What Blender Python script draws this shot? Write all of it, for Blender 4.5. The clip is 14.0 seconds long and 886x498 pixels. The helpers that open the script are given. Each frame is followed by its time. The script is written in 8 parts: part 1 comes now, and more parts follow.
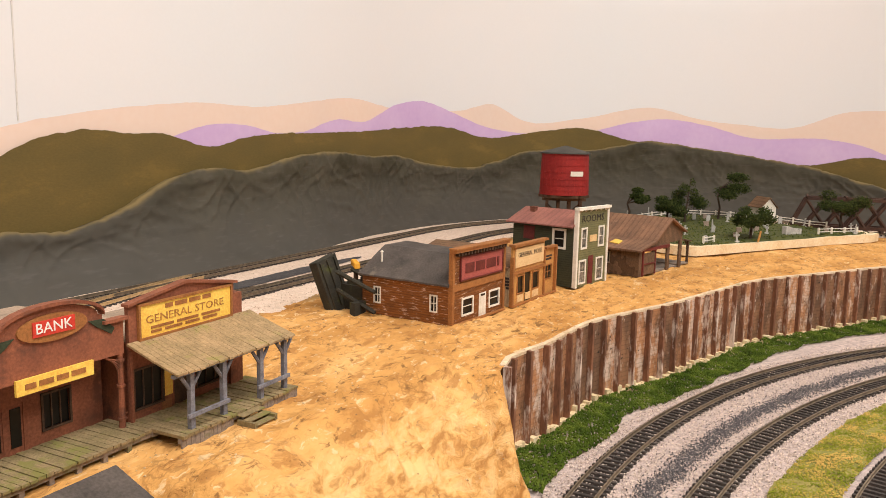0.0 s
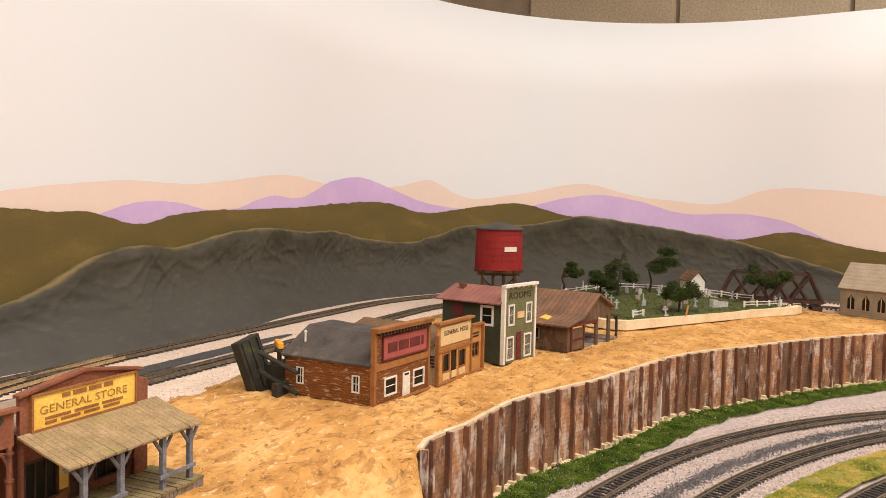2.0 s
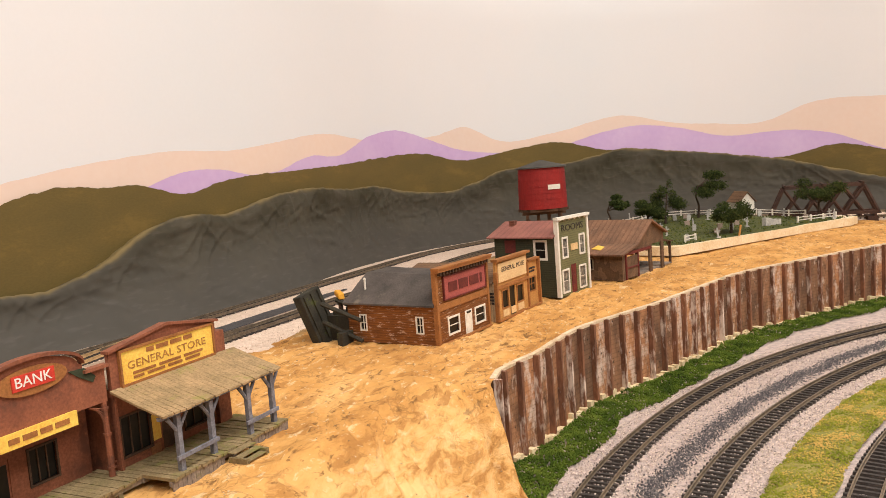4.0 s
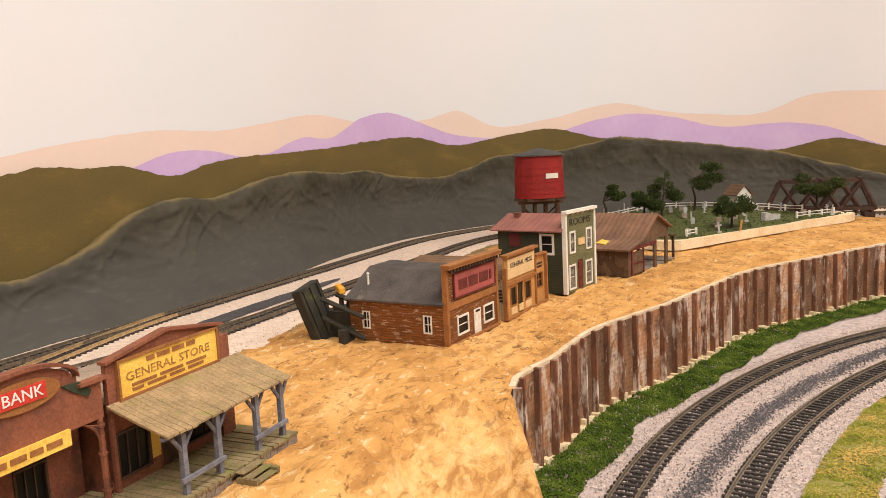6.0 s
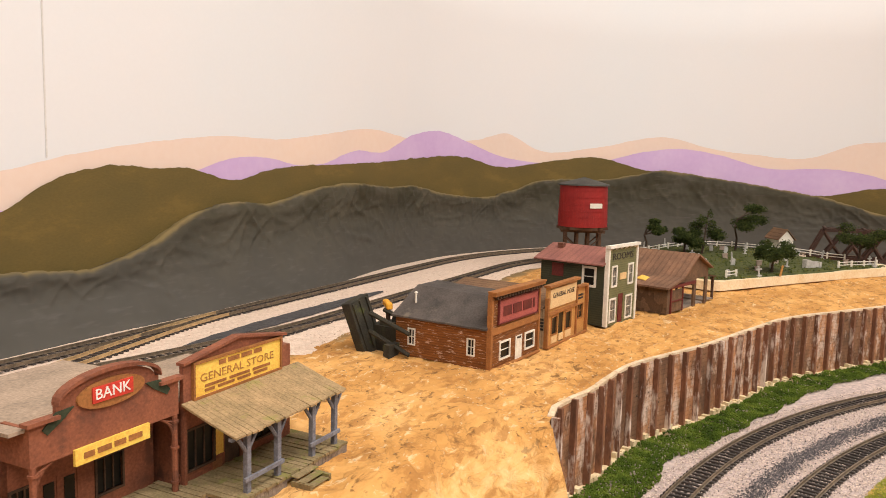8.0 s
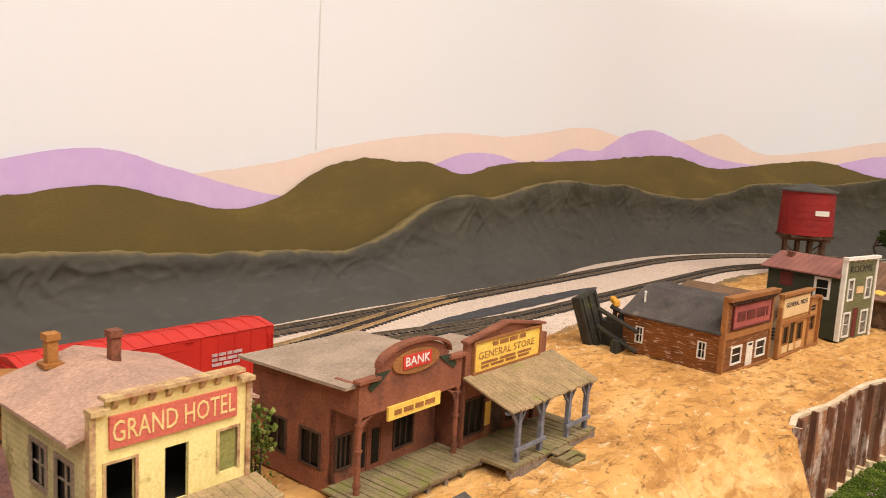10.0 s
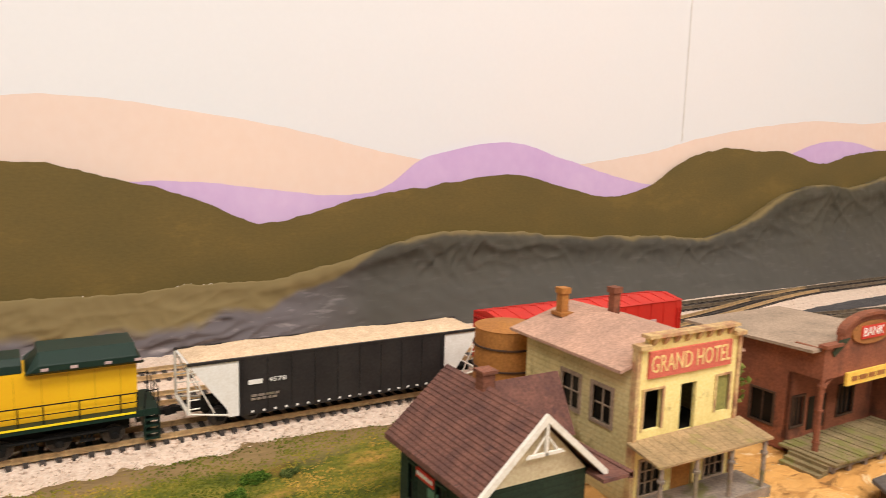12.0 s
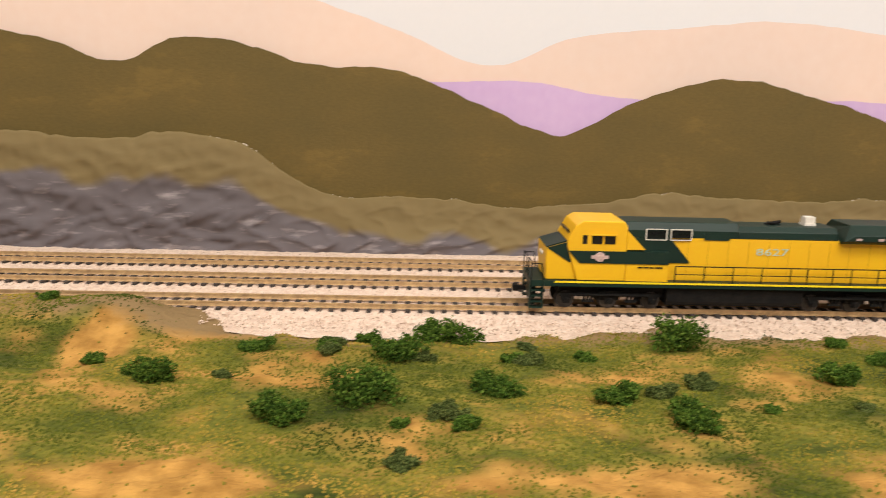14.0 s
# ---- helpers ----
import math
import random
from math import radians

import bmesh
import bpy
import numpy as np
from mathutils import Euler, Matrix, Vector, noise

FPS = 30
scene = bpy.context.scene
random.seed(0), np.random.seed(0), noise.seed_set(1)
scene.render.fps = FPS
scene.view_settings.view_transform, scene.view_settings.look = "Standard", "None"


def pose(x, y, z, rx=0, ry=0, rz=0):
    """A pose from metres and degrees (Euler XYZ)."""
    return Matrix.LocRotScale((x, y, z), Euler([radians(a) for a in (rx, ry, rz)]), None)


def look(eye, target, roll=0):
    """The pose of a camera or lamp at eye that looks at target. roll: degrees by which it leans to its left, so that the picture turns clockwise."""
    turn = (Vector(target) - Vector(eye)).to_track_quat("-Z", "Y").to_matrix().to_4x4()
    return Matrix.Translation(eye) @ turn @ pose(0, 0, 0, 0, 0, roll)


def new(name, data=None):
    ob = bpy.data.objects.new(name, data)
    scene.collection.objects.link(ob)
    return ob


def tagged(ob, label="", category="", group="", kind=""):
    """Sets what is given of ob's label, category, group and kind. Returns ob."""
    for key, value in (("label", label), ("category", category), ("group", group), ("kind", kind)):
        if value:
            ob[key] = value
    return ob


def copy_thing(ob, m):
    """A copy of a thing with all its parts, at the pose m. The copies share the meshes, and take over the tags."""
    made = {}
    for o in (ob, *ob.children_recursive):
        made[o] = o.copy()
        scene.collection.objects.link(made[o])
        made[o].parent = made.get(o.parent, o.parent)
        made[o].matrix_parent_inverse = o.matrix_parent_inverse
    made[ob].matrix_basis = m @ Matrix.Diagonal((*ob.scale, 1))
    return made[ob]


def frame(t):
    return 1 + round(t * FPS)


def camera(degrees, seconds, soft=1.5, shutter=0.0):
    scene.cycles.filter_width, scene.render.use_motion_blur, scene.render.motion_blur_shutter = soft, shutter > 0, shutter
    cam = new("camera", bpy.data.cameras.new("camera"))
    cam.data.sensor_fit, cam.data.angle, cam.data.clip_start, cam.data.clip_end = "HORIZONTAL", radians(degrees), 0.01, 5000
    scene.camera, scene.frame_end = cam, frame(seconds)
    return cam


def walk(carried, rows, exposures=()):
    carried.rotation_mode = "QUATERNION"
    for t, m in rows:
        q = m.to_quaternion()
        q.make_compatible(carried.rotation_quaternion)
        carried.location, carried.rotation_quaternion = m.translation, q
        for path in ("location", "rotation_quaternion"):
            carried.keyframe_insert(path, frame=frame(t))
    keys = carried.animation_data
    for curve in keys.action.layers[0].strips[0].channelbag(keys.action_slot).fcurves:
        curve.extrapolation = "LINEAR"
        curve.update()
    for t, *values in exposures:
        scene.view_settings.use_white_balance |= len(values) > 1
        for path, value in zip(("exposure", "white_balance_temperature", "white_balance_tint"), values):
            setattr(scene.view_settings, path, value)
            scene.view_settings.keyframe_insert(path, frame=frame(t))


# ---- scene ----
cam = camera(60.0, 14.0, soft=0.6, shutter=0.2)
PATH = [
    (0, (-0.126, 0.153, 0.152), (-1.018, 1.921, -0.132), 1.2),
    (0.5, (-0.123, 0.154, 0.153), (-0.998, 1.933, -0.113), 1.4),
    (1, (-0.121, 0.161, 0.152), (-0.965, 1.96, -0.07), 1.6),
    (1.5, (-0.112, 0.164, 0.152), (-0.909, 1.993, 0.011), 1.6),
    (2, (-0.103, 0.159, 0.161), (-0.89, 1.995, 0.061), 1.3),
    (2.5, (-0.118, 0.154, 0.157), (-0.922, 1.983, 0.063), 0.6),
    (3, (-0.135, 0.161, 0.153), (-0.965, 1.976, 0.028), -0.7),
    (3.5, (-0.125, 0.156, 0.145), (-0.982, 1.955, -0.026), -2.7),
    (4, (-0.117, 0.154, 0.145), (-0.989, 1.942, -0.065), -4.4),
    (6.5, (-0.163, 0.178, 0.163), (-0.948, 1.999, -0.108), -2.1),
    (7, (-0.156, 0.171, 0.171), (-0.942, 1.991, -0.091), -0.7),
    (9.5, (-0.182, 0.108, 0.162), (-1.336, 1.728, -0.047), 3.7),
    (10, (-0.185, 0.093, 0.173), (-1.452, 1.616, -0.098), 3.2),
    (10.5, (-0.183, 0.08, 0.174), (-1.532, 1.528, -0.11), 2.6),
    (11, (-0.188, 0.039, 0.172), (-1.646, 1.377, -0.122), 2.1),
    (11.5, (-0.19, 0.006, 0.171), (-1.766, 1.2, -0.133), 1.7),
    (12, (-0.208, -0.023, 0.163), (-1.908, 0.985, -0.139), 1.6),
    (12.5, (-0.223, -0.068, 0.147), (-2.04, 0.713, -0.147), 2.0),
    (13, (-0.201, -0.118, 0.161), (-2.118, 0.33, -0.19), 1.7),
    (13.5, (-0.187, -0.189, 0.145), (-2.134, 0.061, -0.236), 1.9),
    (14, (-0.185, -0.248, 0.126), (-2.141, -0.183, -0.286), 1.5),
]
walk(cam, [(t, look(eye, target, roll)) for t, eye, target, roll in PATH])

# ---------------------------------------------------------------- world, lamps
world = bpy.data.worlds.new("room_air")
scene.world = world
world.use_nodes = True
world.node_tree.nodes["Background"].inputs[0].default_value = (1.0, 0.93, 0.84, 1)
world.node_tree.nodes["Background"].inputs[1].default_value = 0.25
scene.view_settings.exposure = 0.0


def ceiling_lamp(x, y, z, sx, sy, watts, turn=0):
    d = bpy.data.lights.new("lamp_light", "AREA")
    d.shape, d.size, d.size_y, d.energy, d.color = "RECTANGLE", sx, sy, watts, (1.0, 0.93, 0.86)
    o = new("lamp_light", d)
    o.matrix_world = pose(x, y, z, 0, 0, turn)
    return o


LAMPS = [(0.35, -1.1, 1.62), (0.25, -0.25, 1.62), (0.30, 0.60, 1.62), (1.25, -0.6, 1.62), (1.25, 0.5, 1.62), (0.95, 1.45, 1.62)]
for lx, ly, lz in LAMPS:
    ceiling_lamp(lx, ly, lz - 0.02, 0.5, 0.7, 14.5)

# ---------------------------------------------------------------- materials
MATS = {}


def mat(name, a, b=None, rough=0.8, scale=120.0, fine=900.0, bump=0.15, metal=0.0, spec=0.3, stretch=(1, 1, 1),
        stain=None, stain_amount=0.35, stain_scale=40.0, lines=0.0, line_axis="Z", line_depth=0.5, grain=0.55):
    """Two-scale procedural surface: base a to b by coarse noise, fine grain, optional stains and board lines (spacing in metres)."""
    if name in MATS:
        return MATS[name]
    b = b or tuple(c * 0.75 for c in a)
    m = bpy.data.materials.new(name)
    m.use_nodes = True
    nt = m.node_tree
    n, l = nt.nodes, nt.links
    p = n["Principled BSDF"]
    p.inputs["Roughness"].default_value = rough
    p.inputs["Metallic"].default_value = metal
    p.inputs["Specular IOR Level"].default_value = spec
    tc = n.new("ShaderNodeTexCoord")
    mp = n.new("ShaderNodeMapping")
    mp.inputs["Scale"].default_value = stretch
    l.new(tc.outputs["Object"], mp.inputs[0])
    n1 = n.new("ShaderNodeTexNoise")
    n1.inputs["Scale"].default_value = scale
    n1.inputs["Detail"].default_value = 6
    n2 = n.new("ShaderNodeTexNoise")
    n2.inputs["Scale"].default_value = fine
    n2.inputs["Detail"].default_value = 4
    l.new(mp.outputs[0], n1.inputs[0])
    l.new(mp.outputs[0], n2.inputs[0])
    r = n.new("ShaderNodeValToRGB")
    r.color_ramp.elements[0].position, r.color_ramp.elements[1].position = 0.35, 0.65
    r.color_ramp.elements[0].color = (*b, 1)
    r.color_ramp.elements[1].color = (*a, 1)
    l.new(n1.outputs[0], r.inputs[0])
    mix = n.new("ShaderNodeMix")
    mix.data_type, mix.blend_type = "RGBA", "OVERLAY"
    mix.inputs[0].default_value = grain
    l.new(r.outputs[0], mix.inputs[6])
    l.new(n2.outputs[0], mix.inputs[7])
    col = mix.outputs[2]
    if stain:
        n3 = n.new("ShaderNodeTexNoise")
        n3.inputs["Scale"].default_value = stain_scale
        n3.inputs["Detail"].default_value = 8
        n3.inputs["Roughness"].default_value = 0.7
        l.new(mp.outputs[0], n3.inputs[0])
        r3 = n.new("ShaderNodeValToRGB")
        lo = 0.68 - stain_amount * 0.4
        r3.color_ramp.elements[0].position, r3.color_ramp.elements[1].position = lo, min(0.98, lo + 0.09)
        l.new(n3.outputs[0], r3.inputs[0])
        mx = n.new("ShaderNodeMix")
        mx.data_type = "RGBA"
        l.new(r3.outputs[0], mx.inputs[0])
        l.new(col, mx.inputs[6])
        mx.inputs[7].default_value = (*stain, 1)
        col = mx.outputs[2]
    height = n2.outputs[0]
    if lines:
        w = n.new("ShaderNodeTexWave")
        w.wave_type, w.bands_direction, w.wave_profile = "BANDS", line_axis, "SAW"
        w.inputs["Scale"].default_value = 0.314 / lines
        w.inputs["Distortion"].default_value = 0.15
        w.inputs["Detail"].default_value = 1
        l.new(tc.outputs["Object"], w.inputs[0])
        ad = n.new("ShaderNodeMath")
        ad.operation = "MULTIPLY_ADD"
        l.new(w.outputs[1], ad.inputs[0])
        ad.inputs[1].default_value = line_depth * 4
        l.new(n2.outputs[0], ad.inputs[2])
        height = ad.outputs[0]
        rl = n.new("ShaderNodeValToRGB")
        rl.color_ramp.elements[0].position, rl.color_ramp.elements[1].position = 0.05, 0.42
        rl.color_ramp.elements[0].color = (0.22, 0.19, 0.17, 1)
        rl.color_ramp.elements[1].color = (1, 1, 1, 1)
        l.new(w.outputs[1], rl.inputs[0])
        ml = n.new("ShaderNodeMix")
        ml.data_type, ml.blend_type = "RGBA", "MULTIPLY"
        ml.inputs[0].default_value = line_depth
        l.new(col, ml.inputs[6])
        l.new(rl.outputs[0], ml.inputs[7])
        col = ml.outputs[2]
    bp = n.new("ShaderNodeBump")
    bp.inputs["Strength"].default_value = bump
    bp.inputs["Distance"].default_value = 0.0006
    l.new(height, bp.inputs["Height"])
    l.new(bp.outputs[0], p.inputs["Normal"])
    l.new(col, p.inputs["Base Color"])
    MATS[name] = m
    return m


SKY = mat("sky_paint", (0.765, 0.785, 0.812), (0.795, 0.785, 0.798), 0.7, 3.0, 300, 0.03, grain=0.05)
PINK = mat("pink_hill_paint", (0.84, 0.66, 0.56), (0.79, 0.64, 0.56), 0.75, 6.0, 120, 0.06, grain=0.08)
PURPLE = mat("purple_hill_paint", (0.60, 0.42, 0.70), (0.66, 0.49, 0.74), 0.75, 9.0, 120, 0.06, grain=0.10)
OLIVE = mat("olive_hill_paint", (0.150, 0.105, 0.030), (0.125, 0.092, 0.028), 0.75, 14.0, 260, 0.2, stretch=(1, 1, 2.5), stain=(0.178, 0.122, 0.034), stain_amount=0.28, stain_scale=14, grain=0.15)
WOOD_DARK = mat("dark_wood", (0.10, 0.055, 0.033), (0.06, 0.034, 0.022), 0.8, 160, 900, 0.3)
WOOD_GREY = mat("weathered_grey_wood", (0.30, 0.24, 0.19), (0.20, 0.165, 0.14), 0.85, 120, 900, 0.3, stain=(0.16, 0.15, 0.06), stain_amount=0.3)
POST_GREY = mat("blue_grey_post_paint", (0.22, 0.22, 0.25), (0.15, 0.145, 0.165), 0.8, 200, 900, 0.2)
PLANK = mat("weathered_plank_roof", (0.42, 0.285, 0.150), (0.29, 0.205, 0.105), 0.85, 90, 700, 0.35, stain=(0.29, 0.24, 0.085), stain_amount=0.32, stain_scale=60)
MOSSY = mat("mossy_deck", (0.29, 0.215, 0.115), (0.20, 0.155, 0.075), 0.9, 110, 900, 0.4, stain=(0.21, 0.195, 0.06), stain_amount=0.38, stain_scale=70)
BANK_BROWN = mat("red_brown_plaster", (0.285, 0.100, 0.052), (0.20, 0.071, 0.040), 0.78, 60, 700, 0.3, stain=(0.14, 0.055, 0.034), stain_amount=0.32, stain_scale=45)
TAN_ROOF = mat("tan_tar_roof", (0.40, 0.30, 0.22), (0.30, 0.23, 0.17), 0.9, 50, 700, 0.3)
BLACK = mat("black_plastic", (0.014, 0.014, 0.016), (0.02, 0.02, 0.02), 0.5, 100, 900, 0.1)
DARK_PANE = mat("dark_window_pane", (0.008, 0.007, 0.006), (0.014, 0.012, 0.010), 0.3, 60, 400, 0.02, spec=0.2)
WHITE = mat("white_paint", (0.80, 0.76, 0.68), (0.72, 0.68, 0.60), 0.6, 150, 900, 0.15)
LETTER_BLACK = mat("black_lettering", (0.03, 0.022, 0.02), (0.045, 0.035, 0.03), 0.7, 200, 900, 0.05)
LETTER_WHITE = mat("white_lettering", (0.82, 0.80, 0.76), (0.78, 0.75, 0.7), 0.6, 200, 900, 0.05)
SIGN_RED = mat("red_sign_paint", (0.62, 0.05, 0.03), (0.50, 0.045, 0.03), 0.6, 200, 900, 0.1)
SIGN_YELLOW = mat("yellow_sign_paint", (0.86, 0.60, 0.12), (0.80, 0.48, 0.08), 0.6, 90, 900, 0.1, stain=(0.62, 0.20, 0.05), stain_amount=0.18, stain_scale=80)


# ---------------------------------------------------------------- mesh helpers
def B():
    return bmesh.new()


def box(bm, x0, x1, y0, y1, z0, z1, m=None):
    vs = [bm.verts.new((x, y, z)) for z in (z0, z1) for x, y in ((x0, y0), (x1, y0), (x1, y1), (x0, y1))]
    for f in ((3, 2, 1, 0), (4, 5, 6, 7), (0, 1, 5, 4), (1, 2, 6, 5), (2, 3, 7, 6), (3, 0, 4, 7)):
        bm.faces.new([vs[i] for i in f])
    if m is not None:
        bmesh.ops.transform(bm, matrix=m, verts=vs)
    return vs


def prism(bm, pts, lo, hi, axis="Y", m=None):
    """Extrudes a polygon of (a, b) along an axis. axis Y: (x, z); X: (y, z); Z: (x, y)."""
    def place(a, b, c):
        return {"Y": (a, c, b), "X": (c, a, b), "Z": (a, b, c)}[axis]
    v0 = [bm.verts.new(place(a, b, lo)) for a, b in pts]
    v1 = [bm.verts.new(place(a, b, hi)) for a, b in pts]
    bm.faces.new(v0)
    bm.faces.new(v1[::-1])
    k = len(pts)
    for i in range(k):
        bm.faces.new((v0[i], v1[i], v1[(i + 1) % k], v0[(i + 1) % k]))
    bmesh.ops.recalc_face_normals(bm, faces=list({f for v in v0 + v1 for f in v.link_faces}))
    if m is not None:
        bmesh.ops.transform(bm, matrix=m, verts=v0 + v1)
    return v0 + v1


def cyl(bm, p0, p1, r0, r1=None, n=10):
    """A tapered rod between two points."""
    r1 = r0 if r1 is None else r1
    p0, p1 = Vector(p0), Vector(p1)
    q = (p1 - p0).to_track_quat("Z", "Y").to_matrix()
    a = [bm.verts.new(p0 + q @ Vector((math.cos(t) * r0, math.sin(t) * r0, 0))) for t in [2 * math.pi * i / n for i in range(n)]]
    b = [bm.verts.new(p1 + q @ Vector((math.cos(t) * r1, math.sin(t) * r1, 0))) for t in [2 * math.pi * i / n for i in range(n)]]
    bm.faces.new(a[::-1])
    bm.faces.new(b)
    for i in range(n):
        bm.faces.new((a[i], a[(i + 1) % n], b[(i + 1) % n], b[i]))


def bevel(bm, w=0.0004, seg=1):
    bmesh.ops.bevel(bm, geom=[e for e in bm.edges if len(e.link_faces) == 2 and e.calc_face_angle(0) > 0.5], offset=w, segments=seg, affect="EDGES", clamp_overlap=True)


def part(name, bm, material, parent=None, label="", smooth=False):
    me = bpy.data.meshes.new(name)
    bm.to_mesh(me)
    bm.free()
    me.materials.append(material)
    if smooth:
        for f in me.polygons:
            f.use_smooth = True
    o = new(name, me)
    if parent is not None:
        o.parent = parent
    if label:
        tagged(o, label)
    return o


def thing(name, label, category, x=0, y=0, z=0, turn=0, group="", kind=""):
    o = new(name)
    o.empty_display_size = 0.01
    o.matrix_world = pose(x, y, z, 0, 0, turn)
    return tagged(o, label, category, group, kind)


def holed(bm, plane, off, thick, u0, u1, z0, z1, holes):
    """A wall panel with rectangular openings (u0, u1, z0, z1). plane F: faces -y at y = off; L: faces -x at x = off."""
    us = sorted({u0, u1, *[h[0] for h in holes], *[h[1] for h in holes]})
    zs = sorted({z0, z1, *[h[2] for h in holes], *[h[3] for h in holes]})
    for i in range(len(us) - 1):
        for j in range(len(zs) - 1):
            cu, cz = (us[i] + us[i + 1]) / 2, (zs[j] + zs[j + 1]) / 2
            if any(h[0] < cu < h[1] and h[2] < cz < h[3] for h in holes):
                continue
            if plane == "F":
                box(bm, us[i], us[i + 1], off, off + thick, zs[j], zs[j + 1])
            else:
                box(bm, off, off + thick, us[i], us[i + 1], zs[j], zs[j + 1])
    bmesh.ops.remove_doubles(bm, verts=bm.verts, dist=1e-6)
    seen = {}
    for f in bm.faces:
        seen.setdefault(tuple(sorted(v.index for v in f.verts)), []).append(f)
    bm.verts.index_update()
    seen = {}
    for f in bm.faces:
        seen.setdefault(tuple(sorted(v.index for v in f.verts)), []).append(f)
    bmesh.ops.delete(bm, geom=[f for fs in seen.values() if len(fs) > 1 for f in fs], context="FACES_ONLY")


def slab(bm, plane, off, u0, u1, z0, z1, t):
    if plane == "F":
        box(bm, u0, u1, off, off + t, z0, z1)
    else:
        box(bm, off, off + t, u0, u1, z0, z1)


def window(parent, plane, off, u0, u1, z0, z1, frame_mat, pane_mat=None, bars=(1, 1), w=0.0011, name="window"):
    """A window in an opening: casing proud of the wall, pane set back, glazing bars."""
    bm = B()
    p = -0.0007
    for a in ((u0 - w, u1 + w, z1, z1 + w), (u0 - w, u1 + w, z0 - w, z0), (u0 - w, u0, z0, z1), (u1, u1 + w, z0, z1)):
        slab(bm, plane, off + p, a[0], a[1], a[2], a[3], 0.0018)
    o = part(name, bm, frame_mat, parent)
    bm = B()
    slab(bm, plane, off + 0.0008, u0, u1, z0, z1, 0.0004)
    part("pane", bm, pane_mat or DARK_PANE, o)
    bm = B()
    for i in range(bars[0]):
        c = u0 + (u1 - u0) * (i + 1) / (bars[0] + 1)
        slab(bm, plane, off + 0.0001, c - 0.0003, c + 0.0003, z0, z1, 0.0008)
    for i in range(bars[1]):
        c = z0 + (z1 - z0) * (i + 1) / (bars[1] + 1)
        slab(bm, plane, off + 0.0002, u0, u1, c - 0.0003, c + 0.0003, 0.0008)
    if bars[0] + bars[1]:
        part("glazing_bar", bm, frame_mat, o)
    return o


def lettering(parent, text, u, z, off, size, material, width=None, plane="F", name="lettering", label=""):
    """Flat letters on a wall that faces -y (F) or -x (L), centred at u, z."""
    c = bpy.data.curves.new(name, "FONT")
    c.body, c.size, c.align_x, c.align_y, c.extrude, c.resolution_u = text, size, "CENTER", "CENTER", 0.00015, 2
    o = bpy.data.objects.new(name, c)
    scene.collection.objects.link(o)
    bpy.context.view_layer.update()
    dg = bpy.context.evaluated_depsgraph_get()
    me = bpy.data.meshes.new_from_object(o.evaluated_get(dg))
    bpy.data.objects.remove(o)
    bpy.data.curves.remove(c)
    xs = [v.co.x for v in me.vertices]
    k = (width / (max(xs) - min(xs))) if width else 1.0
    mid = (max(xs) + min(xs)) / 2
    for v in me.vertices:
        a, b, d = (v.co.x - mid) * k, v.co.y, v.co.z
        v.co = (u + a, off - d, z + b) if plane == "F" else (off - d, u - a, z + b)
    me.materials.append(material)
    ob = new(name, me)
    ob.parent = parent
    if label:
        tagged(ob, label)
    return ob


def bars_of_text(parent, plane, off, u0, u1, z0, z1, rows, material, seed=1, name="lettering"):
    """Unreadable writing: plain bars of word length."""
    rnd = random.Random(seed)
    bm = B()
    h = (z1 - z0) / (rows * 1.6)
    for r in range(rows):
        zz = z1 - (r + 0.5) * (z1 - z0) / rows
        u = u0
        while u < u1 - 0.001:
            wd = min(rnd.uniform(0.12, 0.32) * (u1 - u0), u1 - u)
            slab(bm, plane, off - 0.0002, u, u + wd, zz - h / 2, zz + h / 2, 0.0004)
            u += wd + 0.05 * (u1 - u0)
    return part(name, bm, material, parent)


def smooth_line(points):
    """Smooth height over distance through control points."""
    xs, ys = np.array([p[0] for p in points]), np.array([p[1] for p in points])
    d = np.gradient(ys, xs)
    def at(s):
        s = min(max(s, xs[0]), xs[-1])
        i = min(int(np.searchsorted(xs, s, side="right")) - 1, len(xs) - 2)
        h = xs[i + 1] - xs[i]
        t = (s - xs[i]) / h
        return (2 * t**3 - 3 * t**2 + 1) * ys[i] + (t**3 - 2 * t**2 + t) * h * d[i] + (3 * t**2 - 2 * t**3) * ys[i + 1] + (t**3 - t**2) * h * d[i + 1]
    return at


def grid_mesh(name, verts, nu, nv, material, smooth=True):
    faces = [(j * nu + i, j * nu + i + 1, (j + 1) * nu + i + 1, (j + 1) * nu + i) for j in range(nv - 1) for i in range(nu - 1)]
    me = bpy.data.meshes.new(name)
    me.from_pydata([tuple(v) for v in verts], [], faces)
    me.materials.append(material)
    if smooth:
        for f in me.polygons:
            f.use_smooth = True
    return new(name, me)


# ---------------------------------------------------------------- backdrop
WALL_X, CX, CY, CR = -0.775, -0.145, 1.22, 0.63
ARC_END = math.radians(84)


def backdrop_at(s, out=0.0):
    """Plan place and outward normal of the backdrop at distance s along it; straight, a bend, then straight."""
    if s < CY:
        return WALL_X + out, s, 1.0, 0.0
    a = math.pi - (s - CY) / CR
    if a > ARC_END:
        return CX + (CR - out) * math.cos(a), CY + (CR - out) * math.sin(a), -math.cos(a), -math.sin(a)
    over = (ARC_END - a) * CR
    return CX + (CR - out) * math.cos(ARC_END) + over * math.sin(ARC_END), CY + (CR - out) * math.sin(ARC_END) - over * math.cos(ARC_END), -math.cos(ARC_END), -math.sin(ARC_END)


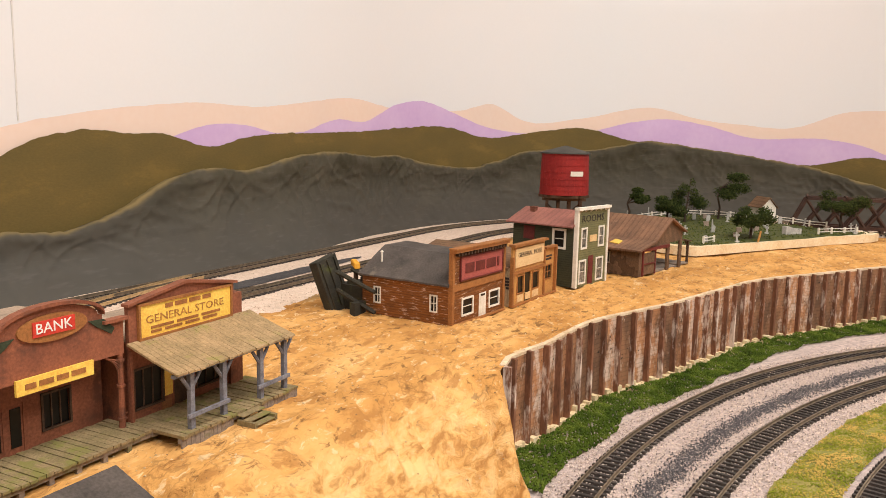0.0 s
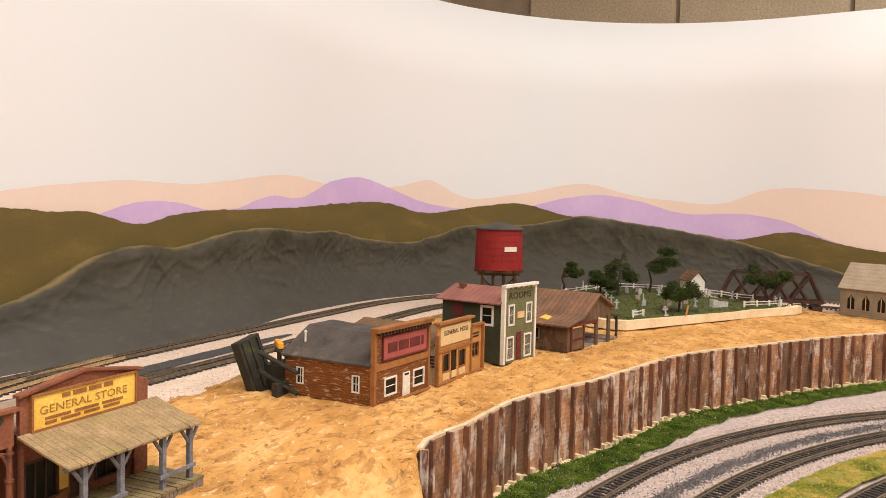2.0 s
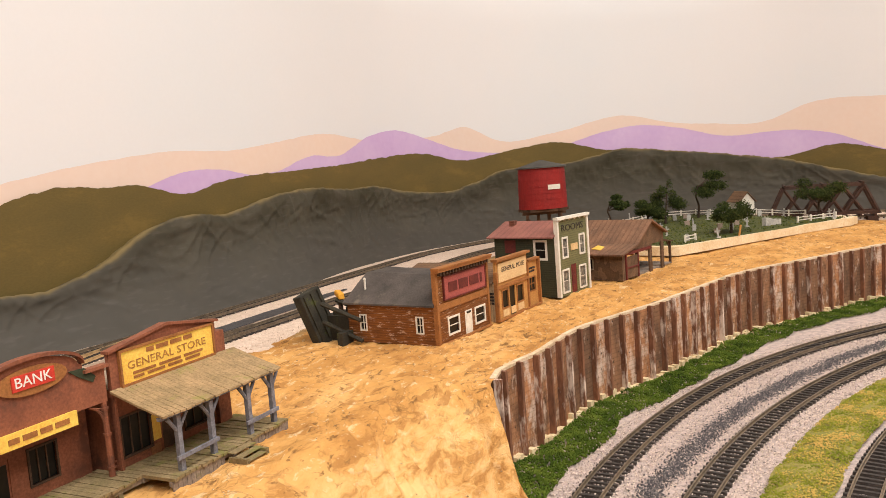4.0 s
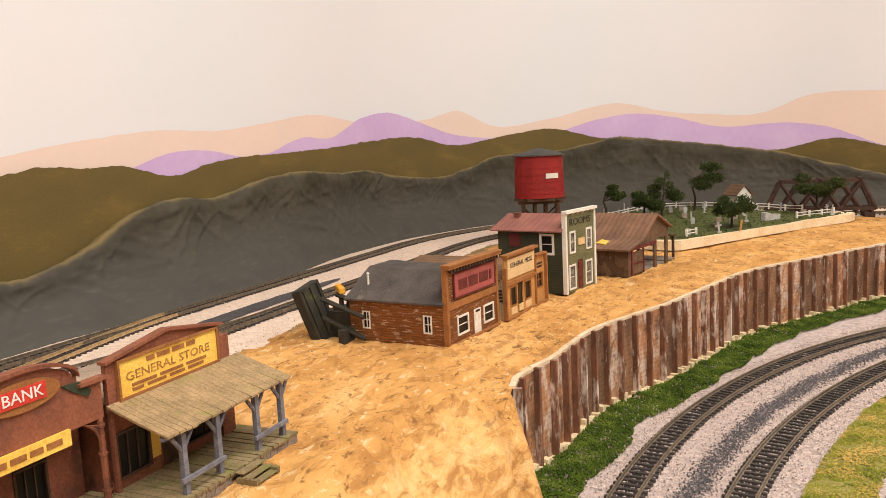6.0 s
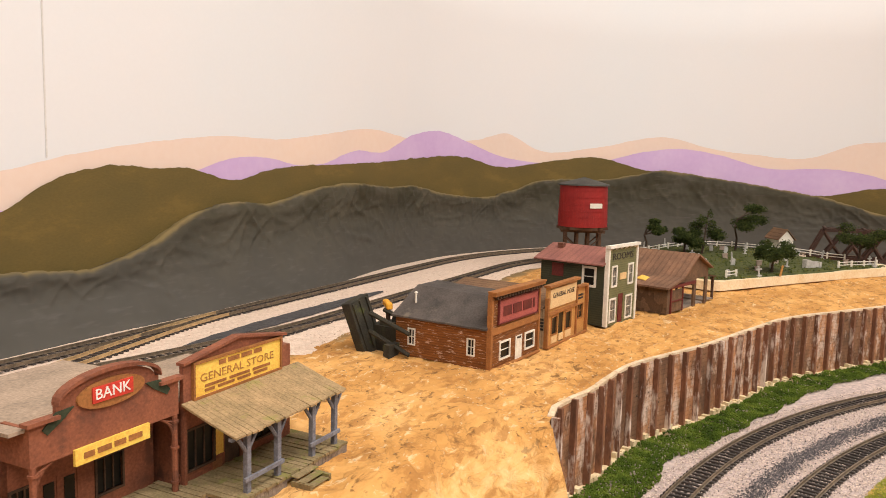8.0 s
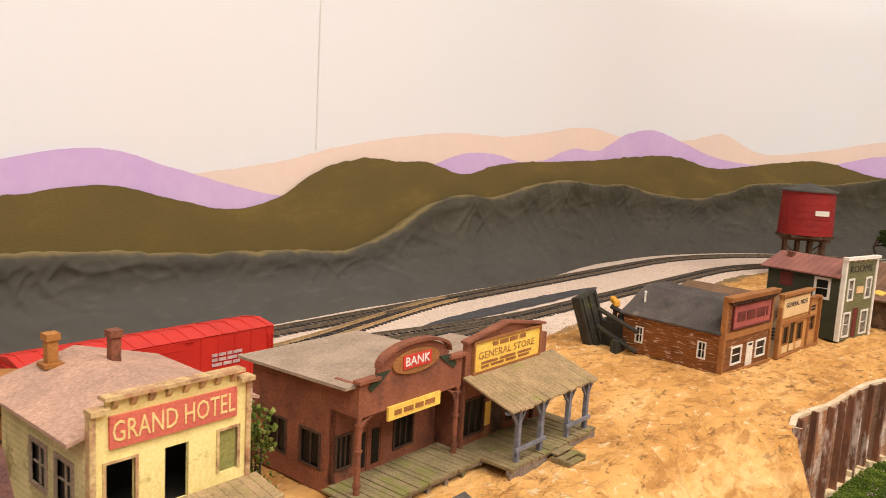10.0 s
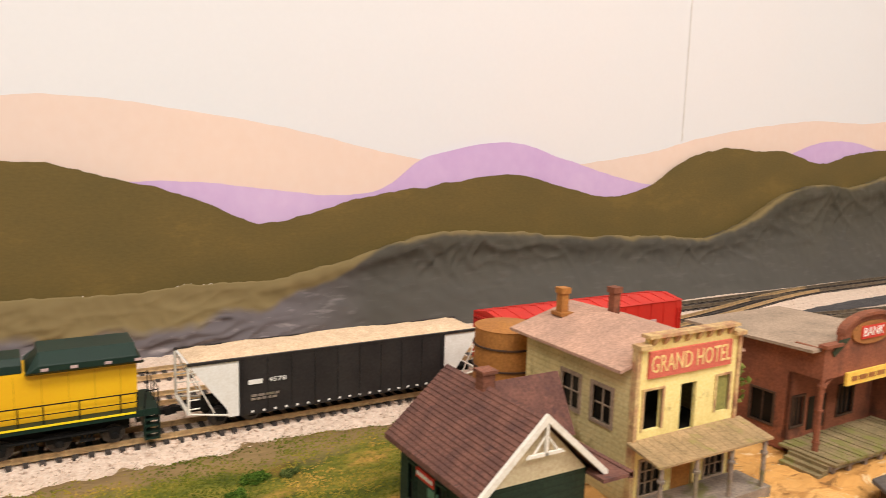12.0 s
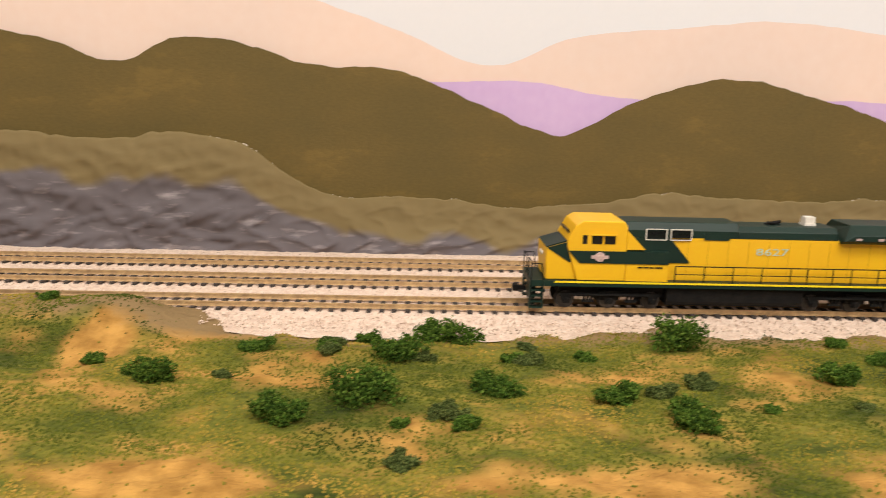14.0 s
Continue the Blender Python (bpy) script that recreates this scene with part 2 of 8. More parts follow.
S0, S1 = -1.5, 3.4
PINK_LINE = smooth_line([(-1.5, .17), (-.9, .15), (-.6, .185), (-.45, .20), (-.33, .187), (-.27, .168), (-.19, .143), (-.14, .163), (-.06, .173), (.02, .180), (.10, .173), (.17, .163), (.29, .139), (.40, .13), (.48, .138), (.55, .148), (.63, .165), (.72, .178), (.81, .187), (.92, .187), (1.01, .197), (1.12, .209), (1.24, .200), (1.44, .205), (1.51, .218), (1.59, .189), (1.72, .198), (1.88, .223), (1.97, .202), (2.04, .194), (2.16, .190), (2.23, .216), (2.35, .218), (2.6, .18), (3.4, .17)])
PURPLE_LINE = smooth_line([(-1.5, .10), (-.6, .11), (-.40, .12), (-.23, .130), (-.17, .132), (-.11, .123), (.0, .12), (.10, .123), (.17, .115), (.21, .111), (.26, .120), (.285, .138), (.32, .148), (.39, .154), (.44, .141), (.55, .116), (.70, .12), (.77, .147), (.81, .159), (.89, .164), (.95, .155), (1.0, .157), (1.08, .176), (1.16, .176), (1.25, .205), (1.33, .215), (1.41, .199), (1.48, .179), (1.60, .165), (1.72, .168), (1.83, .193), (1.90, .201), (1.98, .191), (2.07, .167), (2.2, .167), (2.27, .156), (2.36, .118), (3.4, .10)])
OLIVE_LINE = smooth_line([(-1.5, .12), (-.9, .14), (-.56, .160), (-.52, .153), (-.47, .139), (-.43, .156), (-.39, .156), (-.33, .140), (-.27, .138), (-.20, .113), (-.14, .093), (-.09, .117), (-.02, .137), (.06, .123), (.11, .108), (.15, .091), (.19, .098), (.22, .106), (.30, .118), (.39, .126), (.44, .115), (.49, .105), (.55, .115), (.59, .137), (.67, .154), (.71, .151), (.75, .152), (.83, .138), (.89, .149), (1.04, .157), (1.17, .162), (1.27, .169), (1.41, .171), (1.48, .157), (1.63, .171), (1.72, .179), (1.83, .156), (2.04, .135), (2.18, .115), (2.29, .133), (2.38, .112), (2.6, .09), (3.4, .08)])
ROCK_LINE = smooth_line([(-1.5, .06), (-.8, .06), (-.56, .088), (-.48, .083), (-.42, .089), (-.38, .080), (-.33, .050), (-.25, .044), (-.15, .038), (-.07, .049), (.04, .047), (.10, .049), (.16, .049), (.24, .067), (.30, .079), (.36, .077), (.49, .067), (.57, .064), (.63, .060), (.69, .074), (.76, .104), (.80, .112), (.90, .111), (.95, .122), (1.05, .131), (1.17, .123), (1.24, .124), (1.32, .111), (1.50, .108), (1.57, .128), (1.75, .137), (1.88, .156), (1.96, .145), (2.08, .129), (2.2, .108), (2.32, .075), (2.5, .03), (3.4, .02)])

BACK_TOP = 0.56


def painted_band(name, line, out, material, parent, z_low=-0.03, wob=0.0008):
    rows, ns = [], 1300
    for i in range(ns):
        s = S0 + (S1 - S0) * i / (ns - 1)
        x, y, nx, ny = backdrop_at(s, out)
        top = line(s) + wob * (noise.noise((s * 60, out * 900, 0)) + 0.5 * noise.noise((s * 170, out * 900, 1))) if line else BACK_TOP
        rows.append((x, y, z_low, top))
    verts = [(x, y, z0 + (z1 - z0) * k / 4) for k in range(5) for x, y, z0, z1 in rows]
    o = grid_mesh(name, verts, ns, 5, material)
    o.parent = parent
    return o


backdrop = painted_band("backdrop", None, 0.0, SKY, None)
sol = backdrop.modifiers.new("thickness", "SOLIDIFY")
sol.thickness, sol.offset = 0.006, -1.0
tagged(backdrop, "curved off-white sky backdrop painted with layered hills", "backdrop", kind="structure")
painted_band("pink_hills", PINK_LINE, 0.0015, PINK, backdrop)
painted_band("purple_hills", PURPLE_LINE, 0.003, PURPLE, backdrop)
painted_band("olive_hills", OLIVE_LINE, 0.0055, OLIVE, backdrop, wob=0.0018)
SEAM = mat("panel_seam", (0.66, 0.64, 0.62), (0.74, 0.72, 0.70), 0.8)
bm = B()
sx, sy, _, _ = backdrop_at(0.597, 0.0006)
box(bm, sx - 0.0004, sx + 0.0002, sy - 0.0007, sy + 0.0007, 0.16, BACK_TOP)
part("seam", bm, SEAM, backdrop, "thin vertical joint between two backdrop panels")

# plaster rock face in front of the backdrop
ROCK = bpy.data.materials.new("painted_plaster_rock")
ROCK.use_nodes = True
nt = ROCK.node_tree
N, L = nt.nodes, nt.links
P = N["Principled BSDF"]
P.inputs["Roughness"].default_value = 0.8
P.inputs["Specular IOR Level"].default_value = 0.25
tc = N.new("ShaderNodeTexCoord")
big = N.new("ShaderNodeTexNoise")
big.inputs["Scale"].default_value, big.inputs["Detail"].default_value = 18, 7
L.new(tc.outputs["Object"], big.inputs[0])
gr = N.new("ShaderNodeValToRGB")
gr.color_ramp.elements[0].position, gr.color_ramp.elements[1].position = 0.35, 0.68
gr.color_ramp.elements[0].color, gr.color_ramp.elements[1].color = (0.046, 0.041, 0.024, 1), (0.084, 0.076, 0.056, 1)
L.new(big.outputs[0], gr.inputs[0])
sp = N.new("ShaderNodeSeparateXYZ")
L.new(tc.outputs["Object"], sp.inputs[0])
zone = N.new("ShaderNodeMapRange")
zone.inputs["From Min"].default_value, zone.inputs["From Max"].default_value = 0.24, 0.16
L.new(sp.outputs["Y"], zone.inputs["Value"])
viol = N.new("ShaderNodeMix")
viol.data_type = "RGBA"
L.new(zone.outputs[0], viol.inputs[0])
# pale grey haze painted into the colour towards the foot, by height and noise
spread = N.new("ShaderNodeMath")
spread.operation = "MULTIPLY_ADD"
L.new(big.outputs[0], spread.inputs[0])
spread.inputs[1].default_value = 0.09
L.new(sp.outputs["Z"], spread.inputs[2])
spread_on = N.new("ShaderNodeMapRange")
spread_on.inputs["From Min"].default_value, spread_on.inputs["From Max"].default_value = 0.150, 0.070
spread_on.inputs["To Max"].default_value = 0.7
L.new(spread.outputs[0], spread_on.inputs["Value"])
hazed = N.new("ShaderNodeMix")
hazed.data_type = "RGBA"
L.new(spread_on.outputs[0], hazed.inputs[0])
L.new(gr.outputs[0], hazed.inputs[6])
hazed.inputs[7].default_value = (0.094, 0.089, 0.082, 1)
L.new(hazed.outputs[2], viol.inputs[6])
viol.inputs[7].default_value = (0.135, 0.118, 0.125, 1)
streak = N.new("ShaderNodeTexNoise")
mpp = N.new("ShaderNodeMapping")
mpp.inputs["Scale"].default_value = (1, 1, 5)
mpp.inputs["Rotation"].default_value = (0.35, 0, 0)
L.new(tc.outputs["Object"], mpp.inputs[0])
L.new(mpp.outputs[0], streak.inputs[0])
streak.inputs["Scale"].default_value, streak.inputs["Detail"].default_value = 45, 9
sr = N.new("ShaderNodeValToRGB")
sr.color_ramp.elements[0].position, sr.color_ramp.elements[1].position = 0.56, 0.75
L.new(streak.outputs[0], sr.inputs[0])
smul = N.new("ShaderNodeMath")
smul.operation = "MULTIPLY"
L.new(sr.outputs[0], smul.inputs[0])
zs = N.new("ShaderNodeMath")
zs.operation = "MULTIPLY_ADD"
L.new(zone.outputs[0], zs.inputs[0])
zs.inputs[1].default_value, zs.inputs[2].default_value = 0.75, 0.08
L.new(zs.outputs[0], smul.inputs[1])
dry = N.new("ShaderNodeMix")
dry.data_type = "RGBA"
L.new(smul.outputs[0], dry.inputs[0])
L.new(viol.outputs[2], dry.inputs[6])
dry.inputs[7].default_value = (0.34, 0.30, 0.30, 1)
att = N.new("ShaderNodeAttribute")
att.attribute_name = "earth"
earth = N.new("ShaderNodeMix")
earth.data_type = "RGBA"
L.new(att.outputs["Fac"], earth.inputs[0])
L.new(dry.outputs[2], earth.inputs[6])
earth.inputs[7].default_value = (0.200, 0.150, 0.066, 1)
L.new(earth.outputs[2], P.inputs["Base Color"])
bp = N.new("ShaderNodeBump")
bp.inputs["Strength"].default_value, bp.inputs["Distance"].default_value = 0.45, 0.0026
wr = N.new("ShaderNodeMapping")
wr.inputs["Scale"].default_value = (1, 0.55, 1.5)
wr.inputs["Rotation"].default_value = (1.0, 0, 0)
L.new(tc.outputs["Object"], wr.inputs[0])
fine = N.new("ShaderNodeTexNoise")
fine.noise_type = "RIDGED_MULTIFRACTAL"
fine.inputs["Scale"].default_value, fine.inputs["Detail"].default_value = 40, 7
fine.inputs["Distortion"].default_value = 0.6
L.new(wr.outputs[0], fine.inputs[0])
L.new(fine.outputs[0], bp.inputs["Height"])
L.new(bp.outputs[0], P.inputs["Normal"])


def crest_at(s):
    """Height of the rock's torn upper edge."""
    return ROCK_LINE(s) + 0.0028 * noise.noise((s * 25, 3, 0)) + 0.0022 * abs(noise.noise((s * 48, 6, 0))) + 0.0012 * noise.noise((s * 120, 8, 0))


def rock_face():
    """Plaster cloth over a former: a lip along the crest, draped folds below it, a smoother skirt at the foot."""
    ns, nv = 1750, 46
    r0, r1 = -1.0, 2.55
    verts, soil = [], []
    tops = [crest_at(r0 + (r1 - r0) * i / (ns - 1)) for i in range(ns)]
    for j in range(nv):
        v = j / (nv - 1)
        lip = math.exp(-((v - 0.86) / 0.09) ** 2)
        hollow = math.exp(-((v - 0.60) / 0.17) ** 2)
        fold = max(0.0, min(1.0, (v - 0.22) / 0.40))
        for i in range(ns):
            s = r0 + (r1 - r0) * i / (ns - 1)
            top = tops[i]
            z = -0.008 + (top + 0.008) * min(1.0, v * 1.07)
            if v > 0.94:
                z = top - 0.002 * (v - 0.94) / 0.06
            q = noise.noise((s * 9, z * 9, 30.0))
            f = noise.noise((s * 6, z * 5, 1.0)) * 0.006 + noise.noise((s * 50 + z * 70, z * 60, 2.0)) * 0.0008
            drape = 1 - abs(noise.noise((s * 22 + z * 26 + 1.6 * q, z * 9, 7.0)))
            cross = 1 - abs(noise.noise((s * 19 - z * 30 + 2.6 * q, z * 20, 17.0)))
            patch = 0.35 + 0.65 * max(0.0, min(1.0, 0.5 + 1.6 * noise.noise((s * 7, z * 14, 44.0))))
            crease = 1 - abs(noise.noise((s * 60 + 2 * q, z * 75 + s * 18, 27.0)))
            f += 0.0010 * v * noise.noise((s * 130, z * 110, 9.0)) + fold * min(1.0, max(0.15, (top - 0.03) / 0.08)) * (0.0042 * drape ** 10 + 0.0033 * cross ** 14 + 0.0019 * crease ** 10 + 0.0036 * q) * patch
            # rough, dry-brushed stretch past the hotel's end
            raw = max(0.0, min(1.0, (0.24 - s) / 0.12))
            f += raw * max(0.2, min(1.0, 2.2 * (0.75 - v))) * (0.0045 * noise.noise((s * 22 + z * 30, z * 55, 21.0)) + 0.0036 * (1 - abs(noise.noise((s * 40 - z * 50, z * 90, 23.0)))) ** 6)
            bulge = 0.012 + 0.013 * (1 - v) + (0.0030 - 0.0025 * raw) * lip - (0.0035 - 0.003 * raw) * hollow + f * min(1.0, 3 * (1 - v) + 0.25)
            # the foot of the face comes out to the track past the hotel
            k = max(0.0, min(1.0, (s - 0.25) / 0.15)) * max(0.0, min(1.0, (1.15 - s) / 0.15))
            bulge += 0.024 * k * (1 - v) ** 2
            out = min(0.040 + 0.010 * k, max(0.006, bulge))
            if v > 0.94:
                out = 0.0058 + (out - 0.0058) * (1 - v) / 0.06
            x, y, nx, ny = backdrop_at(s, out)
            verts.append((x, y, z))
            # earth-coloured cap along the crest, deeper where the bank runs past the olive hills
            # elsewhere a thin tan rim, partly the lit ledge put into the colour
            deep = 0.030 if -0.30 <= s <= 0.10 else 0.032 if s < 0 else max(0.0035, 0.030 - 0.18 * (s - 0.10))
            soil.append(max(0.0, min(1.0, (z - top + deep + (0.003 + 0.25 * deep) * noise.noise((s * 30, z * 30, 4))) / (0.003 + 0.1 * deep))))
    o = grid_mesh("rock_face", verts, ns, nv, ROCK)
    a = o.data.attributes.new("earth", "FLOAT", "POINT")
    a.data.foreach_set("value", soil)
    return tagged(o, "grey plaster rock cutting with tan earth along its crest", "rock face", kind="structure")


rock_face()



# ---------------------------------------------------------------- ground
FRONT = smooth_line([(0.60, -0.300), (0.624, -0.315), (0.70, -0.308), (0.776, -0.301), (0.897, -0.255), (1.0, -0.222), (1.077, -0.196), (1.193, -0.120), (1.286, -0.056), (1.414, 0.052), (1.55, 0.20), (1.70, 0.40), (1.90, 0.72)])


def front_x(y):
    if y > 0.624:
        return FRONT(y)
    k = min(1.0, (0.624 - y) / 0.14)
    return -0.315 + 0.105 * k * k * (3 - 2 * k)


def ground_z(x, y):
    z = 0.0022 * noise.noise((x * 14, y * 14, 0)) + 0.0011 * noise.noise((x * 45, y * 45, 3)) - 0.001
    if y < 0.60:
        k = min(1.0, max(0.0, (x + 0.372 + 0.012 * noise.noise((y * 14, 2, 0))) / 0.095))
        z -= 0.082 * k * k * (3 - 2 * k) * min(1.0, (0.60 - y) / 0.05) if y > 0.15 else 0.055 * k
        if k > 0:
            w = noise.noise((x * 12, y * 12, 60))
            z += 0.0060 * min(1.0, 2 * k) * ((1 - abs(noise.noise((x * 20 + 1.5 * w, y * 48 + x * 26 + 2 * w, 61)))) ** 4 - 0.25)
            z += min(1.0, 2 * k) * (0.007 * noise.noise((x * 30, y * 24, 7)) + 0.008 * abs(noise.noise((x * 34, y * 62, 3))) + 0.0045 * abs(noise.noise((x * 60, y * 130, 9))) + 0.002 * noise.noise((x * 150, y * 150, 1)))
    if y > 0.16 and x > -0.56:
        # trowelled ridges and crusts of the dried plaster
        q = noise.noise((x * 9, y * 9, 50))
        r1 = 1 - abs(noise.noise((x * 42 + 2 * q, y * 30 + x * 12, 51)))
        r2 = 1 - abs(noise.noise((x * 85, y * 110 + 3 * q, 52)))
        z += (0.0016 * (r1 ** 5 - 0.3) + 0.0011 * (r2 ** 4 - 0.3)) * min(1.0, (y - 0.16) / 0.05)
    # hollow round the low shed
    if 0.30 < y < 0.41 and x > -0.41:
        z -= 0.030 * math.exp(-((y - 0.350) / 0.036) ** 4 - ((x + 0.360) / 0.036) ** 4)
    # grassy bank and hump at the low-numbered end
    if y < 0.13:
        g = min(1.0, (0.13 - y) / 0.1)
        z += g * (0.004 * noise.noise((x * 22, y * 22, 11)) + 0.0015 * noise.noise((x * 90, y * 90, 4)) - 0.001)
        z += 0.015 * math.exp(-((x + 0.575) / 0.035) ** 2 - ((y + 0.432) / 0.068) ** 4)
        z += 0.010 * math.exp(-((x + 0.47) / 0.05) ** 2 - ((y + 0.47) / 0.07) ** 2)
    if x < -0.595 + 0.01 * noise.noise((y * 20, 5, 5)):
        z = min(z, -0.002)
    return z


GROUND = bpy.data.materials.new("sand_and_turf")
GROUND.use_nodes = True
nt = GROUND.node_tree
N, L = nt.nodes, nt.links
P = N["Principled BSDF"]
P.inputs["Roughness"].default_value = 0.92
P.inputs["Specular IOR Level"].default_value = 0.15
tc = N.new("ShaderNodeTexCoord")


def tex(scale, detail, rough=0.6, vec=None):
    t = N.new("ShaderNodeTexNoise")
    t.inputs["Scale"].default_value, t.inputs["Detail"].default_value, t.inputs["Roughness"].default_value = scale, detail, rough
    L.new(vec or tc.outputs["Object"], t.inputs[0])
    return t.outputs[0]


def ramp(src, stops):
    r = N.new("ShaderNodeValToRGB")
    while len(r.color_ramp.elements) < len(stops):
        r.color_ramp.elements.new(0.5)
    for e, (p, c) in zip(r.color_ramp.elements, stops):
        e.position, e.color = p, (*c, 1)
    L.new(src, r.inputs[0])
    return r.outputs[0]


def blend(f, a, b, kind="MIX"):
    m = N.new("ShaderNodeMix")
    m.data_type, m.blend_type = "RGBA", kind
    for sock, v in ((m.inputs[0], f), (m.inputs[6], a), (m.inputs[7], b)):
        if hasattr(v, "links"):
            L.new(v, sock)
        else:
            sock.default_value = v if isinstance(v, float) else (*v, 1)
    return m.outputs[2]


str_map = N.new("ShaderNodeMapping")
str_map.inputs["Scale"].default_value = (1, 0.55, 1)
str_map.inputs["Rotation"].default_value = (0, 0, 0.5)
L.new(tc.outputs["Object"], str_map.inputs[0])
warp = N.new("ShaderNodeMix")
warp.data_type, warp.blend_type = "RGBA", "LINEAR_LIGHT"
warp.inputs[0].default_value = 0.012
wn = N.new("ShaderNodeTexNoise")
wn.inputs["Scale"].default_value, wn.inputs["Detail"].default_value = 60, 3
L.new(str_map.outputs[0], wn.inputs[0])
L.new(str_map.outputs[0], warp.inputs[6])
L.new(wn.outputs["Color"], warp.inputs[7])
plate = tex(78, 6, 0.62, warp.outputs[2])
speck = tex(150, 5, 0.6, warp.outputs[2])
sand = ramp(tex(20, 6, 0.6, str_map.outputs[0]), [(0.32, (0.50, 0.245, 0.070)), (0.5, (0.65, 0.345, 0.108)), (0.68, (0.77, 0.455, 0.175))])
sand = blend(ramp(plate, [(0.52, (0, 0, 0)), (0.60, (0.62, 0.62, 0.62))]), sand, (0.36, 0.165, 0.050))
sand = blend(ramp(speck, [(0.60, (0, 0, 0)), (0.66, (0.7, 0.7, 0.7))]), sand, (0.80, 0.60, 0.35))
sand = blend(ramp(speck, [(0.33, (0.85, 0.85, 0.85)), (0.41, (0, 0, 0))]), sand, (0.19, 0.095, 0.035))
crack = N.new("ShaderNodeTexVoronoi")
crack.feature = "DISTANCE_TO_EDGE"
crack.inputs["Scale"].default_value = 48
warp2 = N.new("ShaderNodeMix")
warp2.data_type, warp2.blend_type = "RGBA", "LINEAR_LIGHT"
warp2.inputs[0].default_value = 0.030
L.new(warp.outputs[2], warp2.inputs[6])
wn2 = N.new("ShaderNodeTexNoise")
wn2.inputs["Scale"].default_value, wn2.inputs["Detail"].default_value = 38, 5
L.new(tc.outputs["Object"], wn2.inputs[0])
L.new(wn2.outputs["Color"], warp2.inputs[7])
L.new(warp2.outputs[2], crack.inputs["Vector"])
crack_mask = blend(1.0, ramp(crack.outputs["Distance"], [(0.012, (1, 1, 1)), (0.05, (0, 0, 0))]), ramp(tex(17, 4), [(0.52, (0, 0, 0)), (0.64, (0.45, 0.45, 0.45))]), "MULTIPLY")
sand = blend(crack_mask, sand, (0.22, 0.105, 0.038))
sep = N.new("ShaderNodeSeparateXYZ")
L.new(tc.outputs["Object"], sep.inputs[0])
# bare cream plaster where the street breaks off into the slope
cream = N.new("ShaderNodeMath")
cream.operation = "MULTIPLY_ADD"
L.new(tex(34, 6, 0.6, warp.outputs[2]), cream.inputs[0])
cream.inputs[1].default_value = 0.05
L.new(sep.outputs["Z"], cream.inputs[2])
cream_on = N.new("ShaderNodeMapRange")
cream_on.inputs["From Min"].default_value, cream_on.inputs["From Max"].default_value = 0.018, 0.004
cream_on.inputs["To Max"].default_value = 0.65
L.new(cream.outputs[0], cream_on.inputs["Value"])
# tan stops: plaster tone and the shade between ridges, both put in as colour
sand = blend(cream_on.outputs[0], sand, ramp(plate, [(0.42, (0.85, 0.575, 0.27)), (0.52, (0.70, 0.41, 0.15)), (0.62, (0.46, 0.23, 0.075))]))
turf_map = N.new("ShaderNodeMapping")
turf_map.inputs["Scale"].default_value = (1.5, 0.65, 1)
L.new(tc.outputs["Object"], turf_map.inputs[0])
turf = ramp(tex(20, 9, 0.68, turf_map.outputs[0]), [(0.34, (0.030, 0.046, 0.008)), (0.45, (0.105, 0.120, 0.018)), (0.54, (0.205, 0.185, 0.028)), (0.64, (0.46, 0.26, 0.065))])
turf = blend(ramp(tex(420, 4), [(0.45, (0, 0, 0)), (0.7, (0.7, 0.7, 0.7))]), turf, (0.05, 0.062, 0.012))
bare = N.new("ShaderNodeAttribute")
bare.attribute_name = "bare_sand"
turf = blend(bare.outputs["Fac"], turf, ramp(tex(60, 7), [(0.36, (0.30, 0.155, 0.035)), (0.62, (0.56, 0.31, 0.080))]))
edge = N.new("ShaderNodeMath")
edge.operation = "MULTIPLY_ADD"
L.new(tex(14, 5), edge.inputs[0])
edge.inputs[1].default_value = 0.16
L.new(sep.outputs["Y"], edge.inputs[2])
step = N.new("ShaderNodeMapRange")
step.inputs["From Min"].default_value, step.inputs["From Max"].default_value = 0.26, 0.235
L.new(edge.outputs[0], step.inputs["Value"])
ground_col = blend(step.outputs[0], sand, turf)
# sandy-brown shoulder beside the roadbed
shoulder = N.new("ShaderNodeMath")
shoulder.operation = "MULTIPLY_ADD"
L.new(tex(30, 6), shoulder.inputs[0])
shoulder.inputs[1].default_value = -0.05
L.new(sep.outputs["X"], shoulder.inputs[2])
sh = N.new("ShaderNodeMapRange")
sh.inputs["From Min"].default_value, sh.inputs["From Max"].default_value = -0.578, -0.592
L.new(shoulder.outputs[0], sh.inputs["Value"])
ground_col = blend(sh.outputs[0], ground_col, (0.25, 0.17, 0.08))
L.new(ground_col, P.inputs["Base Color"])
bp = N.new("ShaderNodeBump")
bp.inputs["Strength"].default_value, bp.inputs["Distance"].default_value = 0.9, 0.0022
hadd = N.new("ShaderNodeMath")
hadd.operation = "ADD"
L.new(plate, hadd.inputs[0])
L.new(speck, hadd.inputs[1])
L.new(hadd.outputs[0], bp.inputs["Height"])
L.new(bp.outputs[0], P.inputs["Normal"])


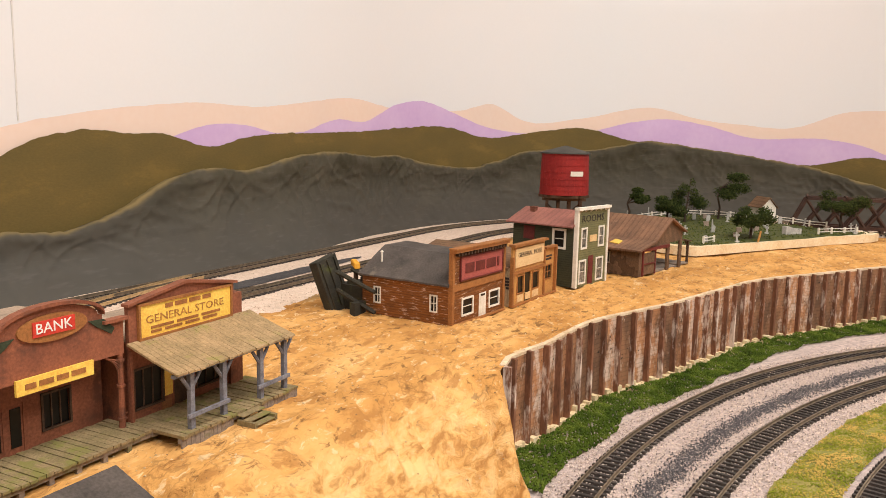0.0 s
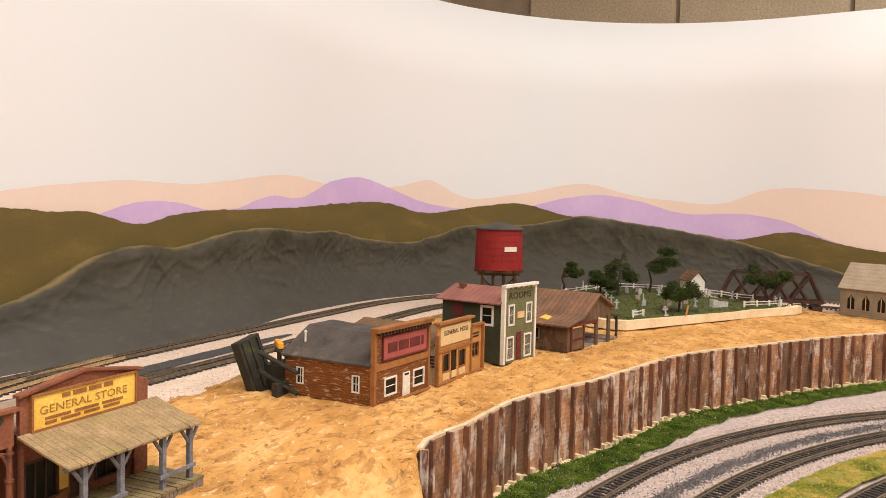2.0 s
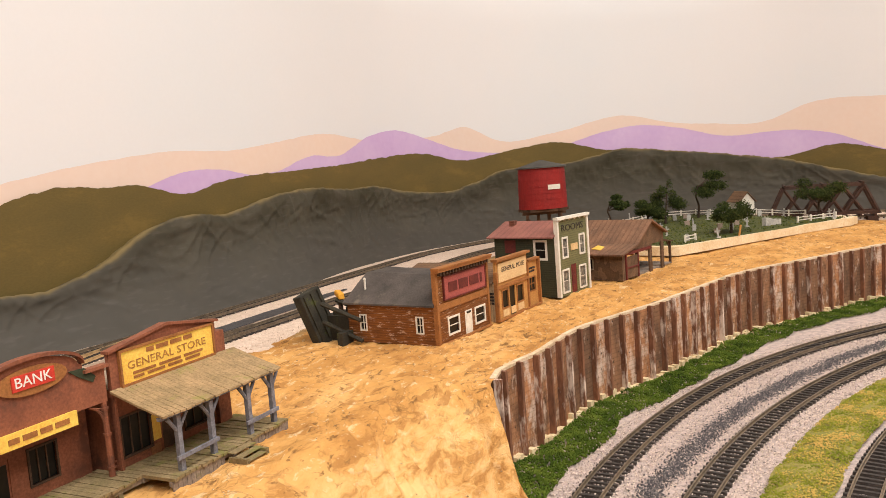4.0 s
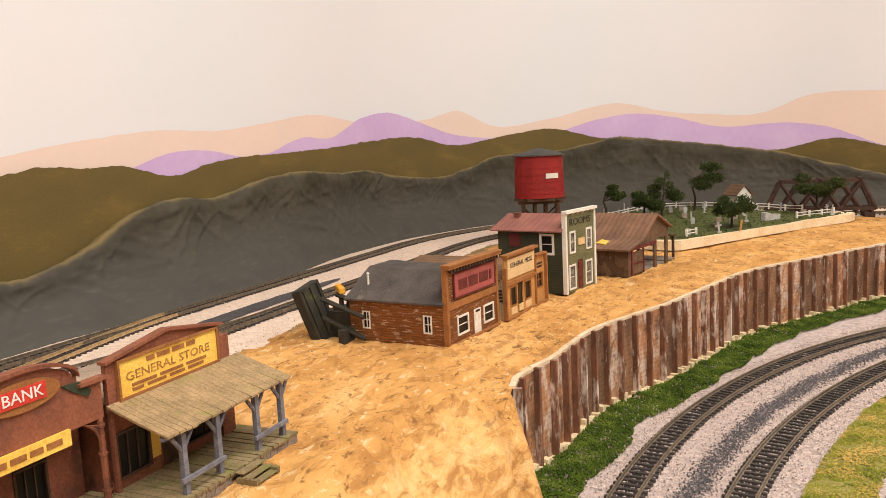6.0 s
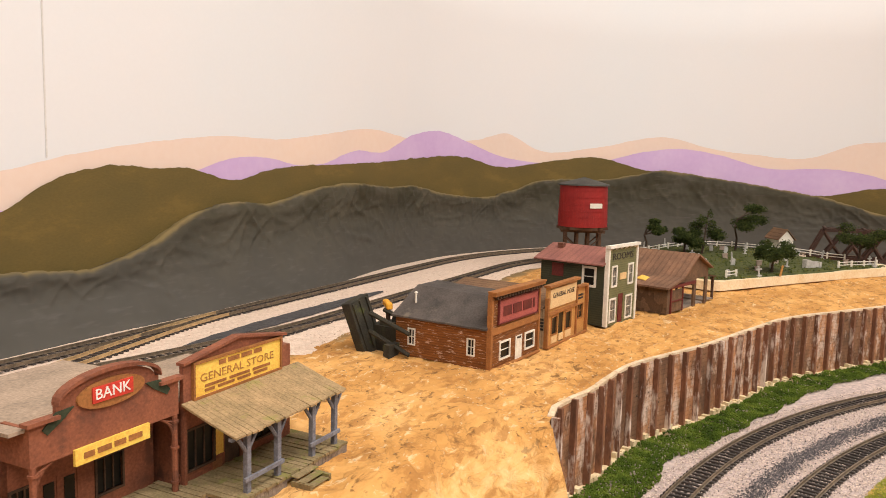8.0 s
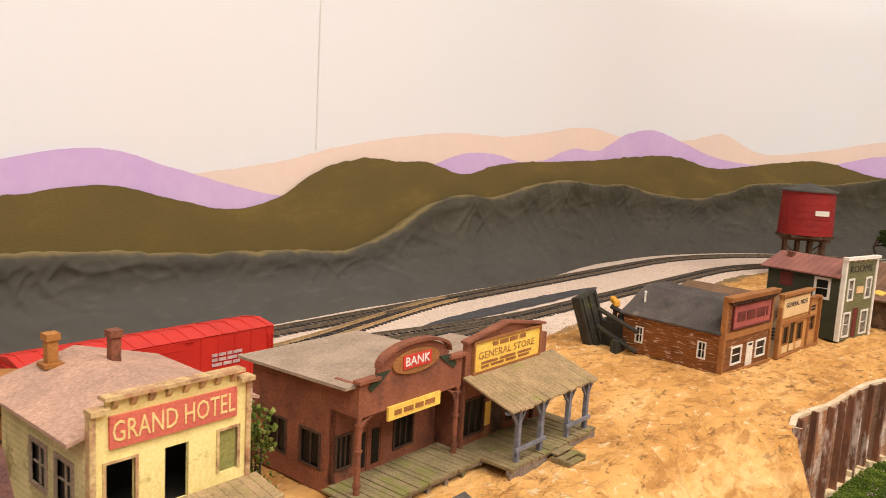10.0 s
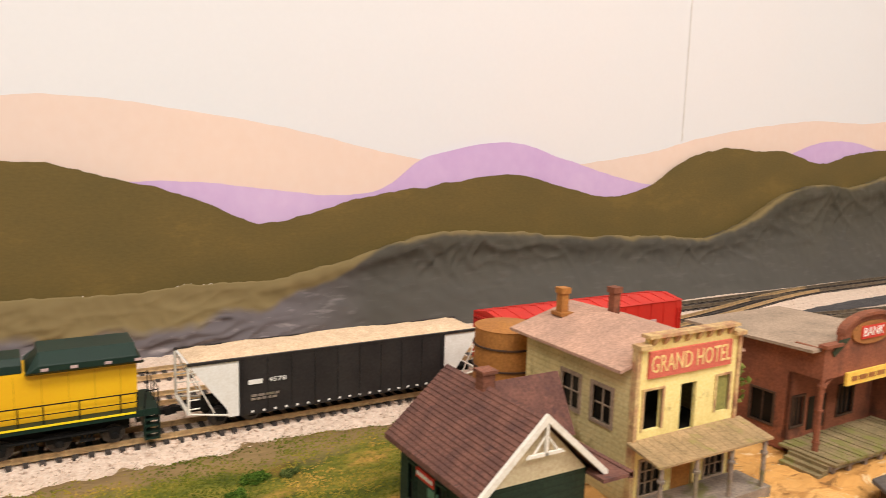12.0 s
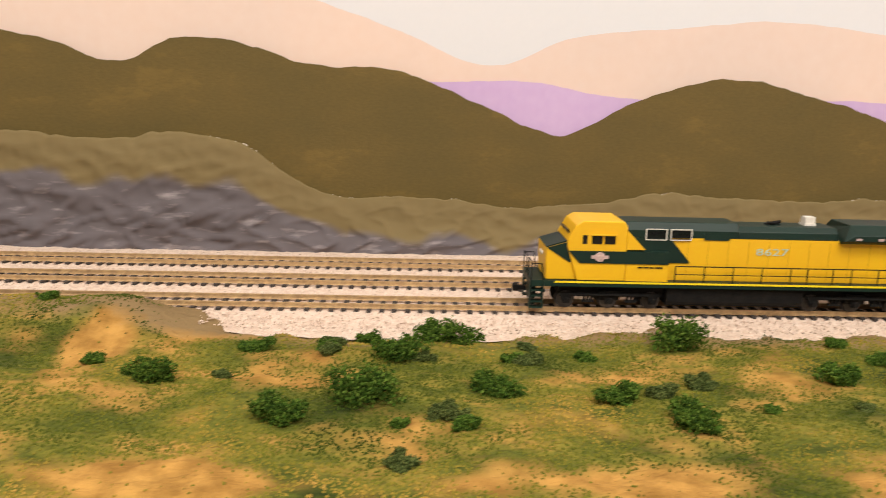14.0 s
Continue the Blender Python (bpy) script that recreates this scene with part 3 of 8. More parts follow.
def bare_sand(x, y):
    """Share of bare sand on the turf: the cut flank of the hump and a few worn places nearer the edge."""
    if y > 0.1:
        return 0.0
    n = 0.6 * noise.noise((x * 34, y * 18, 41)) + 0.3 * noise.noise((x * 90, y * 70, 43))
    k = 0.0
    for cx, cy, rx, ry in ((-0.572, -0.360, 0.018, 0.036), (-0.535, -0.400, 0.045, 0.015), (-0.418, -0.335, 0.014, 0.040), (-0.420, -0.180, 0.015, 0.050)):
        k = max(k, 1.25 - math.hypot((x - cx) / rx, (y - cy) / ry))
    return max(0.0, min(1.0, (k + n) * 2.2))


def town_ground():
    verts, worn, nx = [], [], 250
    rows = [-1.2 + 0.6 * i / 80 for i in range(80)] + [-0.6 + 1.9 * i / 860 for i in range(860)] + [1.3 + 0.56 * i / 140 for i in range(141)]
    for y in rows:
        xb = -0.765 if y < CY else CX - math.sqrt(max(0.0, (CR - 0.004) ** 2 - (y - CY) ** 2))
        xe = front_x(y) - 0.003 if y > 0.624 else front_x(y)
        for i in range(nx):
            x = xb + (xe - xb) * i / (nx - 1)
            verts.append((x, y, ground_z(x, y)))
            worn.append(bare_sand(x, y))
    o = grid_mesh("ground", verts, nx, len(rows), GROUND)
    o.data.attributes.new("bare_sand", "FLOAT", "POINT").data.foreach_set("value", worn)
    return tagged(o, "sculpted sandy plaster ground with patches of dry turf", "ground", kind="structure")


town_ground()
LOW = -0.074
GRAVEL = mat("grey_pink_ballast", (0.62, 0.50, 0.46), (0.40, 0.33, 0.31), 0.95, 260, 900, 0.9, stain=(0.20, 0.18, 0.18), stain_amount=0.2, stain_scale=300)
verts, n1, n2 = [], 150, 190
for j in range(n2):
    for i in range(n1):
        x, y = -0.36 + 1.7 * i / (n1 - 1), -1.2 + 3.2 * j / (n2 - 1)
        verts.append((x, y, LOW - 0.001 + 0.0008 * noise.noise((x * 90, y * 90, 0)) - (0.02 if y < 0.45 else 0)))
tagged(grid_mesh("lower_ground", verts, n1, n2, GRAVEL), "pinkish-grey ballast ground of the lower level", "ground", kind="structure")

# ---------------------------------------------------------------- the room round the layout
BLOCK = mat("tan_painted_block", (0.50, 0.40, 0.28), (0.44, 0.35, 0.245), 0.8, 8, 200, 0.3)
MORTAR = mat("block_joint", (0.36, 0.28, 0.20), (0.30, 0.24, 0.17), 0.9, 20, 300, 0.3)
ROOM = mat("room_paint", (0.62, 0.56, 0.47), (0.58, 0.52, 0.44), 0.85, 4, 200, 0.1)
CEIL = mat("ceiling_tile", (0.78, 0.75, 0.70), (0.74, 0.71, 0.66), 0.9, 6, 300, 0.2)
FLOOR = mat("room_floor_vinyl", (0.30, 0.27, 0.23), (0.25, 0.22, 0.19), 0.6, 5, 200, 0.05)
RX0, RX1, RY0, RY1, RZ0, RZ1 = -0.99, 2.9, -2.6, 2.25, -1.0, 1.7


def wall_slab(name, x0, x1, y0, y1, z0, z1, m, label):
    bm = B()
    box(bm, x0, x1, y0, y1, z0, z1)
    return tagged(part(name, bm, m), label, "wall", kind="structure")


wall_slab("wall_west", RX0 - 0.1, RX0, RY0, RY1, RZ0, RZ1, BLOCK, "tan painted block wall behind the backdrop")
north = wall_slab("wall_north", RX0 - 0.1, RX1 + 0.1, RY1, RY1 + 0.1, RZ0, RZ1, MORTAR, "tan painted block wall seen above the backdrop")
wall_slab("wall_east", RX1, RX1 + 0.1, RY0, RY1, RZ0, RZ1, ROOM, "plain beige room wall")
wall_slab("wall_south", RX0 - 0.1, RX1 + 0.1, RY0 - 0.1, RY0, RZ0, RZ1, ROOM, "plain beige room wall")
bm = B()
box(bm, RX0, RX1, RY0, RY1, RZ0 - 0.1, RZ0)
tagged(part("floor", bm, FLOOR), "plain grey-brown room floor", "floor", kind="structure")
bm = B()
box(bm, RX0, RX1, RY0, RY1, RZ1, RZ1 + 0.1)
tagged(part("ceiling", bm, CEIL), "white room ceiling", "ceiling", kind="structure")
bm = B()
box(bm, -0.195, 0.195, 0, 0.02, -0.095, 0.095)
bevel(bm, 0.004)
blk = bpy.data.meshes.new("block")
bm.to_mesh(blk)
bm.free()
blk.materials.append(BLOCK)
for r in range(5):
    for c in range(5):
        o = new("block", blk)
        o.parent = north
        o.location = (-0.75 + 0.4 * c + (0.2 if r % 2 else 0), RY1 - 0.014, 0.50 + 0.2 * r)
for lx, ly, lz in LAMPS:
    f = thing("ceiling_light", "white ceiling light fixture with flat diffuser", "ceiling light", lx, ly, lz, group="ceiling lights")
    bm = B()
    for a in ((-0.27, 0.27, -0.37, -0.35), (-0.27, 0.27, 0.35, 0.37), (-0.27, -0.25, -0.35, 0.35), (0.25, 0.27, -0.35, 0.35)):
        box(bm, a[0], a[1], a[2], a[3], -0.02, RZ1 - lz)
    part("frame", bm, WHITE, f)

# ---------------------------------------------------------------- railway tracks
RAIL = mat("brass_brown_rail", (0.62, 0.43, 0.22), (0.44, 0.29, 0.15), 0.5, 200, 900, 0.1, metal=0.25, spec=0.5)
RAIL_DARK = mat("dark_brown_rail", (0.30, 0.235, 0.165), (0.17, 0.135, 0.10), 0.45, 200, 900, 0.1, metal=0.5)
TIE = mat("dark_brown_tie", (0.075, 0.062, 0.055), (0.040, 0.034, 0.032), 0.75, 200, 900, 0.2)
BALLAST = mat("pale_ballast", (0.76, 0.61, 0.50), (0.64, 0.50, 0.40), 0.95, 240, 900, 0.9, stain=(0.42, 0.33, 0.27), stain_amount=0.18, stain_scale=320)
DARK_BED = mat("dark_speckled_ballast", (0.20, 0.155, 0.125), (0.10, 0.080, 0.066), 0.95, 160, 800, 0.8, stain=(0.62, 0.50, 0.43), stain_amount=0.36, stain_scale=150)
CINDER = mat("dark_cinder", (0.055, 0.052, 0.055), (0.09, 0.085, 0.085), 0.95, 220, 900, 0.7)


def sweep(bm, line, lat, profile):
    """A bar of the given (sideways, height) profile along a plan line of (x, y, nx, ny)."""
    prev, k = None, len(profile)
    for x, y, nx, ny in line:
        ring = [bm.verts.new((x + nx * (lat + a), y + ny * (lat + a), z)) for a, z in profile]
        if prev:
            for i in range(k):
                bm.faces.new((prev[i], prev[(i + 1) % k], ring[(i + 1) % k], ring[i]))
        else:
            bm.faces.new(ring[::-1])
        prev = ring
    bm.faces.new(prev)


bm = B()
box(bm, -0.0122, 0.0122, -0.0013, 0.0013, -0.0012, 0.0015)
bevel(bm, 0.0003)
TIE_MESH = bpy.data.meshes.new("tie")
bm.to_mesh(TIE_MESH)
bm.free()
TIE_MESH.materials.append(TIE)


def railway(name, at, d0, d1, base, label, near=None, rail_mat=None, gap=0.0070):
    """A track along at(d) -> (x, y, nx, ny): two rails and cross ties; ties in the stretch near are pieces of their own."""
    t = thing(name, label, "railway track", group="railway tracks")
    n = max(2, int((d1 - d0) / 0.012))
    line = [at(d0 + (d1 - d0) * i / n) for i in range(n + 1)]
    for lat in (-0.00825, 0.00825):
        bm = B()
        sweep(bm, line, lat, [(a, base + z) for a, z in ((-0.0008, 0.0013), (0.0008, 0.0013), (0.0008, 0.0017), (0.0003, 0.0019), (0.0003, 0.0032), (0.00048, 0.0034), (0.00048, 0.0042), (-0.00048, 0.0042), (-0.00048, 0.0034), (-0.0003, 0.0032), (-0.0003, 0.0019), (-0.0008, 0.0017))])
        part("rail", bm, rail_mat or RAIL, t)
    rest = B()
    k = int((d1 - d0) / gap)
    rnd = random.Random(len(name) + int(abs(d0) * 100))
    for i in range(k):
        d = d0 + gap * (i + 0.5) + rnd.uniform(-0.0003, 0.0003)
        x, y, nx, ny = at(d)
        m = Matrix.Translation((x, y, base + rnd.uniform(-0.0002, 0.0001))) @ Matrix.Rotation(math.atan2(ny, nx) + rnd.uniform(-0.02, 0.02), 4, "Z")
        if near and near[0] < d < near[1]:
            o = new("tie", TIE_MESH)
            o.parent = t
            o.matrix_local = m
        else:
            box(rest, -0.0122, 0.0122, -0.0013, 0.0013, -0.0012, 0.0015, m)
    tagged(part("tie_row", rest, TIE, t), kind="stuff")
    return t


def back_track(out):
    return lambda d: backdrop_at(d, out)


Z_TRACK = 0.0025
railway("railway_track", back_track(0.167), -1.3, 0.40, Z_TRACK, "brass-railed model track on pale ballast beside the town", (-0.55, 0.12))
railway("railway_track", back_track(0.167), 0.4005, 2.5, Z_TRACK, "dark-railed model track on pale ballast, past the town", rail_mat=RAIL_DARK)
railway("railway_track", back_track(0.067), -1.3, 0.40, Z_TRACK, "brass-railed model track on pale ballast along the rock face", (-0.55, 0.12))
railway("railway_track", back_track(0.067), 0.4005, 2.5, Z_TRACK, "dark-railed model track along the foot of the rock", rail_mat=RAIL_DARK)


def middle_track(d):
    """The middle track swings over to the rock-side track through a turnout."""
    k = min(1.0, max(0.0, (d - 0.42) / 0.34))
    e = k * k * (3 - 2 * k)
    x, y, nx, ny = backdrop_at(d, 0.117 - 0.05 * e)
    g = math.atan(-0.05 * 6 * k * (1 - k) / 0.34)
    return x, y, math.cos(g), -math.sin(g)


def crossover(d):
    k = min(1.0, max(0.0, (d - 0.40) / 0.36))
    e = k * k * (3 - 2 * k)
    x, y, nx, ny = backdrop_at(d, 0.117 + 0.05 * e)
    g = math.atan(0.05 * 6 * k * (1 - k) / 0.36)
    return x, y, math.cos(g), -math.sin(g)


railway("railway_track", middle_track, -1.3, 0.74, Z_TRACK + 0.0001, "brass-railed middle track that joins its neighbour at a turnout", (-0.55, 0.12))
railway("railway_track", crossover, 0.42, 0.74, Z_TRACK + 0.0002, "short crossover track between two turnouts", rail_mat=RAIL_DARK)

BALLAST_EDGE = smooth_line([(-1.5, .168), (-.60, .166), (-.44, .168), (-.38, .195), (-.33, .207), (-.10, .203), (.1, .197), (.3, .20), (.60, .225), (.80, .215), (1.2, .205), (3.4, .205)])
verts, ns, nv = [], 900, 44
for j in range(nv):
    for i in range(ns):
        s = -1.3 + 3.9 * i / (ns - 1)
        w = BALLAST_EDGE(s) + 0.006 * noise.noise((s * 35, 0, 2)) + 0.002 * noise.noise((s * 140, 1, 2))
        out = 0.012 + (w - 0.012) * j / (nv - 1)
        x, y, _, _ = backdrop_at(s, out)
        z = 0.0026 + 0.0005 * noise.noise((x * 330, y * 330, 0)) + 0.0003 * noise.noise((x * 800, y * 800, 0))
        z -= 0.006 * max(0.0, (j - nv + 7) / 7.0) ** 1.5
        verts.append((x, y, z))
tagged(grid_mesh("ballast_bed", verts, ns, nv, BALLAST), "pale pinkish ballast bed under the tracks", "ballast", kind="structure")
# dark cinder lane between the two main tracks
verts = []
for i in range(60):
    s = 0.62 + 0.34 * i / 59
    h = 0.013 * math.sin(math.pi * i / 59) ** 0.5
    for j in range(6):
        out = 0.131 + (j / 5 - 0.5) * 2 * h + 0.002 * noise.noise((s * 50, j, 0)) - 0.012 * (s - 0.62)
        x, y, _, _ = backdrop_at(s, out)
        verts.append((x, y, 0.0034 + 0.0002 * noise.noise((x * 200, y * 200, 0))))
tagged(grid_mesh("cinder_lane", verts, 6, 60, CINDER), "dark cinder patch between the tracks", "ballast", kind="structure")

# dark strips in both main tracks past the bank, fitted to the camera's view
for mid in (0.067, 0.167):
    verts = []
    for i in range(260):
        s = 0.30 + 1.6 * i / 259
        h = 0.0125 * min(1.0, (s - 0.30) / 0.14) + 0.0030 * noise.noise((s * 70, mid, 0)) + 0.0016 * noise.noise((s * 210, mid, 4))
        for j in range(7):
            x, y, _, _ = backdrop_at(s, mid + (j / 6 - 0.5) * 2 * h)
            verts.append((x, y, 0.0029 + 0.0009 * noise.noise((x * 120, y * 120, 0)) + 0.0003 * noise.noise((x * 340, y * 340, 0))))
    tagged(grid_mesh("cinder_lane", verts, 7, 260, DARK_BED), "dark ballast strip between the rails", "ballast", kind="structure")


def stones(name, count, where, size, material, label, seed, parent=None, flat=0.8):
    """Many little rough grains joined into one mesh."""
    rnd = random.Random(seed)
    vs, fs = [], []
    for _ in range(count):
        p = where(rnd)
        if p is None:
            continue
        r = size * rnd.uniform(0.5, 1.3)
        k = len(vs)
        a = rnd.uniform(0, 6.28)
        for t in range(4):
            q = r * rnd.uniform(0.7, 1.2)
            vs.append((p[0] + math.cos(a + t * 1.57) * q, p[1] + math.sin(a + t * 1.57) * q, p[2] + r * rnd.uniform(-0.2, 0.25)))
        vs.append((p[0], p[1], p[2] + r * flat))
        vs.append((p[0], p[1], p[2] - r * flat))
        for t in range(4):
            fs.append((k + t, k + (t + 1) % 4, k + 4))
            fs.append((k + (t + 1) % 4, k + t, k + 5))
    me = bpy.data.meshes.new(name)
    me.from_pydata(vs, [], fs)
    me.materials.append(material)
    o = new(name, me)
    if parent:
        o.parent = parent
    return tagged(o, label, "ground cover", kind="stuff")


def island_mat(name, stops, rough=0.9, where=None):
    """Colour by random per grain, and by place for patches."""
    m = bpy.data.materials.new(name)
    m.use_nodes = True
    n, l = m.node_tree.nodes, m.node_tree.links
    p = n["Principled BSDF"]
    p.inputs["Roughness"].default_value = rough
    p.inputs["Specular IOR Level"].default_value = 0.12
    g = n.new("ShaderNodeNewGeometry")
    r = n.new("ShaderNodeValToRGB")
    while len(r.color_ramp.elements) < len(stops):
        r.color_ramp.elements.new(0.5)
    for e, (q, c) in zip(r.color_ramp.elements, stops):
        e.position, e.color = q, (*c, 1)
    src = g.outputs["Random Per Island"]
    if where:
        tc2 = n.new("ShaderNodeTexCoord")
        t2 = n.new("ShaderNodeTexNoise")
        t2.inputs["Scale"].default_value, t2.inputs["Detail"].default_value = where, 6
        l.new(tc2.outputs["Object"], t2.inputs[0])
        m1 = n.new("ShaderNodeMapRange")
        m1.inputs["From Min"].default_value, m1.inputs["From Max"].default_value = 0.30, 0.72
        l.new(t2.outputs[0], m1.inputs["Value"])
        m2 = n.new("ShaderNodeMath")
        m2.operation = "MULTIPLY_ADD"
        l.new(src, m2.inputs[0])
        m2.inputs[1].default_value = 0.30
        m3 = n.new("ShaderNodeMath")
        m3.operation = "MULTIPLY_ADD"
        l.new(m1.outputs[0], m3.inputs[0])
        m3.inputs[1].default_value, m3.inputs[2].default_value = 0.95, -0.12
        l.new(m3.outputs[0], m2.inputs[2])
        src = m2.outputs[0]
    l.new(src, r.inputs[0])
    l.new(r.outputs[0], p.inputs["Base Color"])
    return m


GRIT = island_mat("ballast_grains", [(0.0, (0.40, 0.29, 0.22)), (0.25, (0.64, 0.50, 0.40)), (1.0, (0.80, 0.66, 0.56))])
GRIT2 = island_mat("grey_ballast_grains", [(0.0, (0.16, 0.14, 0.14)), (0.25, (0.52, 0.42, 0.37)), (1.0, (0.84, 0.71, 0.63))])
TURF = island_mat("turf_flock", [(0.0, (0.024, 0.042, 0.006)), (0.34, (0.080, 0.100, 0.013)), (0.60, (0.190, 0.180, 0.024)), (0.82, (0.36, 0.245, 0.042)), (1.0, (0.56, 0.32, 0.085))], where=13)
TURF_GREEN = island_mat("bright_green_flock", [(0.0, (0.026, 0.048, 0.006)), (0.5, (0.068, 0.105, 0.012)), (1.0, (0.15, 0.19, 0.03))], where=60)
TURF_YELLOW = island_mat("yellow_green_flock", [(0.0, (0.08, 0.12, 0.012)), (0.45, (0.25, 0.26, 0.030)), (0.65, (0.50, 0.36, 0.09)), (1.0, (0.66, 0.40, 0.13))], where=30)


def on_ballast(rnd):
    s = rnd.uniform(-0.62, 0.30) if rnd.random() < 0.8 else rnd.uniform(0.3, 1.3)
    out = 0.014 + (BALLAST_EDGE(s) + 0.004 - 0.014) * rnd.random() ** 0.7
    x, y, _, _ = backdrop_at(s, out)
    return x, y, 0.0026


stones("ballast_stones", 22000, on_ballast, 0.0007, GRIT, "pale crushed ballast stones between the ties", 3)


def on_turf(rnd):
    y = rnd.uniform(-0.60, 0.20)
    x = rnd.uniform(-0.60, -0.36)
    lim = WALL_X + BALLAST_EDGE(y) - 0.006
    if x < lim + 0.006 * noise.noise((y * 40, 0, 0)) or (y > 0.10 and rnd.random() < (y - 0.10) / 0.1):
        return None
    if noise.noise((x * 30, y * 30, 20)) < -0.22 and rnd.random() < 0.7:
        return None
    if rnd.random() < 0.97 * bare_sand(x, y):
        return None
    return x, y, ground_z(x, y) + 0.0001


stones("turf_flock", 120000, on_turf, 0.00062, TURF, "mixed green and straw-coloured turf flock", 5, flat=0.9)


# ---------------------------------------------------------------- lower level
def ring(cx, cy, r):
    return lambda d: (cx + r * math.cos(math.pi - d / r), cy + r * math.sin(math.pi - d / r), math.cos(math.pi - d / r), math.sin(math.pi - d / r))


T1, T2, T3 = ring(0.570, 0.589, 0.822), ring(0.711, 0.527, 0.902), ring(0.711, 0.527, 0.815)
railway("railway_track", T1, -0.12, 1.15, LOW, "dark-railed curved track below the retaining wall", (-0.02, 0.75), RAIL_DARK)
railway("railway_track", T2, -0.05, 1.15, LOW, "dark-railed curved track on the lower level", (0.05, 0.65), RAIL_DARK)
railway("railway_track", T3, 0.0, 0.9, LOW, "dark-railed inner curved track beside the turf", (0.1, 0.4), RAIL_DARK)


def strip(name, material, label, inner, outer, d0, d1, z, n=160, k=8, rough=0.0004):
    verts = []
    for i in range(n):
        d = d0 + (d1 - d0) * i / (n - 1)
        a, b = inner(d), outer(d)
        for j in range(k):
            t = j / (k - 1)
            x, y = a[0] + (b[0] - a[0]) * t, a[1] + (b[1] - a[1]) * t
            verts.append((x, y, z + rough * noise.noise((x * 200, y * 200, 0)) + 0.002 * math.sin(math.pi * t) * (rough > 0.001) + noise.noise((x * 40, y * 40, 6)) * rough))
    return tagged(grid_mesh(name, verts, k, n, material), label, "ground", kind="structure")


def offset(line, lat, wob=0.0, seed=0):
    def at(d):
        x, y, nx, ny = line(d)
        o = lat + wob * noise.noise((d * 28, seed, 0)) + wob * 0.5 * noise.noise((d * 90, seed, 1))
        return x + nx * o, y + ny * o
    return at


CINDER_GRIT = island_mat("cinder_grains", [(0.0, (0.045, 0.043, 0.047)), (0.6, (0.12, 0.11, 0.115)), (1.0, (0.30, 0.26, 0.25))])


def low_cinder(rnd):
    d = rnd.uniform(-0.02, 0.95)
    x, y, nx, ny = T2(d)
    o = 0.030 + 0.006 * noise.noise((d * 22, 1, 0)) + rnd.gauss(0, 0.0046)
    return x + nx * o, y + ny * o, LOW + 0.0004


stones("cinder_lane", 15000, low_cinder, 0.0008, CINDER_GRIT, "dark grey cinder grains scattered between the curved tracks", 14)
TURF_BASE = mat("turf_base", (0.20, 0.20, 0.045), (0.30, 0.24, 0.075), 0.95, 30, 500, 0.8)
strip("turf_bank", TURF_BASE, "yellow-green turf beside the curved tracks", offset(T2, -0.033, 0.003, 5), offset(T2, -0.071, 0.003, 6), 0.0, 1.0, LOW + 0.003, rough=0.0018)


def low_gravel(rnd):
    d = rnd.uniform(0.0, 0.85)
    x, y, nx, ny = T2(d)
    o = rnd.uniform(-0.032, 0.10)
    x, y = x + nx * o, y + ny * o
    return (x, y, LOW) if x > front_x(y) + 0.03 else None


stones("ballast_stones", 36000, low_gravel, 0.0007, GRIT2, "grey-pink crushed ballast on the lower level", 8)


def low_turf(rnd):
    d = rnd.uniform(0.03, 0.85)
    x, y, nx, ny = T2(d)
    o = rnd.uniform(-0.072, -0.033)
    return x + nx * o, y + ny * o, LOW + 0.0035 + 0.002 * math.sin(math.pi * (o + 0.033) / -0.039)


stones("turf_flock", 16000, low_turf, 0.0008, TURF_YELLOW, "yellow-green turf flock", 9)


def wall_foot(rnd):
    y = rnd.uniform(0.60, 1.75)
    xw = front_x(max(y, 0.63))
    w = 0.020 + 0.008 * noise.noise((y * 20, 0, 0)) + 0.006
    t = rnd.random()
    x = xw + 0.006 + t * w * 1.35
    c = math.hypot(x - 0.570, y - 0.589)
    if c < 0.842:
        return None
    return x, y, LOW + 0.0005 + 0.0065 * (1 - t) * (0.5 + 0.5 * noise.noise((x * 60, y * 60, 3))) + rnd.random() * 0.002


stones("grass_strip", 26000, wall_foot, 0.0011, TURF_GREEN, "bright green grass along the foot of the retaining wall", 12, flat=1.0)

# ---------------------------------------------------------------- retaining wall
PANEL = bpy.data.materials.new("weathered_wall_boards")
PANEL.use_nodes = True
nt = PANEL.node_tree
N, L = nt.nodes, nt.links
P = N["Principled BSDF"]
P.inputs["Roughness"].default_value = 0.85
P.inputs["Specular IOR Level"].default_value = 0.2
tc = N.new("ShaderNodeTexCoord")
info = N.new("ShaderNodeObjectInfo")
shift = N.new("ShaderNodeVectorMath")
shift.operation = "MULTIPLY_ADD"
L.new(info.outputs["Random"], shift.inputs[0])
shift.inputs[1].default_value = (3.0, 5.0, 7.0)
upright = N.new("ShaderNodeMapping")
upright.inputs["Scale"].default_value = (1, 1, 0.55)
L.new(tc.outputs["Object"], upright.inputs[0])
L.new(upright.outputs[0], shift.inputs[2])
PANEL_AT = shift.outputs[0]
boards = ramp(info.outputs["Random"], [(0.0, (0.20, 0.110, 0.064)), (0.35, (0.34, 0.172, 0.090)), (0.7, (0.46, 0.215, 0.100)), (1.0, (0.54, 0.270, 0.135))])
boards = blend(ramp(tex(70, 6, 0.65, PANEL_AT), [(0.40, (0.75, 0.75, 0.75)), (0.56, (0, 0, 0))]), boards, (0.115, 0.066, 0.042))
chalk = N.new("ShaderNodeMath")
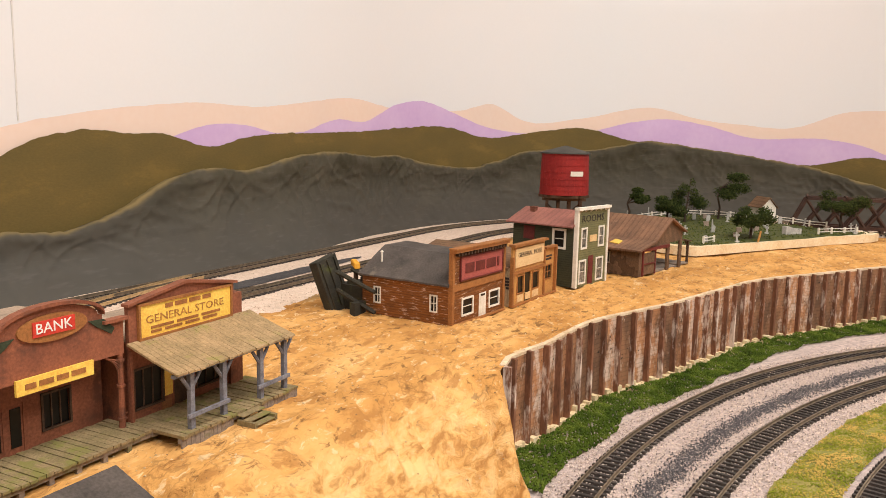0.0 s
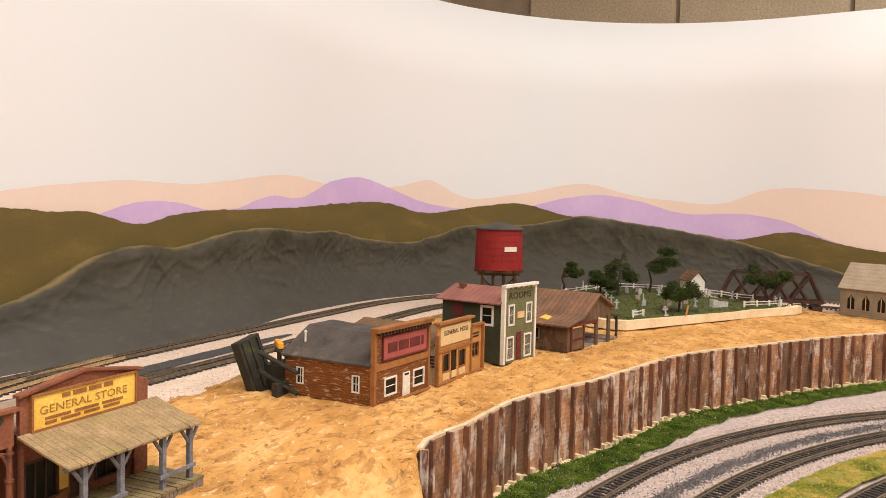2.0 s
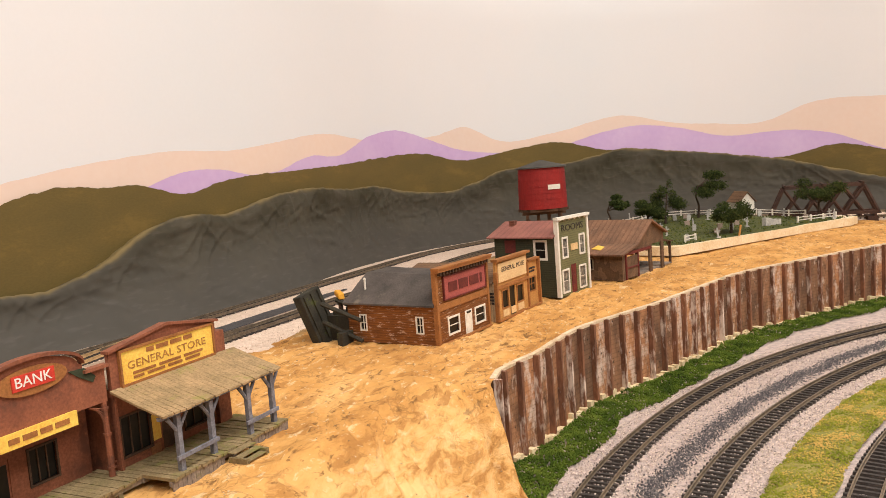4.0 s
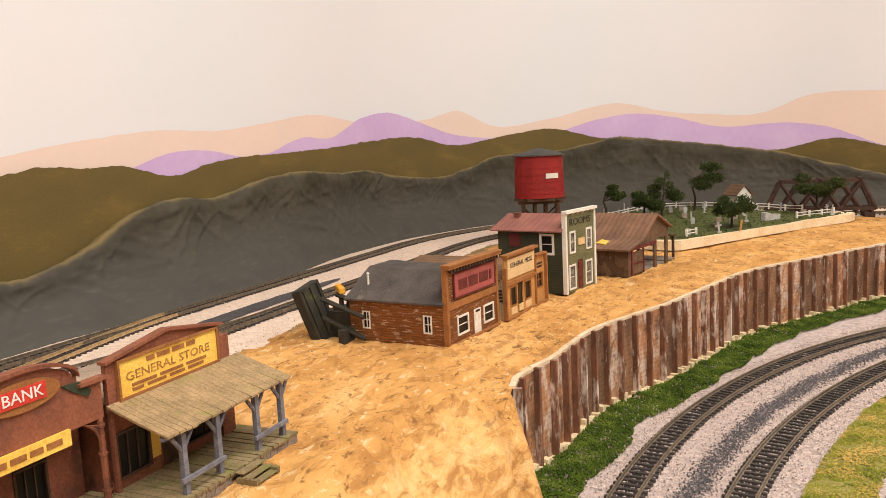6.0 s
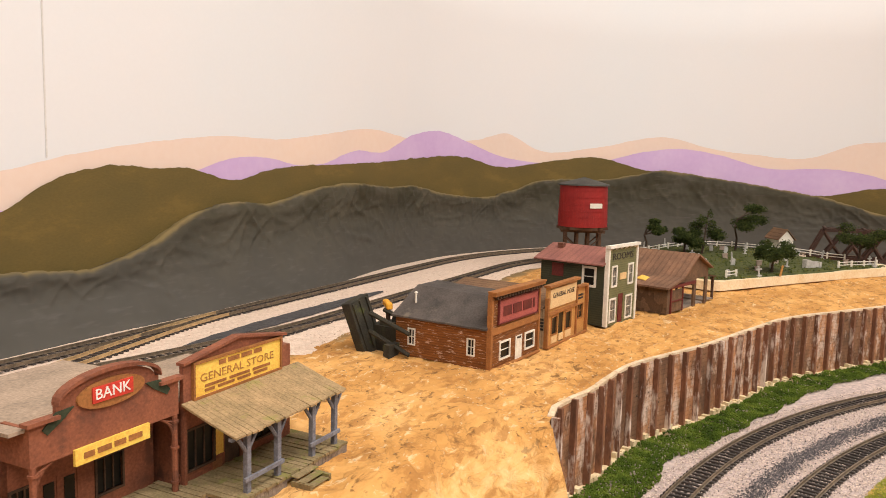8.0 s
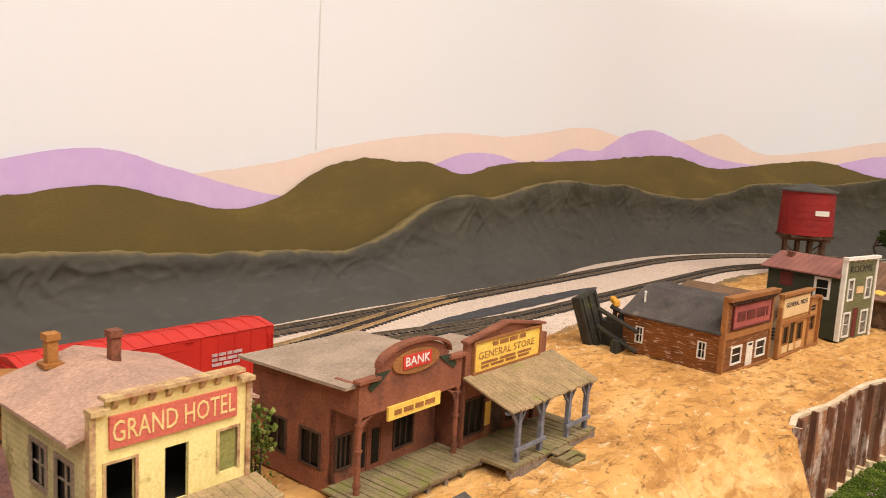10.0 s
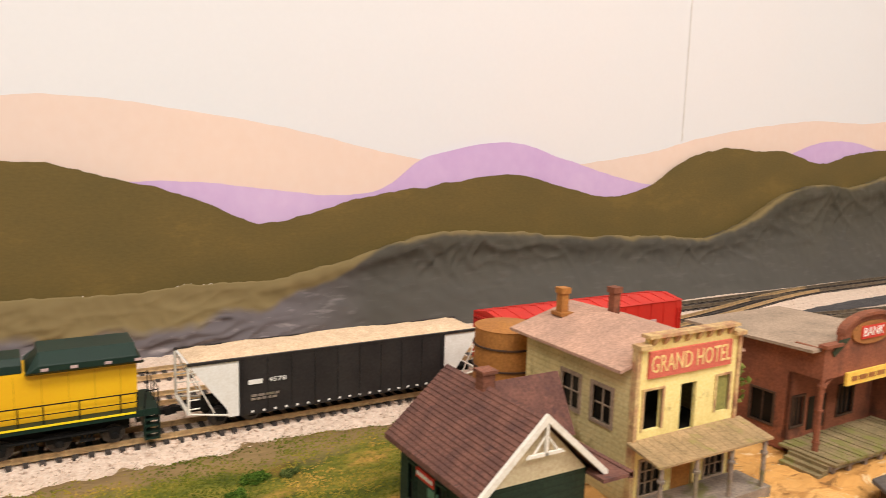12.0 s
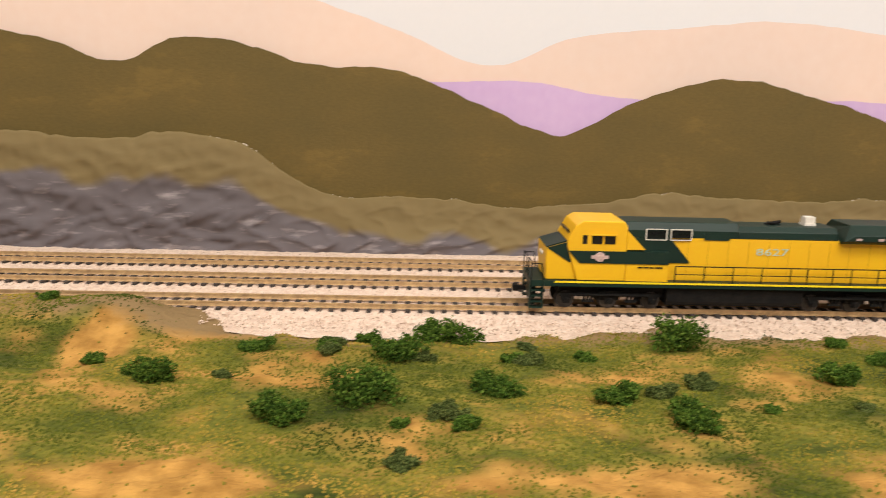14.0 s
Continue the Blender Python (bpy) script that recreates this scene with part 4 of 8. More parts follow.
chalk.operation = "MULTIPLY_ADD"
L.new(info.outputs["Random"], chalk.inputs[0])
chalk.inputs[1].default_value = 0.16
L.new(tex(95, 7, 0.72, PANEL_AT), chalk.inputs[2])
boards = blend(ramp(chalk.outputs[0], [(0.60, (0, 0, 0)), (0.72, (0.78, 0.78, 0.78))]), boards, (0.72, 0.57, 0.46))
boards = blend(ramp(tex(330, 3, 0.5), [(0.66, (0, 0, 0)), (0.70, (0.85, 0.85, 0.85))]), boards, (0.035, 0.026, 0.020))
grooves = N.new("ShaderNodeTexWave")
grooves.bands_direction, grooves.wave_profile = "Z", "SAW"
grooves.inputs["Scale"].default_value, grooves.inputs["Distortion"].default_value = 0.314 / 0.0042, 0.15
L.new(tc.outputs["Object"], grooves.inputs[0])
boards = blend(0.30, boards, ramp(grooves.outputs[1], [(0.04, (0.2, 0.17, 0.15)), (0.30, (1, 1, 1))]), "MULTIPLY")
L.new(boards, P.inputs["Base Color"])
bp = N.new("ShaderNodeBump")
bp.inputs["Strength"].default_value, bp.inputs["Distance"].default_value = 0.7, 0.0012
L.new(tex(240, 5, 0.6), bp.inputs["Height"])
L.new(bp.outputs[0], P.inputs["Normal"])
POST = mat("rust_brown_wall_post", (0.27, 0.115, 0.06), (0.14, 0.066, 0.040), 0.8, 90, 700, 0.3, stretch=(1, 1, 0.3), stain=(0.74, 0.60, 0.50), stain_amount=0.38, stain_scale=60)
CAP = mat("chalky_wall_cap", (0.76, 0.61, 0.44), (0.58, 0.43, 0.27), 0.9, 60, 500, 0.5, stain=(0.22, 0.20, 0.08), stain_amount=0.12)
FOOT = mat("pale_plaster_foot", (0.76, 0.63, 0.40), (0.58, 0.45, 0.26), 0.9, 60, 500, 0.5)
retaining = thing("retaining_wall", "weathered brown plank retaining wall with chalky white streaks", "retaining wall", kind="structure")
ys = [0.624]
while ys[-1] < 1.72:
    y = ys[-1]
    g = (FRONT(y + 0.01) - FRONT(y)) / 0.01
    ys.append(y + 0.0222 / math.hypot(1, g))
rnd = random.Random(4)
cap, foot = B(), B()
for i in range(len(ys) - 1):
    ya, yb = ys[i], ys[i + 1]
    xa, xb = FRONT(ya), FRONT(yb)
    ang = math.atan2(yb - ya, xb - xa)
    ln = math.hypot(xb - xa, yb - ya)
    m = Matrix.Translation((xa, ya, 0)) @ Matrix.Rotation(ang, 4, "Z")
    bm = B()
    box(bm, -0.0005, ln + 0.0005, -0.0005, 0.004, LOW - 0.002, -0.0006)
    bevel(bm, 0.0003)
    bmesh.ops.transform(bm, matrix=m, verts=bm.verts)
    part("panel", bm, PANEL, retaining)
    bm = B()
    lean = rnd.uniform(-0.0004, 0.0004)
    vs = box(bm, -0.0014, 0.0014, -0.0052, 0.0004, LOW - 0.002, 0.0002 + rnd.uniform(-0.0006, 0.0006))
    for v in vs[4:]:
        v.co.x += lean
    bevel(bm, 0.0003)
    bmesh.ops.transform(bm, matrix=m, verts=bm.verts)
    part("post", bm, POST, retaining)
    box(cap, -0.0002, ln + 0.0002, -0.0008, 0.0034, -0.0014, 0.0006 + rnd.uniform(0, 0.0005), m)
    for t in range(4):
        x0 = ln * t / 4
        h = 0.004 + 0.0060 * rnd.random() ** 2
        box(foot, x0, x0 + ln / 4, -0.004 - 0.003 * rnd.random(), 0.0, LOW - 0.002, LOW + h, m)
part("cap", cap, CAP, retaining, "chalky white top edge")
part("footing", foot, FOOT, retaining, "uneven pale plaster along the foot")

# ---------------------------------------------------------------- town buildings (local x along the front, y to the back)
CLAP = mat("brown_clapboard", (0.30, 0.115, 0.032), (0.20, 0.078, 0.026), 0.75, 60, 700, 0.5, stretch=(1, 1, 6.0), stain=(0.78, 0.60, 0.46), stain_amount=0.30, stain_scale=95, lines=0.0021, line_depth=0.55)
CLAP_TRIM = mat("orange_brown_trim", (0.36, 0.15, 0.045), (0.27, 0.11, 0.035), 0.75, 90, 800, 0.2)
TAR = mat("dark_grey_tar_roof", (0.105, 0.088, 0.078), (0.062, 0.053, 0.048), 0.85, 45, 700, 0.35, stain=(0.17, 0.14, 0.11), stain_amount=0.2, stain_scale=40)
SIGN_PINK = mat("faded_red_sign", (0.40, 0.10, 0.085), (0.32, 0.08, 0.07), 0.7, 90, 800, 0.15)
OCHRE = mat("ochre_wood", (0.56, 0.285, 0.085), (0.44, 0.215, 0.065), 0.75, 60, 700, 0.2)
CREAM = mat("cream_sign", (0.74, 0.52, 0.27), (0.66, 0.45, 0.22), 0.7, 60, 700, 0.1)
BOARD_TAN = mat("tan_boards", (0.45, 0.33, 0.20), (0.34, 0.25, 0.15), 0.8, 60, 700, 0.3, lines=0.004, line_axis="Y", line_depth=0.4)
BROWN_ROOF = mat("brown_board_roof", (0.235, 0.135, 0.072), (0.165, 0.095, 0.055), 0.85, 60, 700, 0.3, lines=0.005, line_axis="X", line_depth=0.4)
GREEN_CLAP = mat("olive_green_clapboard", (0.200, 0.200, 0.095), (0.155, 0.158, 0.077), 0.75, 60, 700, 0.3, lines=0.0024, line_depth=0.45, stain=(0.27, 0.25, 0.14), stain_amount=0.14, stain_scale=60)
GREEN_DARK = mat("dark_green_side", (0.062, 0.066, 0.038), (0.048, 0.052, 0.032), 0.8, 60, 700, 0.3, lines=0.0024, line_depth=0.4)
RED_ROOF = mat("faded_red_metal_roof", (0.33, 0.135, 0.105), (0.25, 0.10, 0.082), 0.65, 40, 700, 0.2, lines=0.0075, line_axis="Y", line_depth=0.25)
DOOR_RED = mat("dark_red_door", (0.155, 0.030, 0.024), (0.11, 0.022, 0.02), 0.65, 100, 900, 0.15)
BARN_WOOD = mat("brown_barn_boards", (0.185, 0.108, 0.062), (0.115, 0.070, 0.042), 0.85, 70, 700, 0.4, lines=0.0032, line_axis="X", line_depth=0.5)
BARN_ROOF = mat("rusty_brown_shingles", (0.255, 0.135, 0.080), (0.165, 0.092, 0.058), 0.85, 50, 700, 0.4, lines=0.006, line_axis="Y", line_depth=0.35, stain=(0.34, 0.22, 0.15), stain_amount=0.2)
HOTEL_Y = mat("pale_yellow_boards", (0.88, 0.75, 0.32), (0.76, 0.63, 0.25), 0.75, 50, 700, 0.25, stain=(0.40, 0.30, 0.11), stain_amount=0.22, stain_scale=60)
HOTEL_SIDE = mat("stained_cream_brick", (0.76, 0.65, 0.34), (0.62, 0.54, 0.27), 0.8, 60, 700, 0.35, stain=(0.34, 0.25, 0.10), stain_amount=0.33, stain_scale=45, lines=0.0028, line_depth=0.18)
HOTEL_ROOF = mat("pinkish_tan_roofing", (0.52, 0.32, 0.235), (0.42, 0.265, 0.20), 0.85, 45, 700, 0.25, stain=(0.36, 0.235, 0.17), stain_amount=0.25, stain_scale=60, lines=0.012, line_axis="Y", line_depth=0.08)
HOTEL_SIGN = mat("coral_sign", (0.62, 0.15, 0.10), (0.56, 0.13, 0.09), 0.7, 80, 800, 0.1)
GOLD = mat("gold_lettering", (0.80, 0.62, 0.28), (0.74, 0.55, 0.22), 0.6, 200, 900, 0.05)
BRICK_BROWN = mat("brown_brick", (0.25, 0.10, 0.062), (0.18, 0.075, 0.05), 0.85, 120, 900, 0.4, lines=0.002, line_depth=0.3)
TANK_BROWN = mat("orange_brown_staves", (0.44, 0.19, 0.046), (0.33, 0.135, 0.036), 0.7, 50, 700, 0.2)
HUT_GREEN = mat("dark_green_paint", (0.022, 0.045, 0.028), (0.014, 0.030, 0.019), 0.7, 60, 700, 0.2, lines=0.003, line_depth=0.25)
SHINGLE = mat("red_brown_shingles", (0.185, 0.085, 0.064), (0.115, 0.055, 0.046), 0.85, 110, 800, 0.6, stain=(0.10, 0.05, 0.045), stain_amount=0.3, stain_scale=160)
ORANGE = mat("orange_yellow_paint", (0.74, 0.36, 0.03), (0.66, 0.30, 0.03), 0.6, 90, 900, 0.1)


LETTER_BROWN = mat("faded_brown_lettering", (0.24, 0.085, 0.035), (0.55, 0.28, 0.06), 0.75, 420, 900, 0.1)


def gable_roof(parent, w, d0, d1, eave, ridge, over, material, thick=0.0014, ridge_at=0.5, name="roof", label=""):
    """Ridge along y; two sloping slabs in one folded sheet."""
    rx = w * ridge_at
    bm = B()
    prism(bm, [(-over, eave - 0.0006), (rx, ridge), (w + over, eave - 0.0006), (w + over, eave - 0.0006 + thick), (rx, ridge + thick), (-over, eave - 0.0006 + thick)], d0, d1, "Y")
    return part(name, bm, material, parent, label)


def shell(parent, w, d, h, side_mat, left_holes=(), t=0.0016, name="wall"):
    """Left, right and back walls behind a separate front."""
    bm = B()
    holed(bm, "L", 0, t, t, d, 0, h, list(left_holes))
    part(name, bm, side_mat, parent)
    bm = B()
    holed(bm, "L", w - t, t, t, d, 0, h, [])
    part(name, bm, side_mat, parent)
    bm = B()
    holed(bm, "F", d - t, t, t, w - t, 0, h, [])
    part(name, bm, side_mat, parent)


def gable_fill(parent, w, y, eave, ridge, material, t=0.0016, ridge_at=0.5):
    bm = B()
    prism(bm, [(0.0, eave), (w, eave), (w * ridge_at, ridge)], y, y + t, "Y")
    part("gable", bm, material, parent)


def grow(hs, w):
    return [(a - 0, b + 0, c, d) for a, b, c, d in hs]


# --- express office with the boarded side
ex = thing("express_office", "brown clapboard false-front office with peeling white paint and faded red sign", "building", -0.394, 0.702, 0, 83.3, "town buildings")
W, D = 0.0856, 0.0935
fh = [(0.0165, 0.0320, 0.0075, 0.0200), (0.0610, 0.0765, 0.0075, 0.0200), (0.0430, 0.0545, 0.0006, 0.0215)]
bm = B()
holed(bm, "F", 0, 0.002, 0, W, 0, 0.0615, fh)
part("false_front", bm, CLAP, ex)
lh = [(0.0150, 0.0206, 0.0110, 0.0235), (0.0740, 0.0796, 0.0110, 0.0235)]
shell(ex, W, D, 0.0345, CLAP, lh)
for h in fh[:2]:
    window(ex, "F", 0, *h, WHITE, bars=(0, 1), w=0.0016)
for h in lh:
    window(ex, "L", 0, *h, WHITE, bars=(1, 1))
bm = B()
slab(bm, "F", -0.0003, 0.0430, 0.0545, 0.0006, 0.0215, 0.0012)
for zz in (0.0035, 0.0125):
    for uu in (0.0445, 0.0495):
        slab(bm, "F", -0.0007, uu, uu + 0.0035, zz, zz + 0.0065, 0.0006)
door = part("door", bm, WHITE, ex, "chipped white panel door")
bm = B()
box(bm, 0.0455, 0.0520, -0.0008, 0.0, 0.0188, 0.0205)
part("door_light", bm, DARK_PANE, door)
bm = B()
slab(bm, "F", -0.0012, 0.0115, 0.0800, 0.0375, 0.0555, 0.0012)
sg = part("sign", bm, SIGN_PINK, ex, "faded red boarded sign")
bm = B()
for a in ((0.0105, 0.0810, 0.0555, 0.0566), (0.0105, 0.0810, 0.0364, 0.0375), (0.0105, 0.0116, 0.0375, 0.0555), (0.0799, 0.0810, 0.0375, 0.0555)):
    slab(bm, "F", -0.0018, *a, 0.0018)
part("sign_frame", bm, DOOR_RED, sg)
bars_of_text(sg, "F", -0.0014, 0.018, 0.074, 0.0400, 0.0530, 1, DOOR_RED, 5)
bm = B()
box(bm, -0.0016, W + 0.0016, -0.0048, 0.0022, 0.0612, 0.0636)
box(bm, -0.0022, W + 0.0022, -0.0056, 0.0024, 0.0636, 0.0650)
bevel(bm, 0.0003)
co = part("cornice", bm, CLAP_TRIM, ex)
bm = B()
for i in range(17):
    u = 0.003 + i * 0.0049
    box(bm, u, u + 0.0019, -0.0040, -0.0001, 0.0582, 0.0611)
part("bracket_row", bm, WOOD_DARK, co)
bm = B()
for u in (-0.0008, W - 0.0022):
    box(bm, u, u + 0.0030, -0.0012, 0.0030, 0, 0.0611)
box(bm, 0.0022, W - 0.0022, -0.0010, 0.0, 0.0290, 0.0345)
box(bm, -0.001, W, -0.0030, 0.0, 0, 0.0014)
part("trim", bm, CLAP_TRIM, ex)
bm = B()
prism(bm, [(-0.003, 0.0345), (0.030, 0.0545), (W - 0.022, 0.0545), (W + 0.003, 0.0345), (W + 0.003, 0.0330), (-0.003, 0.0330)], 0.0022, D + 0.003, "Y")
for v in bm.verts:
    if v.co.z > 0.05 and v.co.y > 0.05:
        v.co.y -= 0.004
        v.co.z += 0.002
bmesh.ops.subdivide_edges(bm, edges=bm.edges[:], cuts=9, use_grid_fill=True)
for v in bm.verts:
    v.co.z += 0.0007 * noise.noise((v.co.x * 90, v.co.y * 90, 2))
part("roof", bm, TAR, ex, "dark grey tar-paper roof")
bm = B()
cyl(bm, (0.012, D - 0.012, 0.042), (0.012, D - 0.012, 0.053), 0.0009, 0.0009, 8)
cyl(bm, (0.012, D - 0.012, 0.053), (0.012, D - 0.012, 0.0545), 0.0016, 0.0004, 8)
part("stovepipe", bm, WHITE, ex)

# --- general merchandise
gm = thing("general_merchandise_store", "ochre wooden false-front shop with cream sign and brown roof", "building", -0.380, 0.798, 0, 84.6, "town buildings")
W, D = 0.096, 0.11
fh = [(0.0105, 0.0225, 0.0115, 0.0270), (0.0425, 0.0555, 0.0115, 0.0270), (0.0265, 0.0385, 0.0015, 0.0290)]
bm = B()
holed(bm, "F", 0, 0.002, 0, 0.068, 0, 0.0560, fh)
part("false_front", bm, OCHRE, gm)
fa = [(0.0735, 0.0880, 0.0160, 0.0290)]
bm = B()
holed(bm, "F", 0.0015, 0.002, 0.068, W, 0, 0.0465, fa)
part("annex_front", bm, OCHRE, gm)
shell(gm, W, D, 0.036, BOARD_TAN)
for h in fh[:2]:
    window(gm, "F", 0, *h, CLAP_TRIM, bars=(0, 0))
window(gm, "F", 0.0015, *fa[0], CLAP_TRIM, bars=(1, 1))
bm = B()
slab(bm, "F", 0.0010, 0.0265, 0.0385, 0.0015, 0.0290, 0.0006)
part("door", bm, DARK_PANE, gm, "dark glazed shop door")
bm = B()
for a in ((0.0105, 0.0225), (0.0425, 0.0555)):
    slab(bm, "F", -0.0006, a[0], a[1], 0.0030, 0.0095, 0.0006)
slab(bm, "F", -0.0006, 0.0275, 0.0375, 0.0030, 0.0095, 0.0006)
part("stall_panel", bm, CREAM, gm, "cream panel under the shop window")
bm = B()
slab(bm, "F", -0.0012, 0.0040, 0.0640, 0.0360, 0.0535, 0.0012)
sg = part("sign", bm, CREAM, gm, "cream shop sign")
lettering(sg, "GENERAL MDSE", 0.034, 0.0472, -0.0013, 0.0062, LETTER_BLACK, 0.050)
bm = B()
box(bm, -0.002, 0.070, -0.0034, 0.003, 0.0560, 0.0582)
box(bm, 0.0702, W + 0.001, -0.0012, 0.004, 0.0465, 0.0484)
for u in (-0.001, 0.0662, W - 0.002):
    box(bm, u, u + 0.0024, -0.0016, 0.002, 0, 0.0464)
box(bm, 0.0, W, -0.0022, 0.0, 0, 0.0016)
box(bm, 0.0, 0.068, -0.0015, 0.0, 0.0300, 0.0330)
part("trim", bm, CLAP_TRIM, gm)
bars_of_text(gm, "F", 0.0013, 0.073, 0.089, 0.034, 0.040, 2, LETTER_BLACK, 9)
bars_of_text(gm, "L", -0.0002, 0.003, 0.024, 0.016, 0.028, 4, LETTER_BLACK, 11)
gable_roof(gm, W, 0.0040, D + 0.004, 0.036, 0.0475, 0.002, BROWN_ROOF, label="brown boarded gable roof")

# --- rooming house
ro = thing("rooming_house", "two-storey olive green rooming house with white trim and faded red roof", "building", -0.358, 0.920, 0, 76.8, "town buildings")
W, D = 0.0657, 0.080
fh = [(0.0105, 0.0190, 0.0420, 0.0610), (0.0470, 0.0560, 0.0420, 0.0610), (0.0080, 0.0190, 0.0050, 0.0270), (0.0440, 0.0560, 0.0050, 0.0270), (0.0255, 0.0370, 0.0012, 0.0320)]
bm = B()
holed(bm, "F", 0, 0.002, 0, W, 0, 0.0830, fh)
part("false_front", bm, GREEN_CLAP, ro)
lh = [(0.0150, 0.0270, 0.0420, 0.0590)]
shell(ro, W, D, 0.0640, GREEN_DARK, lh)
CURTAIN = mat("pale_curtain_pane", (0.30, 0.27, 0.22), (0.05, 0.045, 0.04), 0.3, 260, 500, 0.05)
for h in fh[:4]:
    window(ro, "F", 0, *h, WHITE, CURTAIN, bars=(0, 1), w=0.0019)
window(ro, "L", 0, *lh[0], WHITE, DARK_PANE, bars=(0, 1), w=0.0024)
bm = B()
slab(bm, "F", 0.0004, 0.0255, 0.0370, 0.0012, 0.0320, 0.001)
for zz in (0.004, 0.0135, 0.023):
    slab(bm, "F", -0.0001, 0.0275, 0.0350, zz, zz + 0.0065, 0.0006)
part("door", bm, DOOR_RED, ro, "dark red front door")
bm = B()
slab(bm, "L", -0.0006, 0.0520, 0.0660, 0.0470, 0.0610, 0.0008)
part("hatch", bm, DOOR_RED, ro, "dark red loading hatch")
bm = B()
slab(bm, "F", -0.0008, 0.0270, 0.0410, 0.0470, 0.0540, 0.0010)
part("placard", bm, CREAM, ro)
lettering(ro, "ROOMS", W / 2, 0.0718, -0.0003, 0.0105, LETTER_BLACK, 0.046)
bm = B()
for u in (-0.0008, W - 0.0024):
    box(bm, u, u + 0.0032, -0.0012, 0.0032, 0, 0.0815)
box(bm, -0.002, W + 0.002, -0.0028, 0.0026, 0.0816, 0.0845)
part("trim", bm, WHITE, ro, "white corner boards and cornice")
for i in range(6):
    bm = B()
    u = 0.0045 + i * 0.0108
    prism(bm, [(-0.0030, 0.0815), (0.0, 0.0815), (0.0, 0.0792)], u, u + 0.0018, "X")
    part("bracket", bm, WHITE, ro)
gable_roof(ro, W, 0.0022, D + 0.006, 0.0640, 0.0775, 0.006, RED_ROOF, label="faded red metal roof with a chipped corner")
gable_fill(ro, W, D - 0.002, 0.0640, 0.0770, GREEN_DARK)
bm = B()
box(bm, 0.020, 0.026, 0.066, 0.072, 0.066, 0.079)
box(bm, 0.0195, 0.0265, 0.0655, 0.0725, 0.079, 0.0802)
part("chimney", bm, BRICK_BROWN, ro)

# --- barn
ba = thing("livery_barn", "weathered brown barn with holed rusty shingle roof and red door frame", "barn", -0.316, 1.026, 0, 75.3, "town buildings")
ba.scale = (1.12, 1.12, 1.12)
W, D = 0.100, 0.095
RA = 0.66
bm = B()
prism(bm, [(0, 0), (0.008, 0), (0.008, 0.0285), (0.058, 0.0285), (0.058, 0.024), (0.064, 0.024), (0.064, 0), (0.070, 0), (0.070, 0.030), (0.094, 0.030), (0.094, 0), (W, 0), (W, 0.0395), (W * RA, 0.0545), (0.030, 0.0325), (0, 0.0275)], 0, 0.002, "Y")
part("gable_front", bm, BARN_WOOD, ba)
bm = B()
holed(bm, "L", 0, 0.0016, 0.002, D, 0, 0.0275, [(0.034, 0.046, 0.012, 0.022)])
part("wall", bm, BARN_WOOD, ba)
window(ba, "L", 0, 0.034, 0.046, 0.012, 0.022, WOOD_GREY, bars=(1, 0))
bm = B()
holed(bm, "F", D - 0.002, 0.002, 0.0016, W, 0, 0.030, [])
part("wall", bm, BARN_WOOD, ba)
bm = B()
holed(bm, "L", W - 0.0016, 0.0016, 0.050, D - 0.002, 0, 0.036, [])
part("wall", bm, BARN_WOOD, ba)
bm = B()
prism(bm, [(-0.005, 0.0262), (0.030, 0.0330), (W * RA, 0.0552), (W + 0.004, 0.0385), (W + 0.004, 0.0402), (W * RA, 0.0572), (0.030, 0.0350), (-0.005, 0.0280)], -0.004, D + 0.004, "Y")
rf = part("roof", bm, BARN_ROOF, ba, "swaybacked rusty brown shingle roof")
# black patch laid on the shingles; the hole's darkness is painted
bm = B()
ang = math.atan2(0.0222, W * RA - 0.030)
m = Matrix.Translation((0.046, 0.030, 0.0424)) @ Matrix.Rotation(-ang, 4, "Y")
prism(bm, [(-0.004, -0.006), (0.002, -0.007), (0.005, -0.001), (0.003, 0.005), (-0.002, 0.006), (-0.005, 0.001)], 0, 0.0006, "Z", m)
part("roof_hole_patch", bm, BLACK, rf, "ragged black patch standing in for a hole in the shingles")
bm = B()
m = Matrix.Translation((0.014, 0.034, 0.0318)) @ Matrix.Rotation(-0.19, 4, "Y")
prism(bm, [(-0.007, -0.006), (0.004, -0.005), (0.008, 0.005), (-0.004, 0.006)], 0, 0.0008, "Z", m)
part("roof_patch", bm, SIGN_YELLOW, rf, "loose yellow patch")
bm = B()
slab(bm, "F", -0.0008, 0.0085, 0.0335, 0.0010, 0.0235, 0.0010)
part("door", bm, BARN_WOOD, ba)
bm = B()
for a in ((0.0065, 0.0085, 0, 0.0255), (0.0335, 0.0352, 0, 0.0255), (0.0065, 0.066, 0.0255, 0.0285), (0.0085, 0.0335, 0.0115, 0.0128)):
    slab(bm, "F", -0.0016, *a, 0.0016)
part("door_frame", bm, DOOR_RED, ba, "dark red door frame")
bm = B()
box(bm, 0.0352, 0.094, 0.002, D - 0.002, 0.0, 0.0020)
part("floor", bm, WOOD_GREY, ba)
bm = B()
prism(bm, [(W + 0.001, 0.0300), (W + 0.030, 0.0255), (W + 0.030, 0.0268), (W + 0.001, 0.0315)], 0.002, 0.050, "Y")
part("shed_roof", bm, WOOD_DARK, ba)
